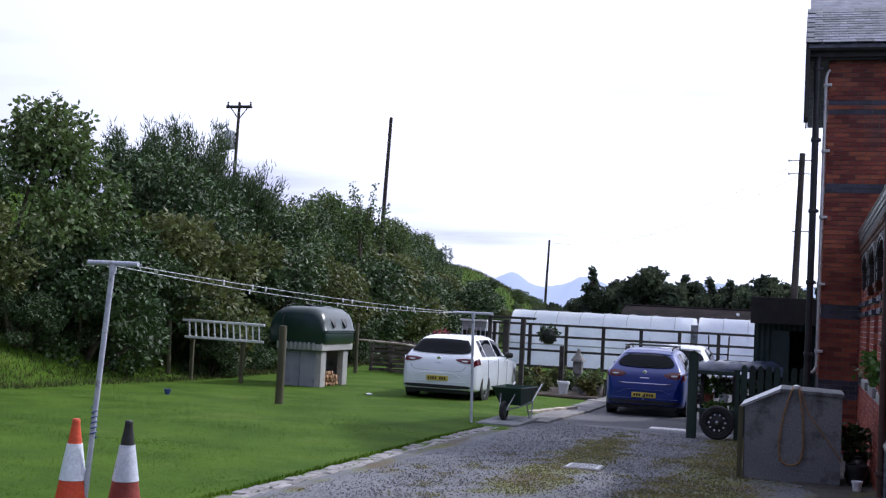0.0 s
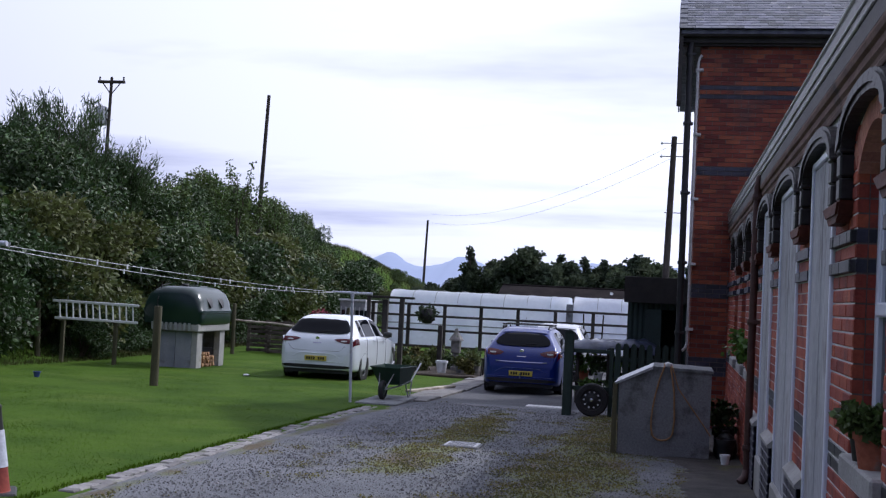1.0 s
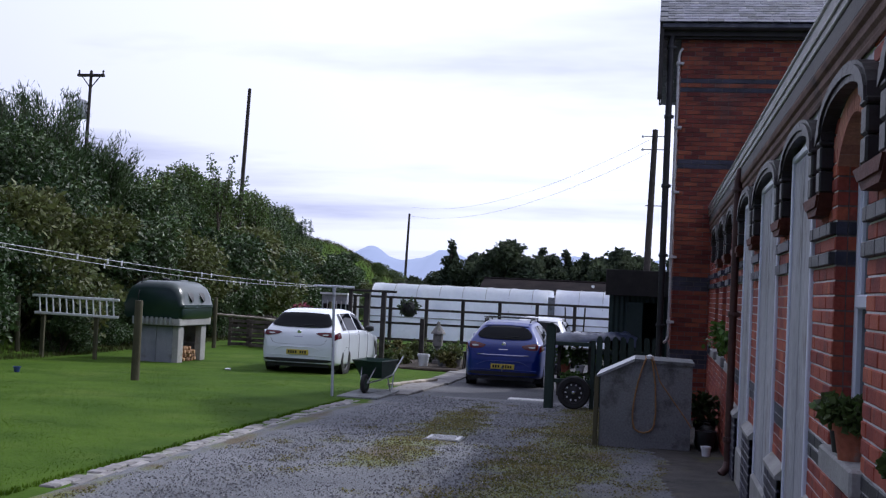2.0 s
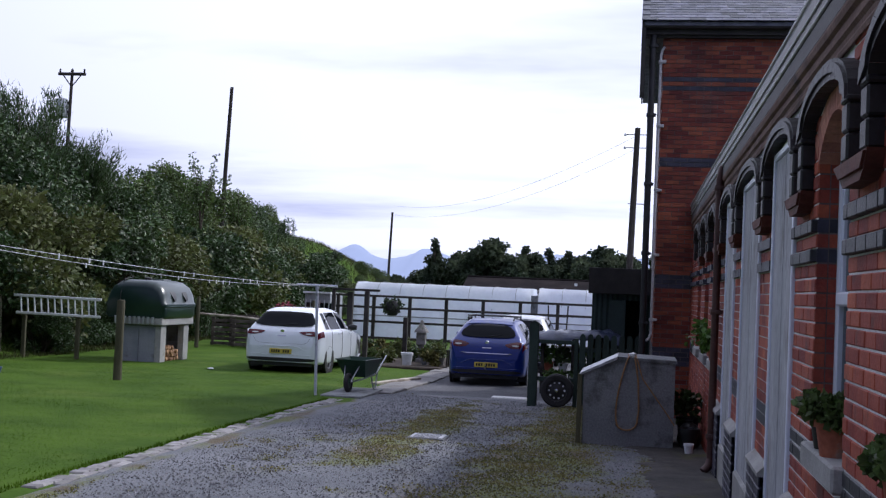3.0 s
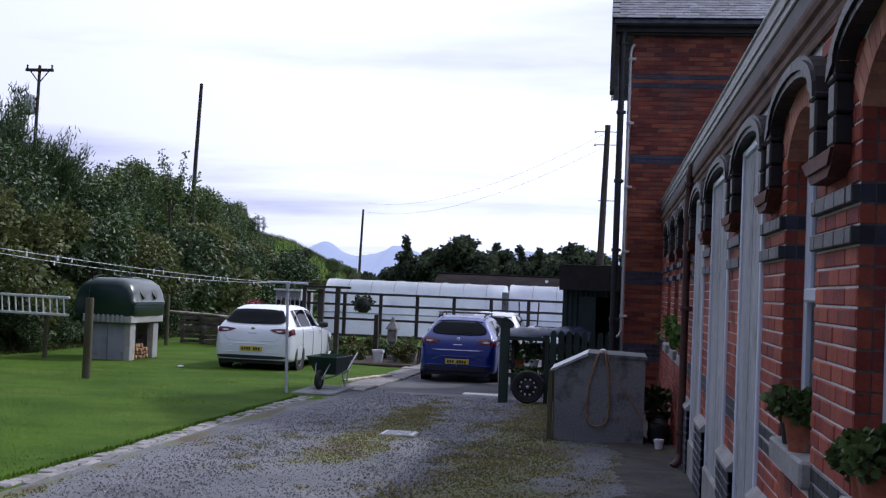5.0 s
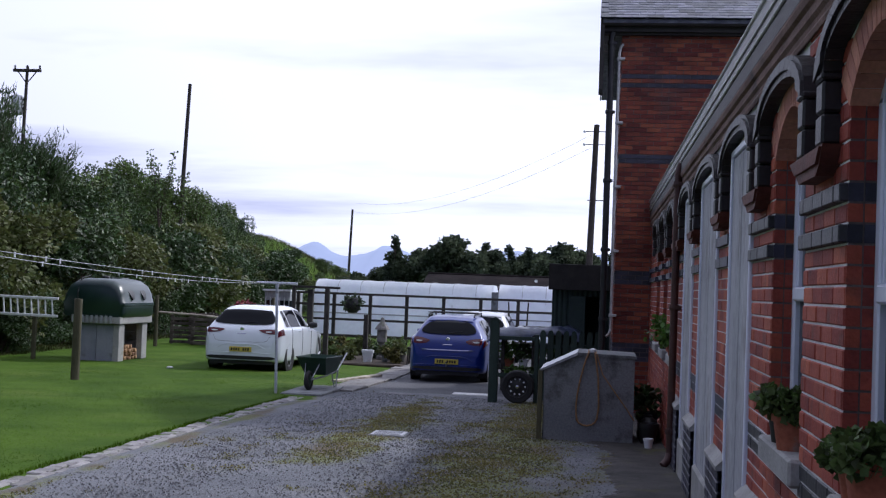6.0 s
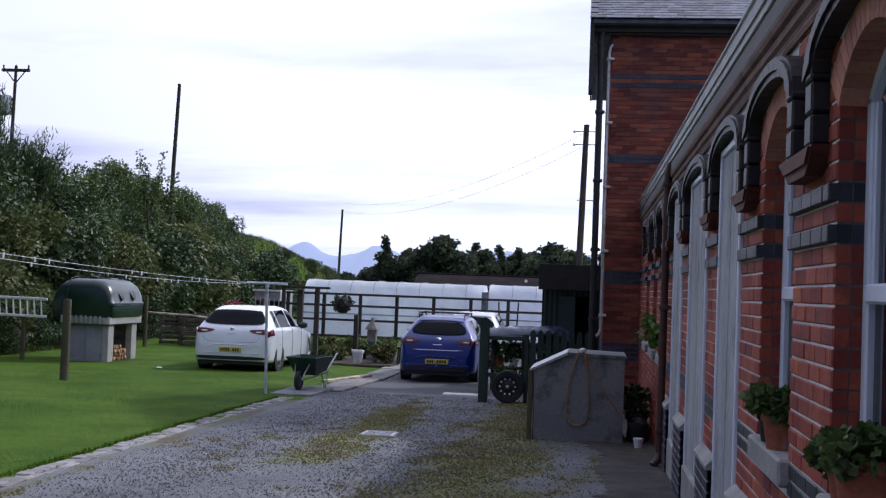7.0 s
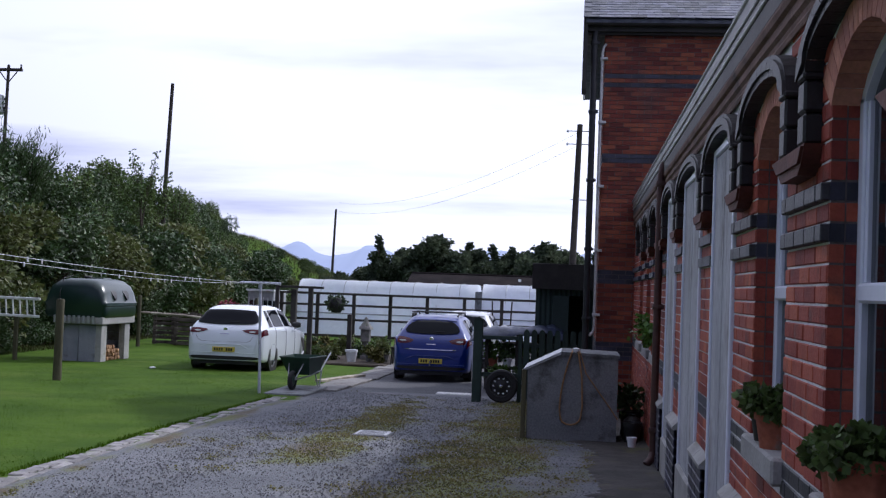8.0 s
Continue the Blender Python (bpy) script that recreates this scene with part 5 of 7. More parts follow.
def hatchback(name, label, m, length, width, height, body_mat, style):
    root = thing(name, label, "car", m, "parked cars")
    sh = CarShape(length, width, height)
    L = length
    body = Build()
    ny, nv = 64, 40
    stations = list(L * (0.5 - 0.5 * np.cos(np.linspace(0, math.pi, ny + 1))))
    for y in stations:
        ring = [sh.point(y, j / nv) for j in range(nv + 1)]
        for p in ring:
            body.v.append(tuple(p))
        for p in ring[-2:0:-1]:
            body.v.append((-p.x, p.y, p.z))
    n = 2 * nv
    for i in range(ny):
        for j in range(n):
            a, b = i * n + j, i * n + (j + 1) % n
            body.f.append((a, b, b + n, a + n))
    body.f.append(tuple(range(n)))
    body.f.append(tuple(ny * n + j for j in reversed(range(n))))
    bo = part("body", body, body_mat, root, smooth=True)
    # glass
    rw = Build()
    gw = 1.0 if style == "white" else 0.86
    zb, zt_ = (1.065, 1.39) if style == "white" else (1.065, 1.33)
    sh.rear_piece(rw, [(-0.70 * gw, zb + 0.05, zb + 0.07), (-0.66 * gw, zb + 0.015, zb + 0.14), (-0.56 * gw, zb, zt_ - 0.05), (-0.46 * gw, zb - 0.01, zt_ - 0.01), (0, zb - 0.02, zt_ + 0.01),
                       (0.46 * gw, zb - 0.01, zt_ - 0.01), (0.56 * gw, zb, zt_ - 0.05), (0.66 * gw, zb + 0.015, zb + 0.14), (0.70 * gw, zb + 0.05, zb + 0.07)], 0.03, 6, 5)
    part("rear_window", rw, M_CARGLASS, bo, "dark tinted rear window", smooth=True)
    ws = Build()
    for s in (-1, 1):
        sh.patch(ws, L * 0.50, L * 0.665, 0.80, 1.0, s, 0.006, 8, 6)
    part("windscreen", ws, M_CARGLASS, bo, smooth=True)
    for s in (-1, 1):
        for y0, y1, t0, t1 in ((0.62, 0.90, 0.80, 0.98), (0.98, 1.80, 1.05, 1.74), (1.88, L * 0.63, 1.82, L * 0.535)):
            sw = Build()
            sh.patch(sw, y0, y1, 0.56, 0.745, s, 0.006, 8, 5, y0b=t0, y1b=t1)
            part("side_window", sw, M_CARGLASS, bo, smooth=True)
        # door seams
        for y in (0.96, 1.84, L * 0.62):
            seam = Build()
            pts = [sh.point(y + 0.05 * math.sin(v * 6), v) + Vector((0.003, 0, 0)) for v in np.linspace(0.18, 0.54, 12)]
            seam.tube([(p.x * s, p.y, p.z) for p in pts], 0.005, 4)
            part("door_seam", seam, M_BLACKP, bo)
        for y in (1.72, 2.62):
            p = sh.point(y, 0.46)
            hd = Build().tube([(p.x * s, y - 0.22, p.z), ((p.x + 0.03) * s, y - 0.18, p.z), ((p.x + 0.03) * s, y - 0.05, p.z), (p.x * s, y - 0.02, p.z)], 0.012, 6)
            part("door_handle", hd, body_mat, bo, smooth=True)
        p = sh.point(L * 0.60, 0.56)
        mr = Build().lathe([(0.001, -0.09), (0.06, -0.08), (0.085, 0), (0.06, 0.08), (0.001, 0.09)], 12,
                           Matrix.Translation(((p.x + 0.12) * s, L * 0.60, p.z + 0.06)) @ Euler((0, radians(90), 0)).to_matrix().to_4x4() @ Matrix.Diagonal((0.9, 0.8, 1.2, 1)))
        mr.tube([(p.x * s, L * 0.60, p.z + 0.02), ((p.x + 0.08) * s, L * 0.60, p.z + 0.05)], 0.025, 6)
        part("door_mirror", mr, M_BLACKP if style == "white" else body_mat, bo, smooth=True)
        # tail light: wraps from the tail to the flank
        tl = Build()
        if style == "white":
            sh.patch(tl, 0.06, 0.36, 0.415, 0.50, s, 0.010, 8, 5, y0b=0.085, y1b=0.30)
            sh.rear_piece(tl, [(s * x, z0, z1) for x, z0, z1 in ((0.40, 0.915, 0.925), (0.48, 0.88, 0.945), (0.62, 0.85, 0.955), (0.74, 0.845, 0.955), (0.81, 0.85, 0.945))], 0.012)
        else:
            sh.patch(tl, 0.055, 0.36, 0.42, 0.505, s, 0.010, 8, 5, y0b=0.10, y1b=0.30)
            sh.rear_piece(tl, [(s * x, z0, z1) for x, z0, z1 in ((0.40, 0.895, 0.915), (0.47, 0.85, 0.94), (0.58, 0.83, 0.965), (0.68, 0.83, 0.98), (0.76, 0.85, 0.965))], 0.012)
        t_l = part("tail_light", tl, M_TAIL, bo, "dark red tail light", smooth=False)
        part("clear_lens", sh.rear_piece(Build(), [(s * 0.56, 0.885, 0.907), (s * 0.64, 0.877, 0.913), (s * 0.70, 0.89, 0.905)], 0.018, 2), M_CLEARL, t_l)
        # wheel arches and wheels
        for y in (0.80 if style != "white" else 0.82, L - 0.83):
            p = sh.point(y, 0.25)
            ar = Build().lathe([(0.30, -0.06), (0.375, -0.06), (0.375, 0.004), (0.30, 0.004)], 28, Matrix.Translation(((p.x - 0.0) * s, y, 0.31)) @ Euler((0, radians(90) * s, 0)).to_matrix().to_4x4(), False)
            part("wheel_arch", ar, M_BLACKP, bo)
            wheel(root, (p.x - 0.085) * s, y, 0.315, s, M_RIM)
    # bumper foot, diffuser, plate, handle, badge, wiper
    hw = width / 2
    bump = sh.rear_piece(Build(), [(-hw * 0.88, 0.30, 0.32), (-hw * 0.78, 0.275, 0.34), (-hw * 0.45, 0.265, 0.345), (hw * 0.45, 0.265, 0.345), (hw * 0.78, 0.275, 0.34), (hw * 0.88, 0.30, 0.32)], 0.010, 2)
    bump.prism([(-hw * 0.78, 0.16), (hw * 0.78, 0.16), (hw * 0.80, 0.28), (-hw * 0.80, 0.28)], 0.06, 0.4)
    part("bumper_insert", bump, M_BLACKP, bo, "dark lower bumper")
    plate_z = 0.49 if style == "white" else 0.455
    crease = Build()
    for z_, w_ in ((plate_z + 0.115, 0.34), (plate_z - 0.075, 0.52)):
        pts = [(x, z_ - 0.10 * smooth_step(w_, w_ + 0.28, abs(x)) * (1 if z_ > plate_z else 0)) for x in np.linspace(-w_ - 0.22, w_ + 0.22, 17)]
        crease.tube([(x, sh.rear_y(x, z) - 0.002, z) for x, z in pts], 0.008, 6)
    part("plate_recess", crease, body_mat, bo, smooth=True)
    seam = Build()
    pts = [(-0.66, 0.79), (-0.60, 0.70), (-0.52, 0.665), (0.0, 0.655), (0.52, 0.665), (0.60, 0.70), (0.66, 0.79)]
    seam.tube([(x, sh.rear_y(x, z) + 0.001, z) for x, z in pts], 0.004, 5)
    part("tailgate_seam", seam, M_BLACKP, bo)
    for s in (-1, 1):
        part("splash_flap", Build().box(min(s * hw * 0.93, s * hw * 0.72), max(s * hw * 0.93, s * hw * 0.72), 0.42, 0.44, 0.09, 0.34, 0.006), M_BLACKP, bo)
    plate_with_bars(bo, 0.52, 0.112, -0.006, plate_z, (1, 1, 1, 1, 0, 1, 1, 1) if style == "white" else (1, 1, 1, 0, 1, 1, 1, 1))
    part("badge", Build().lathe([(0.001, 0), (0.052, 0), (0.045, 0.014), (0.001, 0.016)], 16, pose(0, sh.rear_y(0, 0.93) + 0.004, 0.93, 90, 0, 0)), M_CHROME, bo, "round chrome badge", smooth=True)
    part("wiper", Build().tube([(x, sh.rear_y(x, z) - 0.036, z) for x, z in ((0.0, zb + 0.01), (0.12, zb + 0.03), (0.30, zb + 0.05))], 0.008, 5), M_BLACKP, bo)
    lip = sh.rear_piece(Build(), [(-0.50, height - 0.115, height - 0.095), (-0.3, height - 0.10, height - 0.07), (0, height - 0.095, height - 0.06), (0.3, height - 0.10, height - 0.07), (0.50, height - 0.115, height - 0.095)], 0.035, 2)
    part("spoiler", lip, body_mat, bo, smooth=True)
    if style == "blue":
        part("chrome_strip", sh.rear_piece(Build(), [(-0.56, 0.708, 0.72), (-0.4, 0.698, 0.718), (0.4, 0.698, 0.718), (0.56, 0.708, 0.72)], 0.012, 1), M_CHROME, bo, "bright trim strip")
        part("tow_ball", Build().tube([(0, 0.1, 0.36), (0, -0.08, 0.36), (0, -0.09, 0.42)], 0.016, 6).lathe([(0.001, -0.025), (0.022, -0.012), (0.022, 0.012), (0.001, 0.025)], 10, pose(0, -0.09, 0.44)), M_CHROME, bo, smooth=True)
        for s in (-1, 1):
            part("roof_rail", Build().tube([(s * 0.50, 0.72, height - 0.02), (s * 0.51, 0.80, height + 0.035), (s * 0.54, 1.9, height + 0.045), (s * 0.54, 2.0, height - 0.01)], 0.018, 6), M_BLACKP, bo, smooth=True)
        for y in (0.95, 1.75):
            part("roof_bar", Build().box(-0.58, 0.58, y - 0.03, y + 0.03, height + 0.045, height + 0.07, 0.01), M_BLACKP, bo, "black roof bar")
        part("aerial", Build().tube([(0, 0.85, height), (0, 0.62, height + 0.22)], 0.005, 5, r1=0.003), M_BLACKP, bo)
        part("badge_bar", sh.rear_piece(Build(), [(-0.10, 0.815, 0.835), (0.10, 0.815, 0.835)], 0.008, 1), M_CHROME, bo)
    else:
        part("badge_bar", sh.rear_piece(Build(), [(-0.10, 0.83, 0.845), (0.10, 0.83, 0.845)], 0.006, 1), M_CHROME, bo)
    # seats seen through the glass
    for x in (-0.38, 0.38):
        part("seat", Build().box(x - 0.24, x + 0.24, 1.9, 2.1, 0.5, 1.08, 0.05).box(x - 0.12, x + 0.12, 1.93, 2.05, 1.1, 1.26, 0.04), M_BLACKP, root)
    return root


hatchback("car", "white five-door hatchback parked on the lawn", pose(-7.86, 25.75, lane_z(26) + 0.035, 0, 0, -1.0), 4.26, 1.83, 1.47, M_WHITE, "white")
hatchback("car", "blue hatchback with black roof bars on the lane", pose(-3.22, 25.85, lane_z(26), 0, 0, 0.0), 4.06, 1.74, 1.45, M_BLUE, "blue")
hatchback("car", "silver hatchback parked beyond the blue car", pose(-3.02, 31.2, lane_z(30), 0, 0, 0.0), 4.0, 1.70, 1.46, M_SILVER, "silver")


# ---------- yard things ----------
def traffic_cone(m, top_mat, sleeve_mat, foot_mat, label):
    root = thing("traffic_cone", label, "traffic cone", m, "traffic cones")
    root.scale = (1, 1, 0.94)

    def cone(z0, z1, extra=0.0):
        r = lambda z: 0.132 - 0.106 * (z - 0.035) / 0.70 + extra
        return [(r(z), z) for z in np.linspace(z0, z1, 6)]
    part("base", Build().box(-0.18, 0.18, -0.18, 0.18, 0, 0.035, 0.014), M_BLACKP if foot_mat is M_REDDARK else foot_mat, root)
    part("skirt", Build().lathe([(0.145, 0.03)] + cone(0.04, 0.235), 24), foot_mat, root, smooth=True)
    part("sleeve", Build().lathe(cone(0.235, 0.535, 0.004), 24), sleeve_mat, root, "white reflective sleeve", smooth=True)
    part("tip", Build().lathe(cone(0.535, 0.70) + [(0.032, 0.705), (0.032, 0.73), (0.024, 0.74), (0.001, 0.742)], 24), top_mat, root, smooth=True)
    return root


traffic_cone(pose(-5.42, 8.15, lane_z(8.1) - 0.01, 0, 0, 12), M_ORANGE, M_SLEEVE, M_ORANGE, "orange traffic cone with a torn white sleeve")
traffic_cone(pose(-5.09, 8.38, lane_z(8.3) - 0.01, 1.5, 0, 30), M_BLACKP, M_SLEEVE_D, M_REDDARK, "faded traffic cone with scuffed sleeve and black tip")


def line_pole(m, h, lean, half, material, label, wide):
    root = thing("clothes_pole", label, "clothes line pole", m, "clothes line poles")
    t = Vector((lean[0], lean[1], h))
    part("pole", Build().tube([(0, 0, -0.1), tuple(t * 0.4), tuple(t)], wide, 12), material, root, smooth=True)
    part("cross_bar", Build().tube([t + Vector((-half, 0, 0.01)), t + Vector((half, 0, 0.01))], wide * 0.95, 10), material, root, smooth=True)
    for s in (-0.95, -0.35, 0.35, 0.95):
        part("hook", Build().tube([t + Vector((s * half, 0.0, 0)), t + Vector((s * half, 0.05, -0.02)), t + Vector((s * half, 0.06, 0.02))], 0.006, 5), M_GALV, root)
    part("collar", Build().lathe([(wide * 1.3, h - 0.07), (wide * 1.35, h - 0.03), (wide * 1.2, h)], 12, Matrix.Translation((lean[0], lean[1], 0))), material, root)
    return root


near_pole = line_pole(pose(-5.32, 8.17, lane_z(8.2)), 1.91, (0.125, 0), 0.225, M_GPOLE, "grey T-shaped clothes pole with peeling paint", 0.022)
part("cord_wrap", Build().tube([(0.03 + 0.0012 * 40, 0, 0.55)] + [(0.046 + 0.024 * math.cos(k * 0.9), 0.027 * math.sin(k * 0.9), 0.55 + k * 0.006) for k in range(40)], 0.006, 5), M_BLUEP, near_pole, "blue cord wound round the pole")
line_pole(pose(-5.44, 20.0, lane_z(20)), 1.90, (-0.06, 0), 0.36, M_GPOLE, "slim grey T-shaped clothes pole at the lawn edge", 0.025)
for x0, x1, sag in ((-5.00, -5.15, 0.06), (-5.22, -5.80, 0.09)):
    root = thing("clothes_line", "pale twisted clothes line with pegs", "clothes line", pose(0, 0, 0), "clothes lines")
    pts = []
    for t in np.linspace(0, 1, 40):
        pts.append((x0 + (x1 - x0) * t, 8.2 + 11.8 * t, 1.815 + (1.56 - 1.815) * t - 4 * sag * t * (1 - t)))
    part("cord", Build().tube(pts, 0.004, 5), M_CORD, root)
    for t in sorted(rb.uniform(0.12, 0.95) for _ in range(11)):
        i = int(t * 39)
        p = pts[i]
        pg = Build().box(p[0] - 0.005, p[0] + 0.005, p[1] - 0.011, p[1] - 0.003, p[2] - 0.036, p[2] + 0.012, 0.002).box(p[0] - 0.005, p[0] + 0.005, p[1] + 0.002, p[1] + 0.010, p[2] - 0.036, p[2] + 0.012, 0.002)
        part("peg", pg, M_WHITEP, root)


def post(x, y, h, r, label, lean=0.0, material=M_POST):
    ob = thing("fence_post", label, "post", pose(x, y, ground_z(x, y) - 0.02, 0, lean, rb.uniform(0, 30)), "old fence posts")
    part("shaft", Build().lathe([(r, -0.2), (r * 1.02, 0.1), (r * 0.97, h * 0.6), (r * 0.95, h - 0.015), (r * 0.82, h), (0.001, h + 0.004)], 10), material, ob, smooth=True)
    return ob


post(-9.18, 20.18, 1.46, 0.075, "stout weathered round timber post on the lawn")
post(-14.84, 26.0, 1.38, 0.06, "leaning weathered post at the foot of the bank", -2)
post(-12.7, 33.2, 1.50, 0.06, "thin weathered post by the pallets")
post(-10.0, 36.0, 1.5, 0.05, "thin weathered post by the pallets")

# ladder hung on two posts
lad = thing("ladder", "aluminium ladder lying sideways on two posts", "ladder", pose(-14.36, 25.85, 0.60, 0, 0.8, 3.2))
for z in (0.0, 0.40):
    part("stile", Build().box(0.0 if z == 0 else -0.08, 2.06, -0.03, 0.03, z, z + 0.06, 0.008), M_ALU, lad)
for k in range(12):
    part("rung", Build().tube([(0.13 + k * 0.165, 0, 0.05), (0.09 + k * 0.165, 0, 0.41)], 0.02, 8), M_ALU, lad)
for x in (-14.2, -12.85):
    p = thing("ladder_post", "short weathered post carrying the ladder", "post", pose(x, 25.97, ground_z(x, 25.97)), "ladder posts")
    hh = 0.585 - ground_z(x, 25.97)
    part("shaft", Build().box(-0.045, 0.045, -0.04, 0.04, -0.2, hh, 0.01), M_POST, p)
    part("peg", Build().tube([(0, 0, hh - 0.02), (0, -0.22, hh + 0.0)], 0.018, 6), M_POST, p)

# oil tank on a block store
zt = lane_z(26) + 0.05
store = thing("block_store", "grey concrete block log store under the tank", "log store", pose(-11.55, 27.3, zt))
blk = Build().box(-0.215, 0.215, -0.05, 0.05, -0.105, 0.105, 0.008).mesh("block")
blk.materials.append(M_BLOCK)


def block_run(x0, x1, y, z0, rows, along):
    for r_ in range(rows):
        n_k = max(1, round((x1 - x0) / 0.44))
        w = (x1 - x0) / n_k
        for k in range(n_k):
            ob = new("block", blk); ob.parent = store
            c = x0 + (k + 0.5) * w
            m_ = pose(c, y, z0 + 0.108 + r_ * 0.216) if along == "x" else pose(y, c, z0 + 0.108 + r_ * 0.216, 0, 0, 90)
            ob.matrix_basis = m_ @ Matrix.Diagonal((w / 0.44, 1, 1, 1))


for x0, x1 in ((-0.42, 0.012), (0.022, 0.42)):
    part("panel", Build().box(x0, x1, -0.90, -0.80, 0, 0.868, 0.01), M_BLOCK, store, "smooth blue-grey concrete panel")
block_run(-0.42, 0.45, 0.85, 0, 4, "x")
block_run(-0.80, 0.80, -0.38, 0, 4, "y")
for y in (-0.72, 0.70):
    part("pier", Build().box(0.40, 0.56, y - 0.16, y + 0.16, 0, 0.87, 0.012), M_CONC_L, store, "pale block pier")
part("slab", Build().box(-0.55, 0.62, -1.0, 1.0, 0.88, 1.06, 0.015), M_CONC_L, store, "pale concrete bearer slab")
for k in range(9):
    part("corrugation", Build().tube([(-0.52 + k * 0.115, -1.02, 0.90), (-0.52 + k * 0.115, -1.03, 1.07)], 0.035, 8), M_GALV, store)
for k in range(22):
    z = 0.055 + 0.088 * (k // 6)
    y = -0.42 + (k % 6) * 0.16 + rb.uniform(-0.035, 0.035)
    ob = part("log", Build().lathe([(0.03, -0.16), (0.052, -0.15), (0.05, 0.15), (0.03, 0.16)], 7), M_LOG, None)
    ob.matrix_world = pose(-11.2 + rb.uniform(-0.04, 0.04), 27.3 + y, zt + z, 0, 90 + rb.uniform(-5, 5), rb.uniform(-25, 25))
    tagged(ob, "split firewood log stacked in the block store", "log", "firewood logs")

tank = thing("oil_tank", "dark green plastic oil tank on the block store", "oil tank", pose(-11.62, 27.3, zt + 1.04))
tank.scale = (1, 1, 0.92)
prof = [(-0.70, 0.0), (0.70, 0.0), (0.75, 0.06), (0.75, 0.28), (0.77, 0.30), (0.77, 0.37), (0.74, 0.40), (0.70, 0.62), (0.60, 0.82), (0.44, 0.93), (0.25, 0.97), (-0.25, 0.97),
        (-0.44, 0.93), (-0.60, 0.82), (-0.70, 0.62), (-0.74, 0.40), (-0.77, 0.37), (-0.77, 0.30), (-0.75, 0.28), (-0.75, 0.06)]
tb = Build()
ys_t = [(-1.0, 0.80), (-0.97, 0.90), (-0.90, 0.96), (-0.75, 1.0), (0.75, 1.0), (0.90, 0.96), (0.97, 0.90), (1.0, 0.80)]
for y, s in ys_t:
    for x, z in prof:
        tb.v.append((x * (0.5 + 0.5 * s), y, z * s if z > 0.4 else z))
n_p = len(prof)
for i in range(len(ys_t) - 1):
    for j in range(n_p):
        a, b = i * n_p + j, i * n_p + (j + 1) % n_p
        tb.f.append((a, b, b + n_p, a + n_p))
tb.f.append(tuple(range(n_p))); tb.f.append(tuple((len(ys_t) - 1) * n_p + j for j in reversed(range(n_p))))
tank_body = part("shell", tb, M_TANK, tank, smooth=True)
# hand recesses laid on flush, their shade put in as black colour
for y in (-0.42, 0.30):
    rc = Build()
    for t0, t1 in zip(np.linspace(0, 1, 7), np.linspace(0, 1, 7)[1:]):
        def pt(t):
            a_ = radians(8 + 52 * t)
            return Vector((0.765 - 0.24 * t ** 1.7, 0, 0.44 + 0.42 * t))
        w0, w1 = 0.13 * math.sin(math.pi * min(0.97, max(0.03, t0))) + 0.02, 0.13 * math.sin(math.pi * min(0.97, max(0.03, t1))) + 0.02
        p0, p1 = pt(t0), pt(t1)
        rc.add([(p0.x, y - w0, p0.z), (p0.x, y + w0, p0.z), (p1.x, y + w1, p1.z), (p1.x, y - w1, p1.z), (p0.x - 0.06, y - w0, p0.z), (p0.x - 0.06, y + w0, p0.z), (p1.x - 0.06, y + w1, p1.z), (p1.x - 0.06, y - w1, p1.z)],
               [(0, 1, 2, 3), (4, 7, 6, 5), (0, 4, 5, 1), (3, 2, 6, 7), (0, 3, 7, 4), (1, 5, 6, 2)])
    part("recess", rc, M_BLACKP, tank_body, "hand recess drawn as a black patch for its shade")
part("filler_cap", Build().lathe([(0.09, 0), (0.09, 0.06), (0.07, 0.08), (0.001, 0.085)], 16, pose(0, -0.3, 0.96)), M_BLACKP, tank, smooth=True)
part("lid", Build().box(-0.22, 0.22, 0.1, 0.6, 0.955, 1.0, 0.02), M_TANK, tank)
part("feed_pipe", Build().tube([(-0.35, -1.03, 0.1), (-0.35, -1.04, 0.6), (-0.33, -0.9, 0.97), (-0.3, -0.5, 1.03)], 0.012, 6), M_BLACKP, tank)

# wheelbarrow on a paving slab
slab = structure("paving_slab", Build().box(-5.35, -4.62, 19.95, 21.75, lane_z(20.5) - 0.05, lane_z(20.5) + 0.045, 0.012), M_CONC, "low dark concrete slab at the lawn edge", "paving slab")
wb = thing("wheelbarrow", "dark green wheelbarrow with steel frame on a slab", "wheelbarrow", pose(-5.0, 21.05, lane_z(20.5) + 0.045, 0, 0, -6))
tray, k0 = Build(), 0
lo = [(-0.20, -0.15), (0.20, -0.20), (0.20, 0.35), (-0.20, 0.35)]
bot = [(-0.22, -0.02), (0.22, -0.02), (0.24, 0.52), (-0.24, 0.52)]
topr = [(-0.31, -0.32), (0.31, -0.32), (0.35, 0.62), (-0.35, 0.62)]
zs = (0.27, 0.62)
for w_, in ((0.0,), (0.012,)):
    k = len(tray.v)
    tray.v += [(x * (1 - w_ * 2), y, zs[0] + w_) for x, y in bot] + [(x * (1 - w_ * 2), y * (1 - w_), zs[1] - (0.05 if y < 0 else 0) * 0) for x, y in topr]
    tray.f += [(k, k + 1, k + 2, k + 3)] + [(k + i, k + (i + 1) % 4, k + 4 + (i + 1) % 4, k + 4 + i) for i in range(4)]
tr_ob = part("tray", quick_mesh("tray", tray.v, tray.f), M_BARROW, wb)
part("rim", Build().tube([(x, y, zs[1]) for x, y in topr] + [(topr[0][0], topr[0][1], zs[1])], 0.014, 6), M_BARROW, tr_ob)
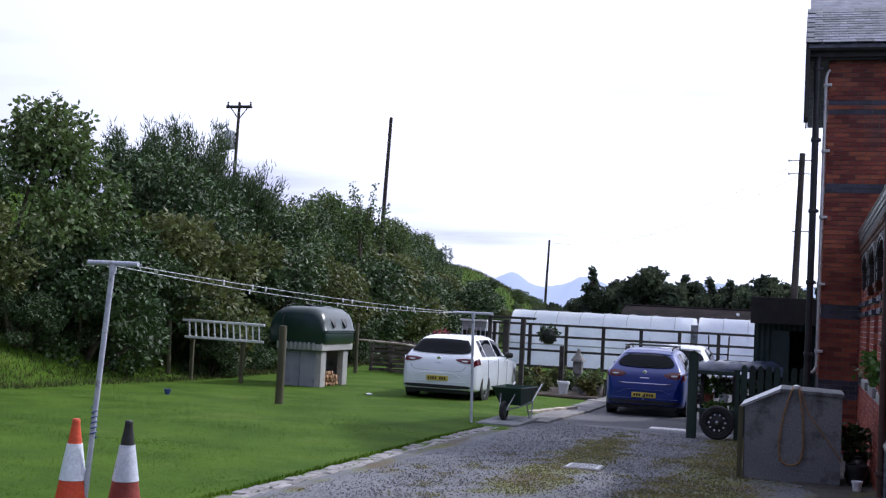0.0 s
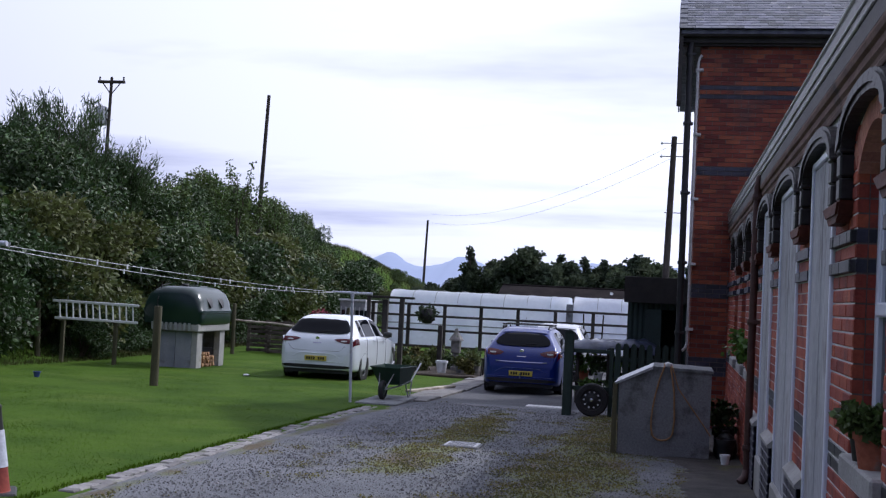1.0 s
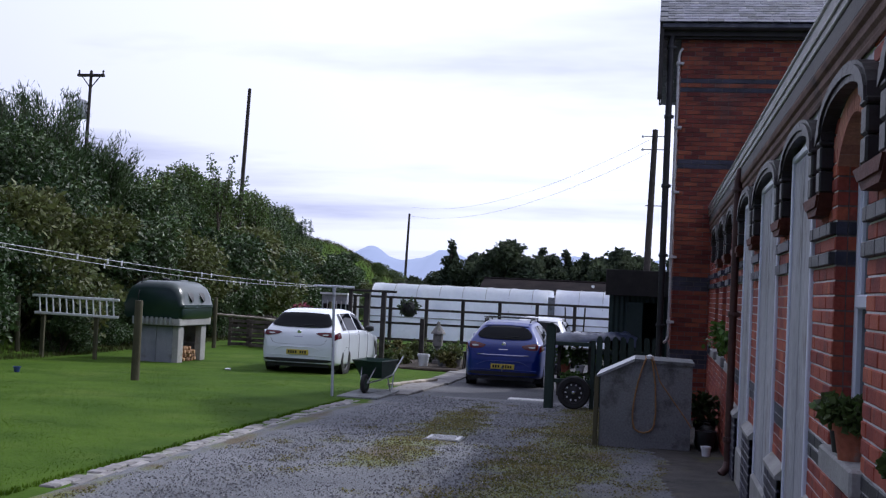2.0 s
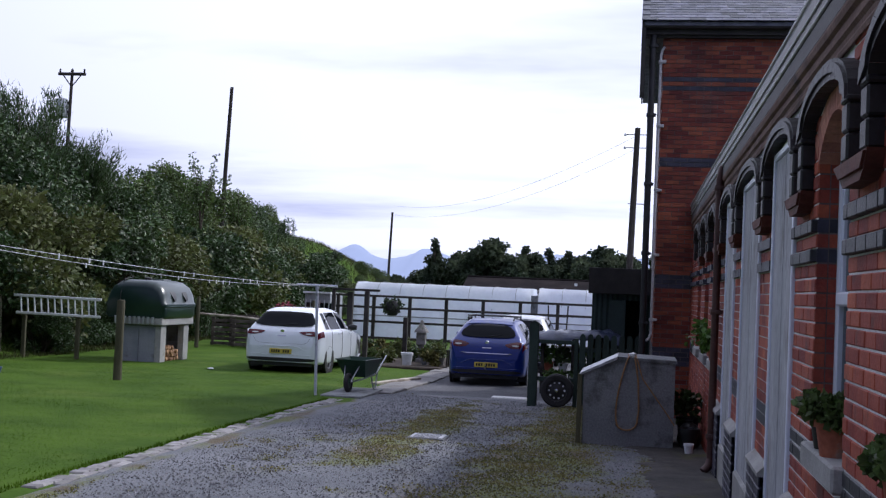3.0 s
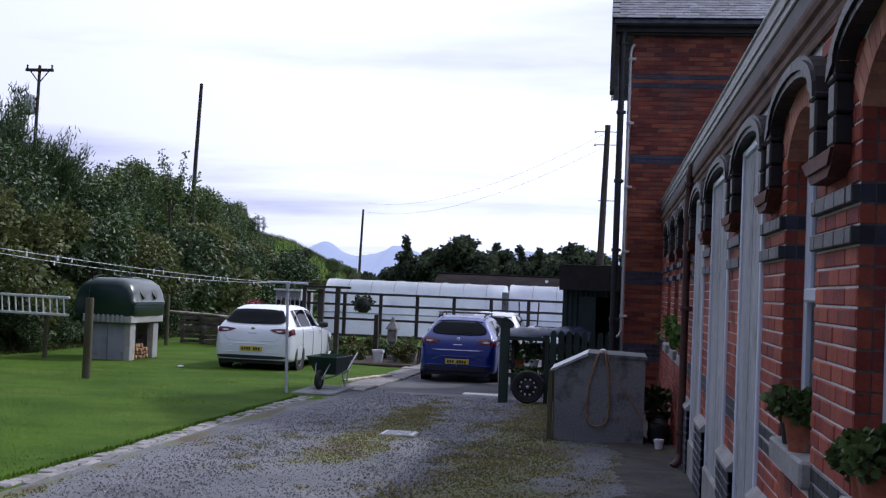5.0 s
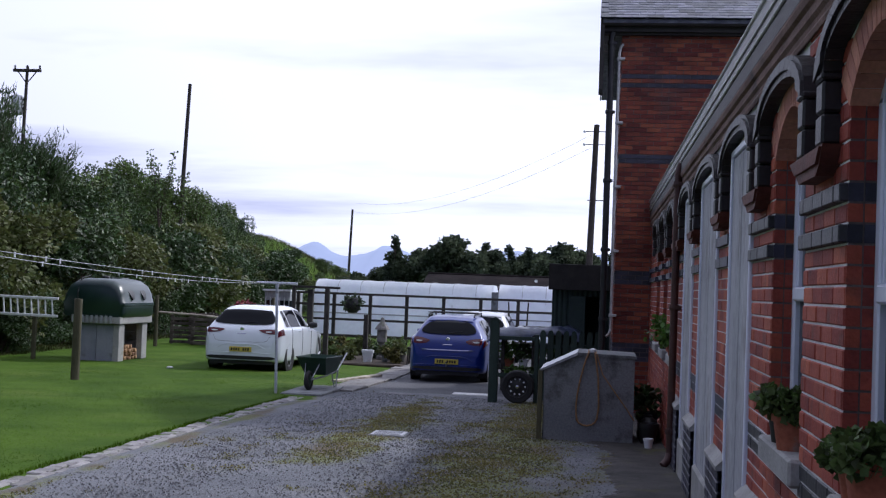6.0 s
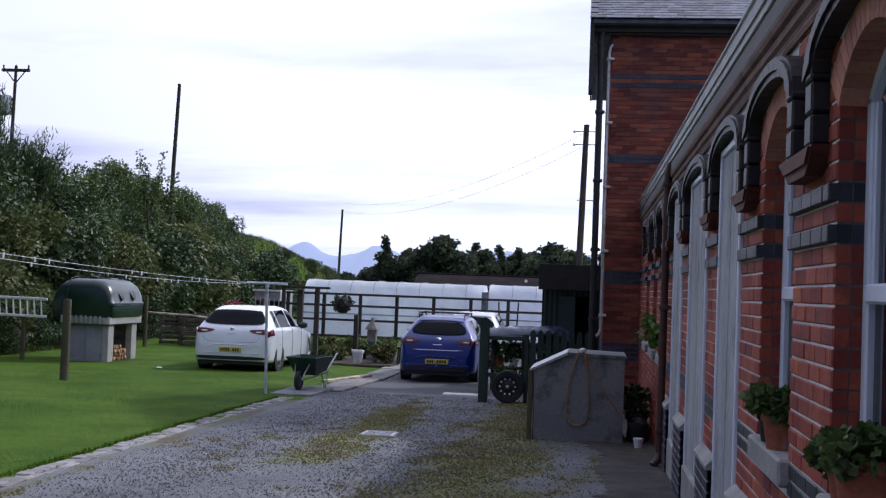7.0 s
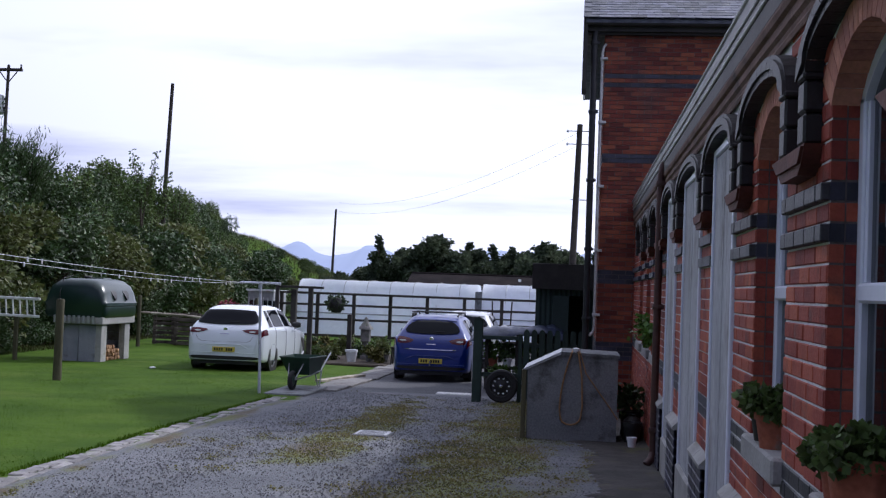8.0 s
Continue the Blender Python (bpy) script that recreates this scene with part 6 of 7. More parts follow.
for s in (-1, 1):
    part("handle", Build().tube([(s * 0.07, -0.45, 0.2), (s * 0.2, 0.0, 0.25), (s * 0.27, 0.55, 0.33), (s * 0.30, 0.85, 0.55), (s * 0.30, 1.05, 0.66)], 0.017, 8), M_GALV, wb, smooth=True)
    part("leg", Build().tube([(s * 0.24, 0.30, 0.27), (s * 0.26, 0.42, 0.02), (s * 0.26, 0.52, 0.015), (s * 0.26, 0.62, 0.33)], 0.015, 6), M_GALV, wb, smooth=True)
    part("strut", Build().tube([(s * 0.07, -0.45, 0.2), (s * 0.15, -0.2, 0.5)], 0.012, 6), M_GALV, wb)
wm = Matrix.Translation((0, -0.40, 0.185)) @ Euler((0, radians(90), 0)).to_matrix().to_4x4()
wt = part("tyre", Build().lathe([(0.11, -0.04), (0.16, -0.045), (0.185, -0.02), (0.185, 0.02), (0.16, 0.045), (0.11, 0.04)], 22, wm, False), M_RUBBER, wb, smooth=True)
part("hub", Build().lathe([(0.001, -0.05), (0.11, -0.03), (0.11, 0.03), (0.001, 0.05)], 16, wm), M_BARROW, wt)
wb.scale = (0.9, 0.9, 0.92)

# concrete coal bunker with a hose looped over it
bk = thing("coal_bunker", "grey concrete coal bunker with a sloping lid", "coal bunker", pose(-0.06, 14.8, lane_z(14.8) - 0.01))
out = [(-0.54, 0.0), (0.55, 0.0), (0.55, 1.05), (-0.15, 1.07), (-0.56, 0.87)]
part("front_slab", Build().prism(out, 0.0, 0.06), M_CONC, bk)
part("back_slab", Build().prism(out, 0.98, 1.04), M_CONC, bk)
part("side_slab", Build().box(0.50, 0.553, 0.06, 0.98, 0.0, 1.04, 0.008), M_CONC, bk)
part("side_slab", Build().box(-0.56, -0.51, 0.06, 0.98, 0.0, 0.86, 0.008), M_CONC, bk)
part("roof_slab", Build().prism([(-0.15, 1.07), (0.57, 1.05), (0.57, 1.085), (-0.15, 1.105)], -0.015, 1.06), M_CONC, bk)
part("lid", Build().prism([(-0.155, 1.07), (-0.60, 0.855), (-0.61, 0.88), (-0.155, 1.105)], -0.02, 1.06), M_GALV, bk, "pale metal lid")
part("side_board", Build().box(-0.63, -0.575, -0.02, 0.10, 0.0, 0.87, 0.006), M_POST, bk, "dark upright board")
hose = thing("hose", "orange hose looped over the coal bunker", "hose", pose(-0.06, 14.8, lane_z(14.8) - 0.01))
loop = [(-0.02, 0.3, 1.125), (-0.01, 0.05, 1.125), (-0.02, -0.02, 1.10)] + [(-0.02 - 0.10 * math.sin(math.pi * t) ** 0.8 - 0.06 * t, -0.028, 1.10 - 0.86 * math.sin(math.pi * t / 2)) for t in np.linspace(0.1, 0.85, 8)] + \
       [(-0.02 + 0.13 * math.cos(a_), -0.028, 0.32 + 0.11 * math.sin(a_)) for a_ in np.linspace(math.pi * 1.1, math.pi * 1.95, 7)] + [(0.125, -0.028, 0.45), (0.11, -0.028, 0.8), (0.06, -0.02, 1.10), (0.05, 0.06, 1.125), (0.04, 0.3, 1.125)]
part("tube", Build().tube(loop, 0.011, 6), M_ROPE, hose, smooth=True)
part("tail", Build().tube([(0.07, 0.1, 1.125), (0.085, -0.02, 1.09), (0.16, -0.028, 0.85), (0.33, -0.028, 0.62), (0.48, -0.028, 0.42), (0.56, -0.01, 0.30)], 0.008, 6), M_ROPE, hose, smooth=True)
part("knot", Build().lathe([(0.001, -0.035), (0.04, -0.02), (0.045, 0.015), (0.001, 0.03)], 10, pose(0.03, 0.02, 1.135)), M_WHITEP, hose, "pale knot of cord", smooth=True)


def flower_pot(name, m, r, h, material, label, leaf_n=0, leaf_r=0.2, leaf_size=0.05, leaf_mat=M_LEAF_B, seed=1, tall=1.0):
    root = thing(name, label, "potted plant" if leaf_n else "pot", m)
    part("pot", Build().lathe([(r * 0.68, 0), (r * 0.92, h * 0.8), (r * 1.03, h * 0.8), (r * 1.03, h), (r * 0.9, h), (r * 0.85, h * 0.9), (0.001, h * 0.9)], 18), material, root, smooth=True)
    if leaf_n:
        rg = random.Random(seed)
        cs = [(rg.uniform(-1, 1) * leaf_r * 0.6, rg.uniform(-1, 1) * leaf_r * 0.6, h + rg.uniform(0.1, 0.9) * leaf_r * tall) for _ in range(12)]
        part("stems", Build().tube([(0, 0, h * 0.85), cs[0]], 0.006, 5).tube([(0, 0, h * 0.85), cs[1]], 0.006, 5).tube([(0, 0, h * 0.85), cs[2]], 0.006, 5), M_BARK, root)
        part("foliage", leaf_mesh("foliage", cs, [leaf_r * rg.uniform(0.3, 0.5) for _ in cs], leaf_n, leaf_size, seed, sharp=1.7), leaf_mat, root)
    return root


SZ = SILL
flower_pot("potted_geranium", pose(0.885, 5.52, SZ), 0.085, 0.16, M_TERRA, "clay pot of leafy green geranium on a sill", 1700, 0.15, 0.036, M_LEAF, 5, 0.55)
flower_pot("potted_geranium", pose(0.89, 5.80, SZ), 0.07, 0.14, M_BLACKP, "small dark pot of geranium on a sill", 900, 0.12, 0.034, M_LEAF, 6, 0.6)
flower_pot("potted_geranium", pose(0.885, 3.86, SZ), 0.11, 0.19, M_TERRA, "large clay pot of bushy geranium on a sill", 1300, 0.13, 0.036, M_LEAF, 7, 0.4)
flower_pot("potted_geranium", pose(0.885, 4.10, SZ), 0.08, 0.15, M_TERRA, "clay pot of geranium on a sill", 1100, 0.13, 0.034, M_LEAF, 8, 0.4)
flower_pot("potted_geranium", pose(0.87, 13.6, SZ), 0.08, 0.14, M_TERRA, "small potted plant on a far sill", 350, 0.2, 0.06, M_LEAF_B, 9)
flower_pot("potted_geranium", pose(0.87, 15.4, SZ), 0.08, 0.14, M_BLACKP, "trailing potted plant on a far sill", 350, 0.24, 0.06, M_LEAF_B, 10)
for k, (x, y, r, h, mt, lb) in enumerate(((0.68, 14.9, 0.13, 0.26, M_BLACKP, "black plastic bucket beside the wall"), (0.66, 14.3, 0.06, 0.13, M_WHITEP, "small white plastic tub beside the wall"),
                                          (0.70, 15.7, 0.15, 0.34, M_BLACKP, "tall black planter beside the wall"))):
    flower_pot("bucket", pose(x, y, lane_z(y)), r, h, mt, lb, 250 if k == 2 else 0, 0.3, 0.08, M_LEAF_D, 60 + k)
part_bag = thing("sack", "lumpy dark plastic sack against the wall", "sack", pose(0.70, 15.2, lane_z(15.2)))
part_bag.scale = (0.8, 0.8, 0.6)
part("sack_body", Build().lathe([(0.001, 0), (0.15, 0.02), (0.19, 0.15), (0.17, 0.34), (0.12, 0.46), (0.05, 0.52), (0.06, 0.56), (0.001, 0.57)], 14), M_BLACKP, part_bag, smooth=True)

# gate, wheel and picket panel
gz = lane_z(20.8)
gp = thing("gate_post", "square dark green gate post beside the lane", "gate post", pose(-1.76, 20.85, gz))
part("shaft", Build().box(-0.08, 0.08, -0.08, 0.08, -0.1, 1.43, 0.012), M_GREEN, gp)
part("cap", Build().prism([(-0.09, 1.43), (0.09, 1.43), (0.0, 1.48)], -0.09, 0.09), M_GREEN, gp)
rail = thing("rail_fence", "dark green rails between gate post and pickets", "fence", pose(-1.68, 20.85, gz), "green fence panels")
for z in (0.47, 1.12):
    part("rail", Build().box(0, 0.70, -0.03, 0.03, z - 0.035, z + 0.035, 0.006), M_GREEN, rail)
pk = thing("picket_gate", "dark green picket gate with rounded tops", "gate", pose(-0.98, 20.85, gz), "green fence panels")
for k in range(8):
    x = 0.02 + k * 0.135
    part("picket", Build().prism([(x, 0.06), (x + 0.10, 0.06), (x + 0.10, 1.22), (x + 0.085, 1.27), (x + 0.05, 1.29), (x + 0.015, 1.27), (x, 1.22)], -0.035, -0.01), M_GREEN, pk)
for z in (0.28, 1.0):
    part("rail", Build().box(0, 1.1, -0.01, 0.035, z - 0.04, z + 0.04, 0.006), M_GREEN, pk)
part("end_post", Build().box(-0.07, 0.0, -0.05, 0.06, 0, 1.2, 0.008), M_GREEN, pk)
sw = thing("spare_wheel", "black steel car wheel propped under the rail", "wheel", pose(-1.32, 20.70, gz + 0.005))
wm = Matrix.Translation((0, 0, 0.285)) @ Euler((radians(90), 0, 0)).to_matrix().to_4x4()
ty = part("tyre", Build().lathe([(0.19, -0.08), (0.26, -0.085), (0.285, -0.06), (0.285, 0.06), (0.26, 0.085), (0.19, 0.08)], 28, wm, False), M_RUBBER, sw, smooth=True)
part("disc", Build().lathe([(0.001, 0.05), (0.07, 0.05), (0.10, 0.03), (0.17, 0.03), (0.19, 0.07), (0.2, 0.0)], 24, wm), M_BLACKP, ty, smooth=True)
for k in range(10):
    a = 2 * math.pi * k / 10
    part("hub_hole", Build().lathe([(0.001, 0.036), (0.017, 0.036), (0.015, 0.042), (0.001, 0.042)], 8, wm @ Matrix.Translation((0.135 * math.cos(a), 0.135 * math.sin(a), 0))), M_WHITEP, ty, "pale hole in the disc")
part("hub_cap", Build().lathe([(0.03, 0.05), (0.03, 0.08), (0.001, 0.085)], 10, wm), M_CHROME, ty)
part("mudguard", Build().prism([(0.31 * math.cos(a_), 0.29 + 0.22 * math.sin(a_)) for a_ in np.linspace(0.35, math.pi - 0.35, 12)], 0.02, 0.12), M_BLACKP, sw, "curved black mudguard")

# corrugated shed behind the gate
shx0, shx1, shy = -0.93, 0.9, 25.0
shed = thing("shed", "dark green corrugated shed with an open doorway", "shed", pose(shx0, shy, lane_z(25)))
wv, n_w = Build(), 40
for x0, x1, z0, z1 in ((0.0, 0.70, 0, 2.3), (0.70, 1.0, 1.98, 2.3), (1.0, 1.85, 0, 2.3)):
    xs_ = np.arange(x0, x1 + 0.001, 0.025)
    wave = [(p, 0.014 * math.sin(p * 60)) for p in xs_] + [(x1, 0.04), (x0, 0.04)]
    part("wall_sheet", Build().prism(wave, z0, z1, "z"), M_SHED, shed)
part("side_wall", Build().box(0.0, 0.05, 0.04, 2.4, 0, 2.3), M_SHED, shed)
part("side_wall", Build().box(1.80, 1.85, 0.04, 2.4, 0, 2.3), M_SHED, shed)
part("back_wall", Build().box(0.05, 1.80, 2.35, 2.4, 0, 2.3), M_SHED, shed)
part("roof", Build().box(-0.08, 1.95, -0.14, 2.5, 2.30, 2.36, 0.01), M_SHED, shed)
part("fascia", Build().box(-0.08, 1.95, -0.17, -0.14, 2.36 - 0.26, 2.64 - 0.0, 0.008), M_DARKWOOD, shed, "deep black fascia board")
part("door", Build().box(0.36, 0.70, -0.06, -0.02, 0.05, 1.98, 0.008), M_SHED, shed)
part("downpipe", Build().tube([(1.02, -0.1, 0), (1.02, -0.1, 2.2)], 0.035, 8), M_PIPE_D, shed)

# tarpaulin bench with pots under it
tz = lane_z(24.5)
bench = thing("potting_bench", "timber potting bench crowded with pots", "bench", pose(-1.25, 24.6, tz))
for x in (-0.62, 0.0, 0.62):
    for y in (-0.3, 0.3):
        part("leg", Build().box(x - 0.035, x + 0.035, y - 0.035, y + 0.035, 0, 1.12, 0.006), M_TIMBER, bench)
part("top", Build().box(-0.72, 0.72, -0.42, 0.42, 1.12, 1.16, 0.006), M_TIMBER, bench)
part("shelf", Build().box(-0.70, 0.70, -0.38, 0.38, 0.42, 0.45, 0.006), M_TIMBER, bench)
tv = []
nt = 26
for i in range(nt + 1):
    for j in range(13):
        u, v = -0.95 + 1.95 * i / nt, -0.6 + 1.2 * j / 12
        edge = max(0, abs(v) - 0.42) * 1.3 + max(0, abs(u) - 0.72) * 0.9
        tv.append((u, v, 1.19 + 0.10 * noise.noise((u * 2.2, v * 2.2, 1)) + 0.08 * abs(noise.noise((u * 5, v * 6, 2))) + 0.03 * noise.noise((u * 11, v * 11, 2)) + 0.14 * smooth_step(-0.9, 0.9, u) - edge * 0.7))
tarp = part("tarpaulin", quick_mesh("tarpaulin", tv, [(i * 13 + j, i * 13 + j + 1, (i + 1) * 13 + j + 1, (i + 1) * 13 + j) for i in range(nt) for j in range(12)]), M_TARP, None)
tarp.data.shade_smooth(); tarp.matrix_world = pose(-1.25, 24.6, tz)
tarp.modifiers.new("thick", "SOLIDIFY").thickness = 0.006
tagged(tarp, "crumpled blue-grey tarpaulin thrown over the bench", "tarpaulin")
for k, (x, y, z, r, h, mt, n_) in enumerate(((-1.75, 24.5, 0.45, 0.11, 0.2, M_TERRA, 240), (-1.45, 24.4, 0.45, 0.10, 0.18, M_WHITEP, 180), (-1.1, 24.5, 0.45, 0.12, 0.2, M_BLACKP, 260), (-0.75, 24.4, 0.45, 0.1, 0.2, M_TERRA, 200),
                                             (-1.6, 24.2, 0.0, 0.14, 0.24, M_BLACKP, 300), (-1.15, 24.1, 0.0, 0.15, 0.22, M_CONC, 200), (-0.7, 24.2, 0.0, 0.13, 0.25, M_TERRA, 300), (-0.35, 23.9, 0.0, 0.16, 0.3, M_BLACKP, 500))):
    flower_pot("potted_plant", pose(x, y, tz + z), r, h, mt, "potted plant under the tarpaulin bench", n_, 0.24, 0.08, M_LEAF_D if k % 2 else M_LEAF_B, 80 + k, 1.3)
chair = thing("garden_chair", "upturned dark garden chair behind the blue car", "chair", pose(-2.15, 33.0, lane_z(30)))
for x in (-0.22, 0.22):
    part("leg", Build().tube([(x, 0, 0), (x * 1.1, -0.05, 1.0), (x * 1.25, -0.1, 1.75)], 0.022, 6), M_TIMBER, chair)
for z in (1.25, 1.45):
    part("rung", Build().tube([(-0.25, -0.06, z), (0.25, -0.06, z)], 0.02, 6), M_TIMBER, chair)

# ---------- beyond the yard: fence, tunnels, poles, beds ----------
FY = 36.0
fz = lane_z(30)
fence = thing("rail_fence", "dark timber post and rail fence before the tunnels", "fence", pose(0, FY, fz))
for k in range(10):
    x = -9.2 + k * 1.14
    if x < 0:
        part("post", Build().box(x - 0.05, x + 0.05, -0.05, 0.05, 0, 1.80, 0.008), M_TIMBER, fence)
for z in (0.48, 0.98, 1.42, 1.77):
    part("rail", Build().box(-9.3, 0.6, -0.085, -0.05, z - 0.035, z + 0.035, 0.006), M_TIMBER, fence)
per = thing("pergola_frame", "dark timber posts with a cross beam", "pergola", pose(-6.9, 29.3, fz))
part("post", Build().box(0.1, 0.215, -0.06, 0.06, 0, 1.93, 0.01), M_TIMBER, per)
part("post", Build().box(-0.37, -0.23, 0.06, 0.2, 0, 1.9, 0.01), M_TIMBER, per)
part("beam", Build().box(-0.75, 0.48, -0.05, 0.05, 1.93, 1.99, 0.01), M_TIMBER, per)
part("post", Build().box(-0.75, -0.66, -0.05, 0.05, 0, 1.93, 0.01), M_TIMBER, per)
for x, y, h in ((-6.25, 32.0, 1.25), (-4.55, 32.6, 1.35)):
    p = thing("bed_post", "short dark post in the flower bed", "post", pose(x, y, fz), "bed posts")
    part("shaft", Build().box(-0.06, 0.06, -0.06, 0.06, 0, h, 0.012), M_TIMBER, p)
pot = thing("hanging_basket", "black hanging basket on the fence rail", "basket", pose(-7.42, 35.75, fz + 1.30))
part("bowl", Build().lathe([(0.001, -0.12), (0.14, -0.1), (0.24, 0.05), (0.24, 0.2), (0.16, 0.34), (0.001, 0.36)], 16), M_BLACKP, pot, smooth=True)
part("foliage", leaf_mesh("foliage", [(0, 0, 0.2)], [0.28], 200, 0.12, 9), M_LEAF_F, pot)
part("chain", Build().tube([(0, 0, 0.3), (0, 0.1, 0.5)], 0.01, 5), M_BLACKP, pot)


def tunnel(x0, x1, y, w, h, label):
    """A plastic-skinned tunnel lying across the view: hoops, skin, base boards."""
    root = thing("polytunnel", label, "polytunnel", pose(x0, y, -0.5), "polytunnels")
    L = x1 - x0
    n_a = 14

    def hoop(a):
        c, s = math.cos(a), math.sin(a)
        return (-w / 2 * (abs(c) ** 0.30) * (1 if c > 0 else -1), h * (abs(s) ** 0.45))
    v, f = [], []
    xs_ = np.linspace(0, L, max(10, int(L * 2.2)))
    for i, x in enumerate(xs_):
        for j in range(n_a + 1):
            yy, zz = hoop(math.pi * j / n_a)
            dip = 0.012 * math.sin(x * math.pi / 1.35) ** 2
            v.append((x, yy * (1 - dip * 0.3), zz - dip * (1 if zz > 0.2 else 0)))
    for i in range(len(xs_) - 1):
        for j in range(n_a):
            a = i * (n_a + 1) + j
            f.append((a, a + 1, a + n_a + 2, a + n_a + 1))
    f.append(tuple(range(n_a + 1))); f.append(tuple((len(xs_) - 1) * (n_a + 1) + j for j in range(n_a + 1)))
    sk = part("skin", quick_mesh("skin", v, f), M_POLY, root, "milky white plastic skin")
    sk.data.shade_smooth()
    for k in range(int(L / 0.9) + 1):
        hp = [(k * 0.9, hoop(math.pi * j / n_a)[0] * 0.99, hoop(math.pi * j / n_a)[1] + 0.012) for j in range(n_a + 1)]
        part("hoop", Build().tube(hp, 0.012, 5), M_GALV, root)
    part("base_board", Build().box(0, L, -w / 2 - 0.04, -w / 2 - 0.005, 0, 0.16, 0.006), M_TIMBER, root)
    part("side_rail", Build().box(0, L, -w / 2 - 0.03, -w / 2 - 0.008, 0.95, 1.0, 0.006), M_GALV, root)
    return root


tunnel(-10.9, -4.06, 47.0, 4.0, 2.27, "long white polytunnel beyond the fence")
tunnel(-3.72, 6.0, 47.0, 4.0, 2.30, "second white polytunnel beyond the fence")
gap = thing("tunnel_door", "grey door frame between the polytunnels", "door frame", pose(-3.9, 45.6, -0.5))
part("panel", Build().box(-0.13, 0.13, 0, 0.06, 0, 2.0, 0.01), M_CONC, gap)

# long roof behind the tunnels
lr = thing("long_building", "long low building with a dark tiled roof", "building", pose(-11.6, 78, -0.5))
part("wall", Build().box(0.4, 17.6, 0.4, 5.6, 0, 2.3), M_RENDER, lr)
part("roof", Build().prism([(0.0, 2.15), (3.0, 3.05), (6.0, 2.15), (6.0, 2.05), (0.0, 2.05)], 0, 18, "x"), M_ROOFTILE, lr)
part("ridge", Build().tube([(0, 3.0, 3.06), (18, 3.0, 3.06)], 0.08, 6), M_ROOFTILE, lr)
part("satellite_dish", Build().lathe([(0.001, 0), (0.08, 0.02), (0.11, 0.05), (0.001, 0.012)], 12, pose(7.6, -0.1, 2.75, 70, 0, 10)), M_WHITEP, lr, smooth=True)
for x in (1.5, 4.5, 7.5, 11.0):
    part("window", Build().box(x, x + 1.1, 0.36, 0.42, 0.9, 1.9), M_PANE, lr)
hs = thing("house", "distant grey house with a pitched roof", "house", pose(-0.6, 70, -0.5))
part("wall", Build().prism([(0, 0), (8, 0), (8, 3.2), (4, 4.6), (0, 3.2)], 0, 9), M_RENDER, hs)
part("roof", Build().prism([(-0.3, 3.05), (4, 4.6), (8.3, 3.05), (8.3, 3.2), (4, 4.78), (-0.3, 3.2)], -0.3, 9.3), M_ROOFTILE, hs)
part("chimney", Build().box(3.6, 4.4, 4, 4.8, 4.4, 5.3, 0.02), M_RENDER, hs)
barn = thing("barn", "small dark arched barn near the bank", "barn", pose(-20.2, 108, 0.0))
part("shell", Build().prism([(1.8 * math.cos(a_), 1.2 + 1.5 * math.sin(a_)) for a_ in np.linspace(0, math.pi, 12)] + [(-1.8, 0), (1.8, 0)], 0, 8), M_RENDER, barn)


def utility_pole(m, h, label, arm, r=0.13, lean=0.0, box=False):
    root = thing("utility_pole", label, "utility pole", m, "utility poles")
    part("pole", Build().tube([(0, 0, -1), (lean * 0.5, 0, h * 0.5), (lean, 0, h)], r, 10, r1=r * 0.72), M_UPOLE, root, smooth=True)
    if arm:
        ca = part("cross_arm", Build().box(lean - arm / 2, lean + arm / 2, -0.08, 0.06, h - 0.25, h - 0.13, 0.01), M_UPOLE, root)
        for k in (-0.45, 0, 0.45):
            part("insulator", Build().lathe([(0.03, -0.13), (0.05, -0.08), (0.03, -0.04), (0.055, 0), (0.001, 0.06)], 8, pose(lean + arm * k, 0, h + 0.0)), M_BLACKP, ca)
        part("brace", Build().tube([(lean - arm * 0.36, 0, h - 0.2), (lean, 0, h - 0.75)], 0.025, 5).tube([(lean + arm * 0.36, 0, h - 0.2), (lean, 0, h - 0.75)], 0.025, 5), M_UPOLE, root)
    else:
        part("cap", Build().lathe([(r * 0.74, h - 0.02), (r * 0.76, h + 0.03), (0.001, h + 0.06)], 8, Matrix.Translation((lean, 0, 0))), M_UPOLE, root)
    if box:
        tb_ = part("transformer", Build().lathe([(0.24, h - 2.1), (0.26, h - 2.05), (0.26, h - 1.35), (0.2, h - 1.28), (0.001, h - 1.26)], 14, Matrix.Translation((lean - 0.38, 0, 0))), M_GALV, root, "grey transformer can", smooth=True)
        part("bushing", Build().tube([(lean - 0.5, 0, h - 1.28), (lean - 0.62, 0, h - 1.0)], 0.04, 6), M_BLACKP, tb_)
        part("bracket", Build().box(lean - 0.3, lean, -0.05, 0.05, h - 1.9, h - 1.8).box(lean - 0.3, lean, -0.05, 0.05, h - 1.5, h - 1.42), M_UPOLE, root)
    return root


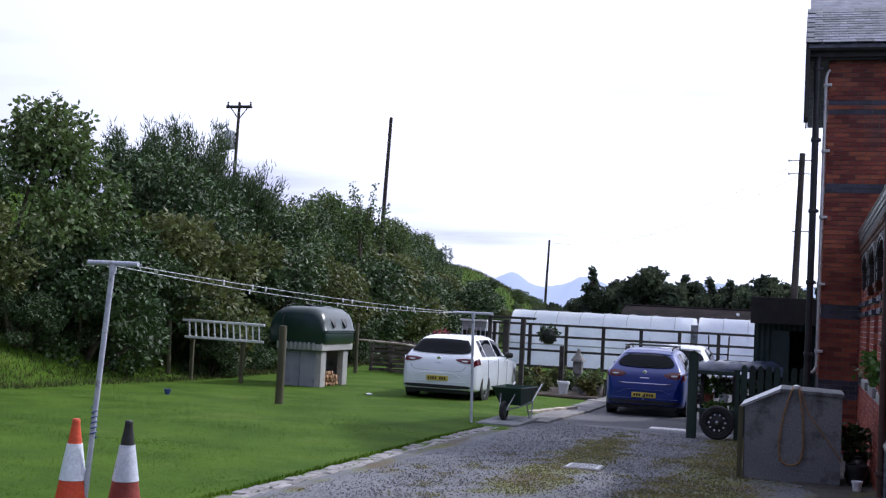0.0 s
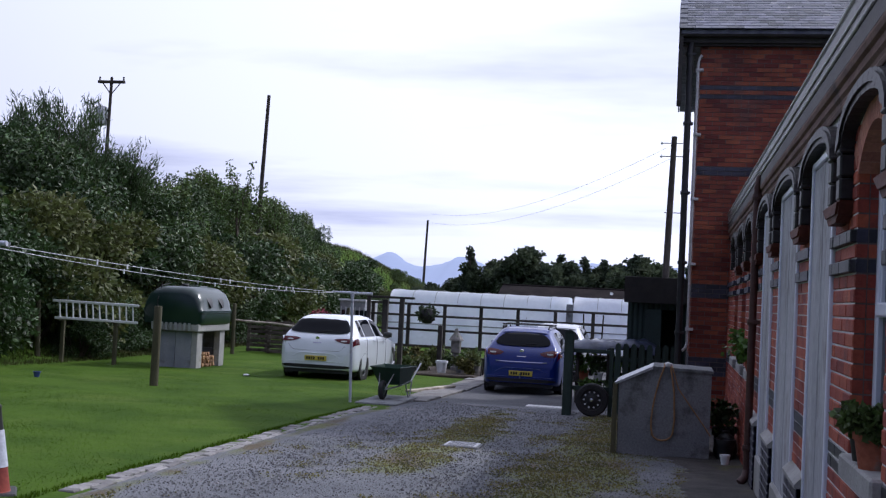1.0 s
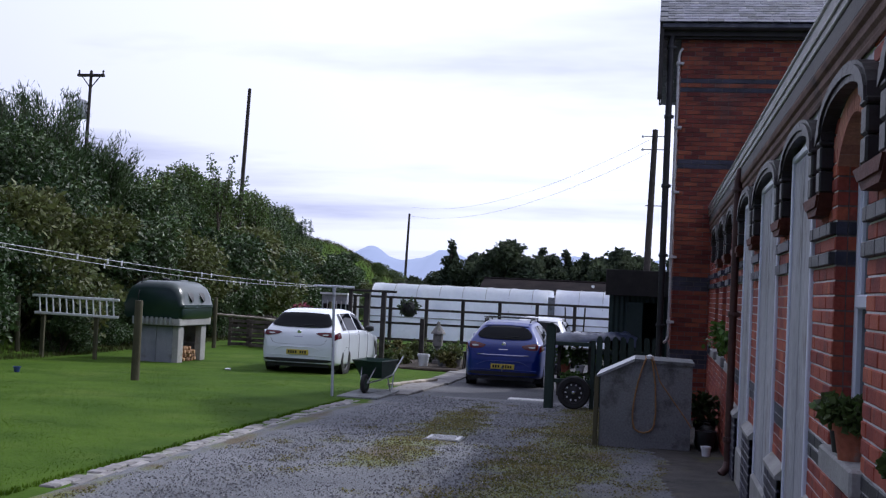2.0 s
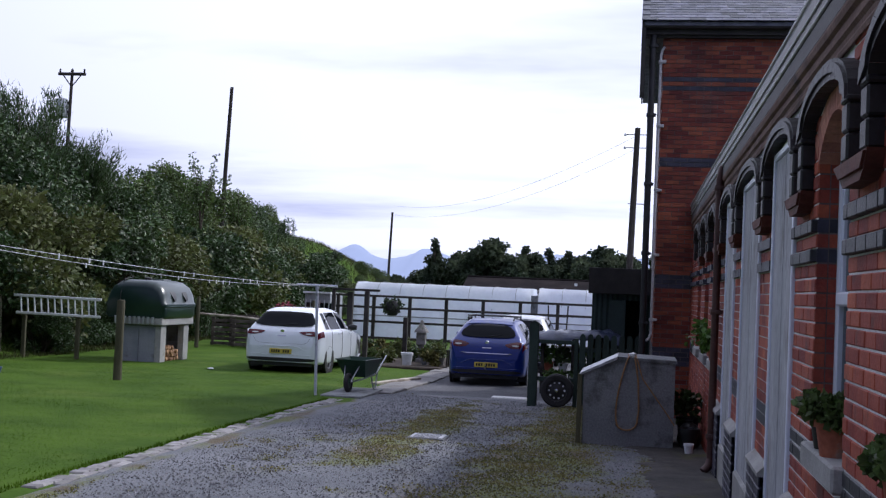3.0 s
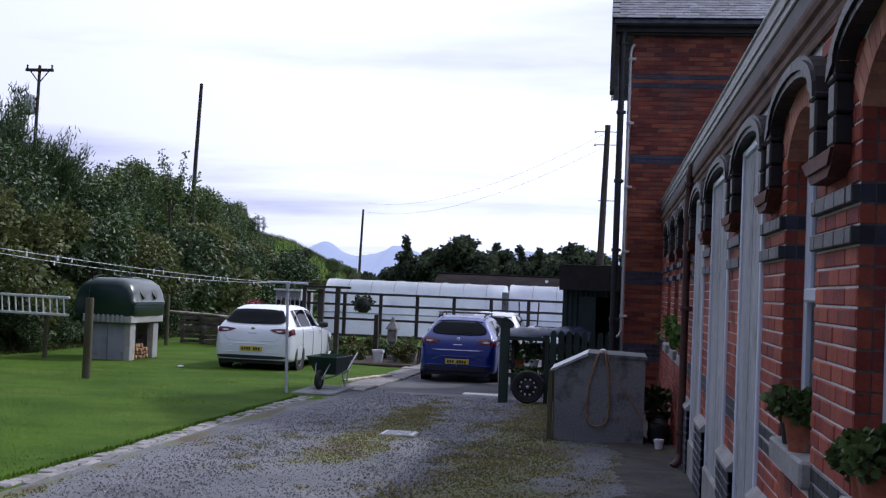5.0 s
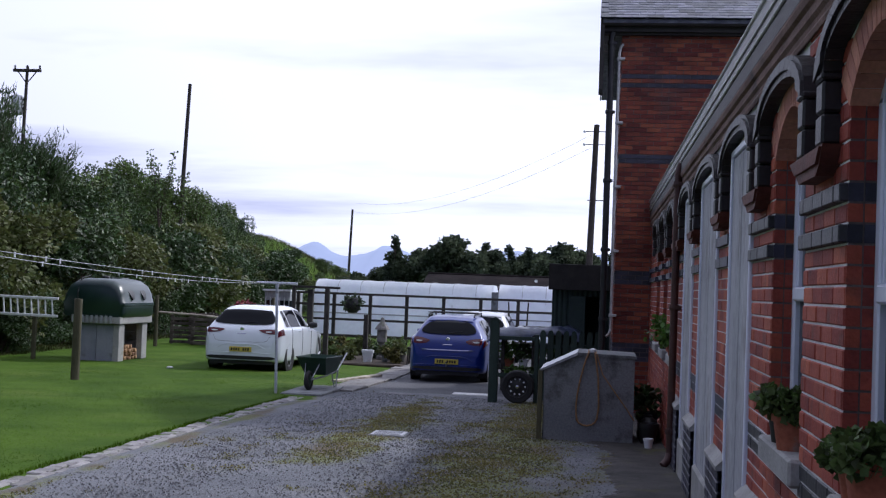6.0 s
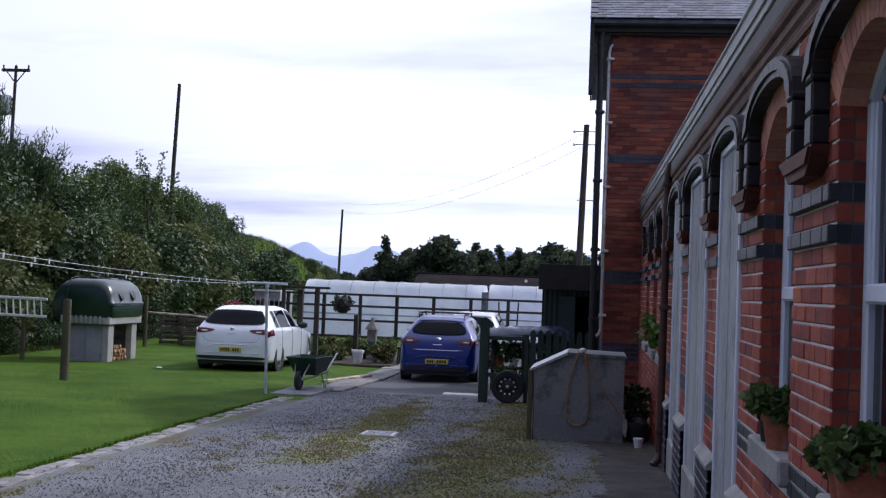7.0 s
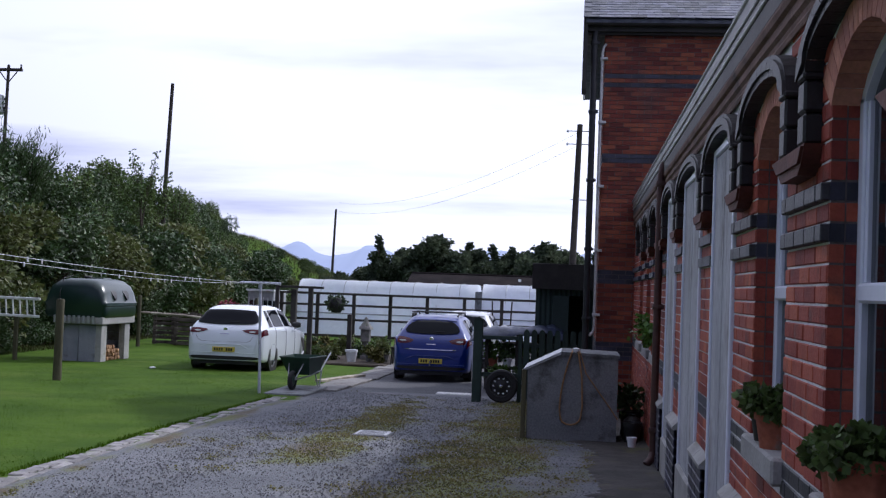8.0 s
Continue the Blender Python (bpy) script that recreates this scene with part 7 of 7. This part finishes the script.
utility_pole(pose(-24.75, 48, 3.6), 6.85, "timber pole with cross arm and transformer", 1.25, 0.09, 0.1, True)
utility_pole(pose(-17.55, 48, 3.0), 6.75, "tall bare timber pole above the shrubs", 0, 0.10, 0.2)
utility_pole(pose(-19.15, 90, 1.5), 5.85, "slim distant timber pole by the bank", 0, 0.11, 0.15)
up = utility_pole(pose(-0.45, 50, -0.5), 9.15, "timber pole beside the brick house", 0, 0.16, 0.2)
for z in (8.9, 8.35):
    part("cross_pin", Build().tube([(-0.35, 0, z), (0.75, 0, z)], 0.02, 5), M_UPOLE, up)
    for x in (-0.3, 0.65):
        part("insulator", Build().lathe([(0.04, -0.06), (0.06, 0), (0.001, 0.08)], 8, pose(x, 0, z)), M_WHITEP, up)
part("cross_pin", Build().tube([(-0.1, 0, 6.0), (0.6, 0, 6.0)], 0.02, 5), M_UPOLE, up)
wires = thing("overhead_wires", "thin overhead wires crossing the sky", "wires", pose(0, 0, 0))
for z0, z1 in ((8.35, 7.9), (7.8, 7.2)):
    pts = [(-0.3 - 18.5 * t, 50 + 40 * t, z0 + (z1 - z0) * t - 2.2 * 4 * t * (1 - t) * 0.5) for t in np.linspace(0, 1, 24)]
    part("wire", Build().tube(pts, 0.006, 4), M_UPOLE, wires)

# raised bed with plants and ornaments
bed = structure("flower_bed", Build().box(-8.6, -4.85, 29.6, 34.5, fz - 0.1, fz + 0.07, 0.03), M_SOIL, "low planted bed with dark soil", "flower bed")
rp = random.Random(17)
for k in range(16):
    x, y = rp.uniform(-8.3, -4.95), rp.uniform(30.0, 34.0)
    r = rp.uniform(0.16, 0.34)
    root = thing("bed_plant", ("leafy green garden plant in the bed", "dry brownish garden plant in the bed")[k % 4 == 3], "plant", pose(x, y, fz + 0.06), "bed plants")
    part("stems", Build().tube([(0, 0, 0), (0.05, 0, r)], 0.012, 5), M_BARK, root)
    part("foliage", leaf_mesh("foliage", [(rp.uniform(-r, r) * 0.6, rp.uniform(-r, r) * 0.6, rp.uniform(0.2, 1.3) * r) for _ in range(8)], [r * rp.uniform(0.3, 0.55) for _ in range(8)], 420, 0.11, 100 + k),
         (M_LEAF_O, M_LEAF, M_LEAF_D, M_MOSS)[k % 4], root)
lan = thing("stone_lantern", "grey stone garden lantern in the bed", "garden ornament", pose(-5.72, 31.6, fz + 0.06))
lan.scale = (0.75, 0.75, 0.95)
part("base", Build().box(-0.16, 0.16, -0.16, 0.16, 0, 0.12, 0.02), M_STONE, lan)
part("shaft", Build().lathe([(0.1, 0.1), (0.08, 0.3), (0.11, 0.5)], 10), M_STONE, lan, smooth=True)
part("lamp_house", Build().box(-0.16, 0.16, -0.16, 0.16, 0.5, 0.86, 0.02), M_STONE, lan)
part("roof", Build().lathe([(0.27, 0.86), (0.24, 0.92), (0.09, 1.08), (0.06, 1.18), (0.001, 1.22)], 8), M_STONE, lan)
for k, (x, y, r, h, mt, lb) in enumerate(((-5.84, 30.3, 0.16, 0.32, M_WHITEP, "white plastic tub at the edge of the bed"), (-5.25, 31.5, 0.22, 0.3, M_WHITEP, "white planter with pale flowers"),
                                          (-5.05, 30.9, 0.12, 0.24, M_STONE, "grey stone pot by the lane"), (-4.75, 31.6, 0.2, 0.35, M_TIMBER, "dark barrel planter by the lane"), (-5.45, 30.7, 0.1, 0.2, M_CONC, "small concrete pot by the lane"))):
    flower_pot("planter", pose(x, y, fz + (0.065 if x < -4.85 else 0.0)), r, h, mt, lb, 0 if k == 0 else 240, 0.20, 0.08, M_LEAF_O, 140 + k)
stool = thing("wooden_stool", "small weathered wooden stool by the lane", "stool", pose(-4.62, 30.6, fz))
part("seat", Build().box(-0.22, 0.22, -0.18, 0.18, 0.46, 0.50, 0.01), M_TIMBER, stool)
for x in (-0.18, 0.18):
    for y in (-0.14, 0.14):
        part("leg", Build().tube([(x * 1.15, y * 1.15, 0), (x, y, 0.47)], 0.022, 6), M_TIMBER, stool)

# low greenhouse and red-flowering shrub behind the white car
gh = thing("lean_to", "low lean-to with a white-edged roof", "shed", pose(-10.45, 36.6, fz))
gh.scale = (0.36, 1, 0.98)
part("wall", Build().box(0, 2.3, 0, 1.6, 0, 1.80, 0.01), M_GALV, gh)
part("roof", Build().prism([(-0.1, 1.80), (1.8, 1.79), (1.8, 1.83), (-0.1, 1.86)], -0.1, 2.4, "x"), M_WHITEP, gh)
for k in range(6):
    part("mullion", Build().box(0.1 + k * 0.42, 0.14 + k * 0.42, -0.03, 0.0, 0, 1.6, 0.005), M_ALU, gh)
    part("pane", Build().box(0.16 + k * 0.42, 0.48 + k * 0.42, -0.012, -0.006, 0.7, 1.5), M_PANE, gh)
rs_ = bush("flowering_shrub", "shrub covered in red-pink flowers", "shrub", pose(-10.7, 35.2, fz), 0.6, 1.35, 1400, 0.09, 77, M_FLOWER, 14, "", 0.03)
part("leaves", leaf_mesh("leaves", [(0, 0, 0.7), (0.3, 0, 0.5), (-0.3, 0.1, 0.6)], [0.6, 0.5, 0.5], 1200, 0.11, 78), M_LEAF_D, rs_)

# pallets beside the bank
def pallet(m, wood):
    root = thing("pallet", "weathered wooden pallet stacked on edge", "pallet", m, "pallets")
    for k in range(7):
        part("slat", Build().box(-0.6, 0.6, -0.075, -0.055, 0.03 + k * 0.14, 0.12 + k * 0.14, 0.004), wood, root)
    for x in (-0.55, 0.0, 0.55):
        part("bearer", Build().box(x - 0.045, x + 0.045, -0.055, 0.045, 0, 1.0, 0.005), wood, root)
    for k in range(3):
        part("slat", Build().box(-0.6, 0.6, 0.045, 0.065, 0.03 + k * 0.42, 0.12 + k * 0.42, 0.004), wood, root)
    return root


pz = fz + 0.04
p0 = pallet(pose(-11.5, 34.6, pz, -4, 0, 8), M_PALLET_D)
pallet(pose(-10.35, 33.9, pz, -3, 0, -6), M_PALLET)
copy_thing(p0, pose(-10.75, 34.3, pz, -5, 0, 0))
copy_thing(p0, pose(-12.3, 35.0, pz, -4, 0, 10))
rl = thing("pole_rail", "pale peeled pole lying across the pallets", "pole", pose(-12.75, 33.4, pz + 1.0, 0, 3, -4))
part("shaft", Build().tube([(0, 0, 0), (1.3, 0.1, 0.02), (2.4, 0.5, -0.02)], 0.035, 8), M_PALLET, rl, smooth=True)

# small things on the lawn
bl = thing("blue_tub", "small blue plastic tub on the lawn", "tub", pose(-11.6, 20.35, ground_z(-11.6, 20.35)))
bl.scale = (0.65, 0.65, 0.8)
part("body", Build().lathe([(0.07, 0), (0.10, 0.11), (0.115, 0.11), (0.115, 0.13), (0.09, 0.13), (0.085, 0.1), (0.001, 0.1)], 14), M_BLUEP, bl, smooth=True)
scrap = thing("paper_scrap", "crumpled pale scrap lying on the lawn", "litter", pose(-9.35, 25.4, ground_z(-9.35, 25.4)))
scrap.scale = (0.5, 0.5, 0.5)
part("sheet", Build().lathe([(0.001, 0), (0.12, 0.01), (0.16, 0.05), (0.08, 0.09), (0.001, 0.07)], 7), M_WHITEP, scrap)

# manhole cover and pale strip across the lane
mc = thing("manhole_cover", "worn shiny iron manhole cover in the lane", "manhole cover", pose(-2.46, 14.35, lane_z(14.35) + 0.006))
part("frame", Build().box(-0.225, 0.225, -0.235, 0.235, -0.02, 0.010, 0.004), M_CONC, mc)
part("lid", Build().box(-0.20, 0.20, -0.20, 0.20, 0.010, 0.020, 0.004), M_IRON, mc)
for k in range(5):
    part("rib", Build().box(-0.16, 0.16, -0.17 + k * 0.08, -0.14 + k * 0.08, 0.020, 0.025), M_IRON, mc)
ds = structure("drain_strip", Build().box(-2.62, -1.92, 22.0, 22.35, lane_z(22) - 0.05, lane_z(22) + 0.02, 0.01), M_LINE, "pale strip of stone set across the lane", "drain strip")
plank = thing("plank", "loose pale plank lying beside the lane", "plank", pose(-5.0, 24.9, lane_z(25) + 0.03, 0, 0, -14))
part("board", Build().box(-0.08, 0.08, -1.1, 1.1, 0, 0.05, 0.006), M_PALLET, plank)

# edging setts and flagstones, piece by piece
edging = structure("edging", Build().box(-5.05, -4.50, 4.0, 19.6, -0.6, -0.42), M_SOIL, "row of rough stone setts edging the lawn", "edging")
setts = {}
for key, (w, l) in {"a": (0.145, 0.15), "b": (0.15, 0.18), "c": (0.14, 0.125), "d": (0.075, 0.27), "e": (0.08, 0.36)}.items():
    setts[key] = (Build().box(-w / 2, w / 2, -l / 2, l / 2, -0.06, 0.022, 0.010).mesh("sett"), l)
    setts[key][0].materials.append(M_SETT)
for kinds_, off, y in (("abc", -0.052, 8.75), ("de", 0.068, 9.0)):
    while y < 19.4:
        me, l = setts[rp.choice(kinds_)]
        if y > 9.6 or rp.random() < 0.6:
            ob = new("sett", me); ob.parent = edging
            ob.matrix_basis = pose(edge_x(y) + off + rp.uniform(-0.01, 0.01), y + l / 2, lane_z(y) + rp.uniform(-0.026, -0.008), rp.uniform(-2, 2), rp.uniform(-3, 3), 1.8 + rp.uniform(-4, 4))
        y += l + rp.uniform(0.010, 0.026)
flags = structure("footpath", Build().box(-5.02, -4.35, 21.3, 33.0, -0.9, lane_z(30) - 0.02), M_SOIL, "strip of grey flagstones beside the lane", "footpath")
flag = [Build().box(-0.31, 0.31, -l / 2, l / 2, -0.05, 0.03, 0.012).mesh("flagstone") for l in (0.55, 0.8)]
for me in flag:
    me.materials.append(M_FLAG)
y, k = 21.4, 0
while y < 32.6:
    l = (0.55, 0.8)[k % 2]
    ob = new("flagstone", flag[k % 2]); ob.parent = flags
    ob.matrix_basis = pose(-4.68 + rp.uniform(-0.02, 0.02), y + l / 2, lane_z(y) + rp.uniform(0, 0.012), rp.uniform(-0.7, 0.7), rp.uniform(-1, 1), rp.uniform(-1, 1))
    y += l + 0.02; k += 1
